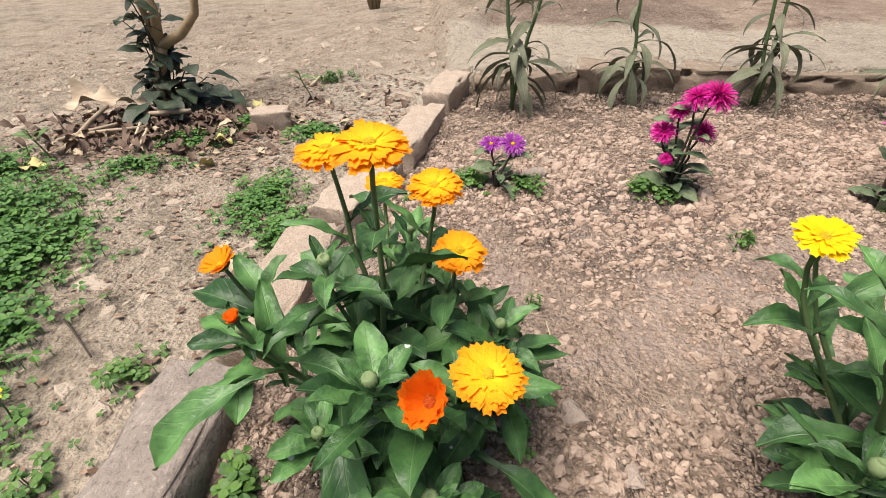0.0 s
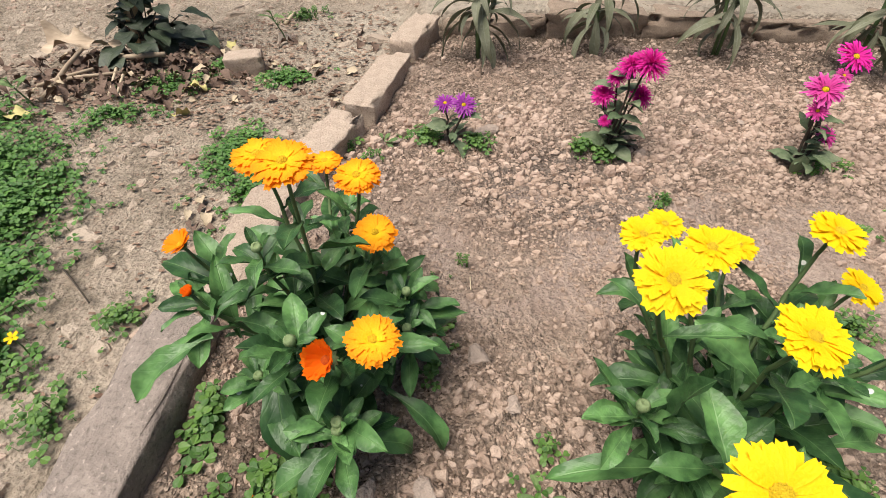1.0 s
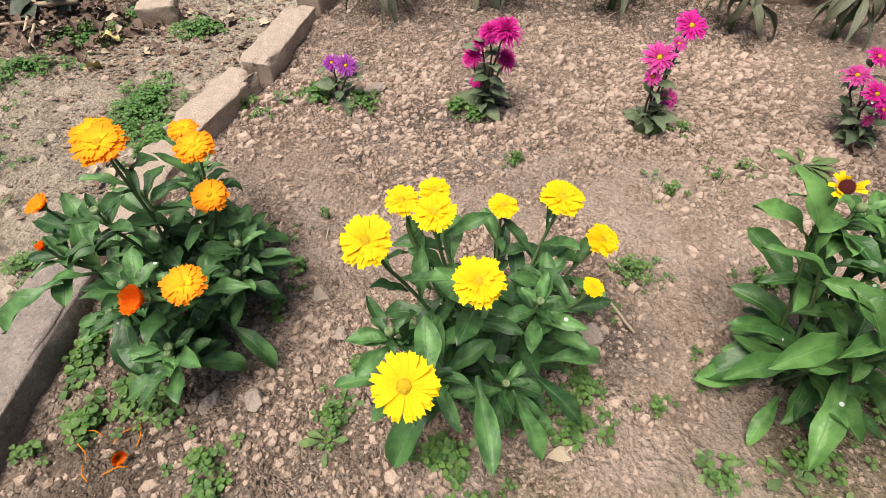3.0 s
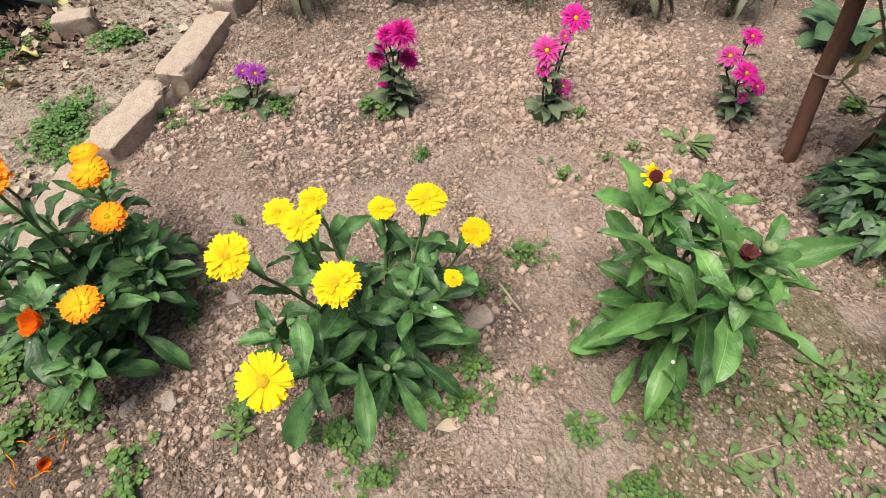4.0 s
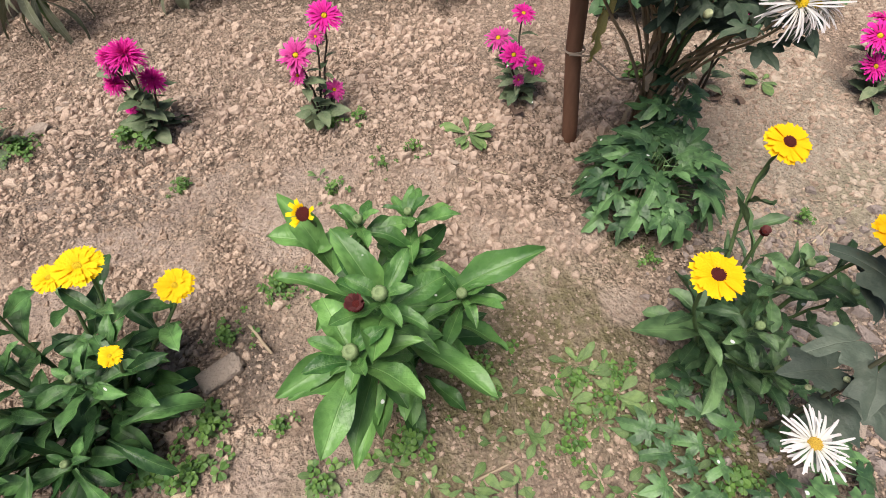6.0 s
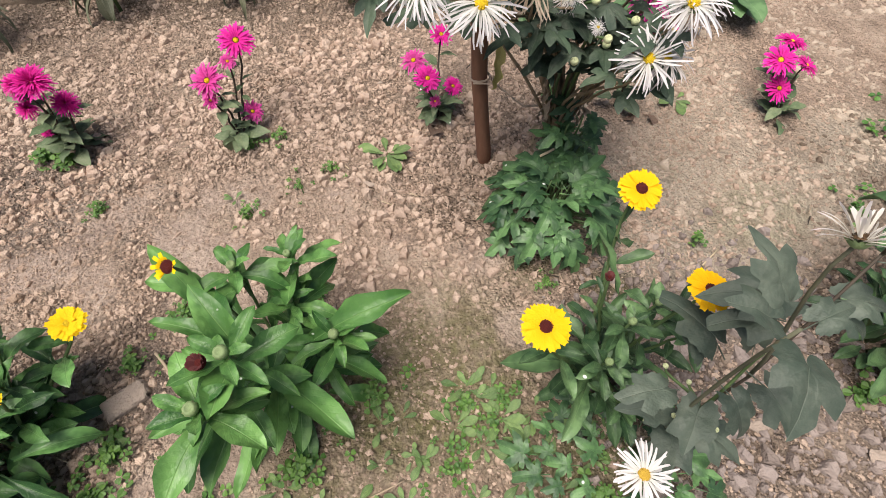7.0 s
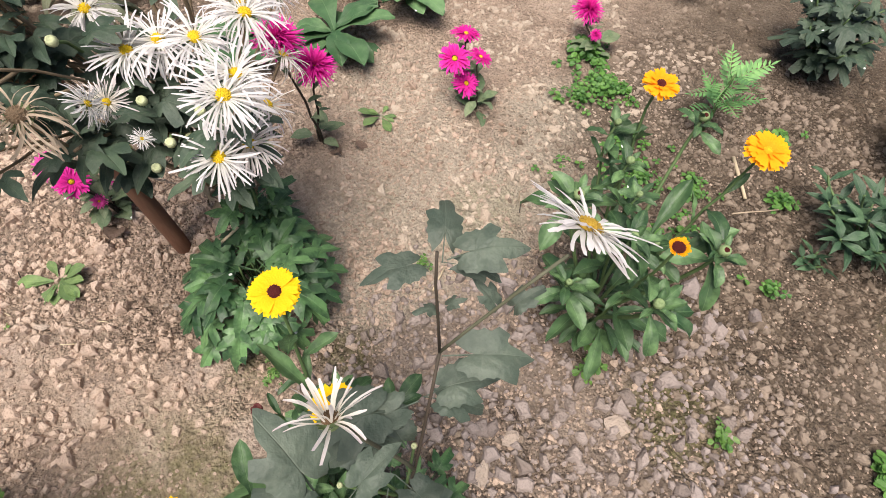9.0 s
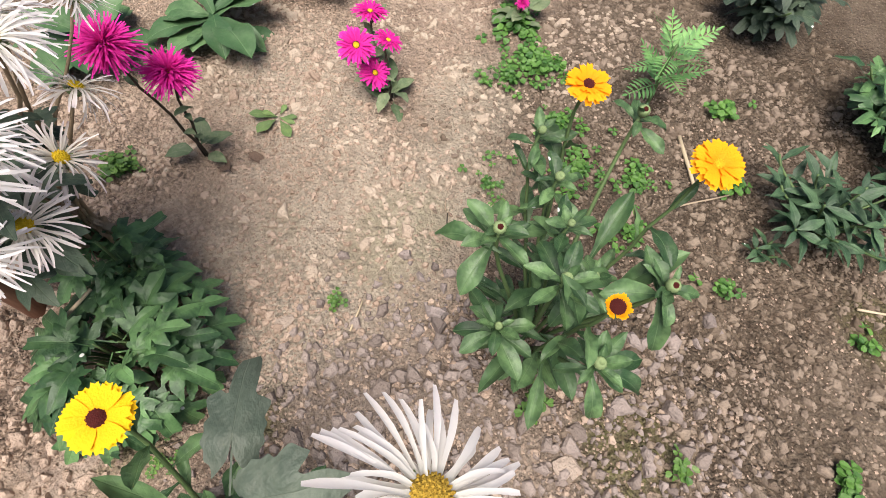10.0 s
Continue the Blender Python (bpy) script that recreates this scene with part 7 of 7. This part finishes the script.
    clover_patch(x, y, rx, ry, n, 300 + i, DARK_CLOVER if x > 1.4 else CLOVER, s * (1.2 if x > 1.4 else 1.0))


def weed(x, y, size_, count, seed, label="small flat rosette of green weed leaves on soil"):
    r = random.Random(seed)
    root = g3(x, y)
    ob = thing("weed_seedling", root, label, "weed", "weed seedlings on the bed")
    for k in range(count):
        a = k * 2.399 + r.uniform(-0.9, 0.9)
        leaf(ob, WEED_LEAVES, root + UP * 0.003 + way(a, 0) * r.uniform(0, 0.008), way(a, r.uniform(0.05, 0.7)), size_ * r.uniform(0.35, 0.8), r.uniform(0.9, 1.2), r.uniform(-0.3, 0.3), r)
    return ob


for i, (x, y, s, n) in enumerate(((0.846, 0.519, 0.066, 13), (0.812, 0.113, 0.036, 7), (0.845, 0.135, 0.034, 6), (0.862, 0.105, 0.036, 7), (0.875, 0.070, 0.030, 6), (0.835, 0.085, 0.030, 6), (0.90, 0.10, 0.028, 6), (0.915, 0.075, 0.028, 5), (0.811, 0.040, 0.030, 7), (0.690, 0.073, 0.030, 6), (0.655, 0.083, 0.026, 6), (0.557, 0.126, 0.030, 7), (0.623, 0.115, 0.030, 7), (0.737, 0.140, 0.026, 5),
                                   (0.203, 0.165, 0.030, 7), (0.215, 0.20, 0.026, 6), (0.295, 0.150, 0.028, 7), (0.325, 0.145, 0.026, 6), (0.445, 0.215, 0.034, 6), (0.46, 0.165, 0.024, 6), (1.338, 0.490, 0.050, 7), (0.895, 0.017, 0.030, 6), (0.70, 0.055, 0.028, 6), (0.065, 0.715, 0.028, 6), (1.325, -0.155, 0.02, 5), (0.56, 0.36, 0.018, 5), (0.62, 0.505, 0.02, 5), (0.94, 0.035, 0.03, 6), (0.86, 0.04, 0.028, 6))):
    weed(x, y, s, n, 400 + i)

spots = random.Random(470)
for i in range(34):
    x, y = spots.uniform(0.72, 1.0), spots.uniform(-0.04, 0.165)
    weed(x, y, spots.uniform(0.018, 0.032), spots.randrange(4, 7), 471 + i)
for i in range(10):
    clover_patch(spots.uniform(0.70, 0.96), spots.uniform(-0.05, 0.15), 0.03, 0.025, 16, 520 + i, CLOVER, 0.006, 0.012)

# tiny yellow flowers in the clover
for i, (x, y) in enumerate(((-0.385, 0.462), (-0.30, 0.375), (-0.56, 0.70))):
    root = g3(x, y)
    ob = thing("clover_flower", root, "tiny yellow flower standing in the clover", "wildflower", "yellow flowers in the clover")
    stem(ob, [root, root + V((0.003, 0, 0.02)), root + V((0.002, 0, 0.036))], 0.0009, 0.0007, STEM, sides=5)
    head = part("bloom", CUP, ob, facing(root + V((0.002, 0, 0.037)), (0, -0.3, 1), 0.0075, i))
    for k in range(5):
        part("petal", mesh_of("petal", *ray(0.1, 1.0, 0.55, 0.3, 0.3, 1, k * 1.257), YELLOW), head)

# upright seedlings by the litter
for i, (x, y) in enumerate(((-0.625, 0.945), (-0.20, 1.23))):
    rr = random.Random(450 + i)
    root = g3(x, y)
    ob = thing("seedling", root, "young upright green seedling on the path", "seedling")
    pts = arc(root, root + V((-0.02, 0, 0.06)), 0.4, 6)
    shoot(ob, pts, WEED_LEAVES, rr, 0.6, 8, 0.035, 0.0018, 0.0012, STEM, (0.2, 0.8))

# ---- marigold, broad-leaved plant, far right plants ----


def pinnate(seed):
    """A feathered leaf of unit length."""
    pieces = [blade(lambda t: 0.012, 6, 0.5, 0, 0, 0, 2, seed)]
    for k in range(7):
        t = 0.18 + 0.78 * k / 6
        y_, z_ = t * (1 - 0.04 * t), -0.25 * t * t
        for sgn in (-1, 1):
            L = 0.34 * math.sin(math.pi * (0.25 + 0.62 * t))
            m = Matrix.Translation((0, y_, z_)) @ Matrix.Rotation(-sgn * 0.95, 4, "Z") @ Matrix.Scale(L, 4)
            pieces.append(moved(blade(lance(0.36, 0.45), 4, 0.3, 0.2, 0, 0, 2, seed + k), m))
    m = Matrix.Translation((0, 0.96, -0.25)) @ Matrix.Scale(0.24, 4)
    pieces.append(moved(blade(lance(0.30, 0.45), 4, 0.3, 0.2, 0, 0, 2, seed), m))
    return joined(*pieces)


FEATHERS = meshes("feather_leaf", MARIGOLD_LEAF, 3, pinnate)
r = random.Random(91)
root = g3(1.732, 0.122)
tag = thing("marigold", root, "young marigold with bright green feathered leaves", "plant")
pts = arc(root, root + V((0.012, 0.012, 0.10)), 0.4, 8)
shoot(tag, pts, FEATHERS, r, 0.30, 13, 0.072, 0.003, 0.002, STEM, (0.0, 0.95))
root = g3(1.385, 0.672)
broad = thing("broad_leaved_plant", root, "low rosette of broad rounded green leaves", "plant", "broad-leaved plants")
for k in range(16):
    a = k * 2.399
    leaf(broad, BROAD_LEAVES, root + UP * r.uniform(0.005, 0.04), way(a, r.uniform(0.05, 0.7)), r.uniform(0.075, 0.115), 1.0, r.uniform(-0.3, 0.3), r)
for i, (x, y) in enumerate(((1.24, 0.75), (1.56, 0.68), (1.50, 0.80))):
    root = g3(x, y)
    ob = thing("broad_leaved_plant", root, "low rosette of broad rounded green leaves", "plant", "broad-leaved plants")
    for k in range(14):
        leaf(ob, BROAD_LEAVES, root + UP * r.uniform(0.005, 0.04), way(k * 2.399 + i, r.uniform(0.05, 0.8)), r.uniform(0.07, 0.11), 1.0, r.uniform(-0.3, 0.3), r)


def bushy(x, y, rx, ry, h, shoots, pool, leaf_len, seed, label, name="leafy_plant", per=9, material=STEM):
    r = random.Random(seed)
    root = g3(x, y)
    ob = thing(name, root, label, "plant")
    for k in range(shoots):
        a, d = k * 2.399, math.sqrt((k + 0.5) / shoots)
        top = root + V((math.cos(a) * d * rx, math.sin(a) * d * ry, h * (1 - 0.45 * d) * r.uniform(0.75, 1.1)))
        pts = arc(root + V((math.cos(a), math.sin(a), 0)) * 0.012 * d, top, 0.45, 7, way(a, 1.0))
        shoot(ob, pts, pool, r, 0.25, per, leaf_len, 0.0025, 0.0014, material, (0.0, 0.75))
    return ob


BUSH_LEAF = leaf_material("bush_leaf", (0.018, 0.048, 0.024), (0.085, 0.155, 0.075), (0.12, 0.19, 0.10), 0.05, 0.42)
SLIM = meshes("slim_leaf", BUSH_LEAF, 4, lambda i: blade(lance(0.30, 0.45), 7, 0.3 + 0.2 * (i % 3), 0.25, 0.01, 0.1, 2, i))
bushy(1.690, -0.150, 0.09, 0.10, 0.10, 12, SLIM, 0.048, 501, "leafy bush of slim dark green leaves on damp soil", per=11)
bushy(1.84, -0.24, 0.10, 0.08, 0.11, 10, SLIM, 0.050, 502, "leafy bush of slim dark green leaves on damp soil", per=11)
bushy(1.96, -0.17, 0.11, 0.11, 0.13, 11, CUT_LEAVES, 0.060, 503, "dark green bush of cut leaves on damp soil")
bushy(2.04, 0.085, 0.10, 0.09, 0.16, 14, DIM_LEAVES, 0.060, 504, "dark chrysanthemum bush with cut leaves")
bushy(2.05, 0.42, 0.12, 0.10, 0.14, 10, DIM_LEAVES, 0.060, 505, "dark chrysanthemum bush with cut leaves")
bushy(1.615, -0.115, 0.02, 0.02, 0.03, 3, SLIM, 0.030, 506, "tiny green seedling on damp soil", "seedling", 5)

# dry grass tufts on the far earth
verts, faces = [], []
for k in range(2600):
    x, y = r.uniform(-1.6, 0.4), r.uniform(1.15, 2.5)
    if float(field(x, y, 0.16, 6)) < 0.52 or (x > -0.1 and y < 1.6):
        continue
    z, a, L = gz(x, y), r.uniform(0, 6.3), r.uniform(0.008, 0.03)
    m = len(verts)
    verts += [(x, y, z), (x + 0.0016, y, z), (x + math.cos(a) * L, y + math.sin(a) * L, z + L * 0.3)]
    faces.append((m, m + 1, m + 2))
tagged(new("dry_grass", mesh_of("dry_grass", verts, faces, DRY_GRASS, False)), "sparse dry grass wisps on the trodden earth", "dry grass", "", "stuff")
root = g3(-0.14, 2.25)
ob = thing("twiggy_stump", root, "small tuft of cut brown stems", "plant stump")
for k in range(9):
    a = k * 0.7
    stem(ob, [root + way(a, 0) * 0.015, root + way(a, 0) * 0.03 + UP * 0.06, root + way(a, 0) * 0.05 + UP * 0.13], 0.006, 0.003, BROWN_STEM)
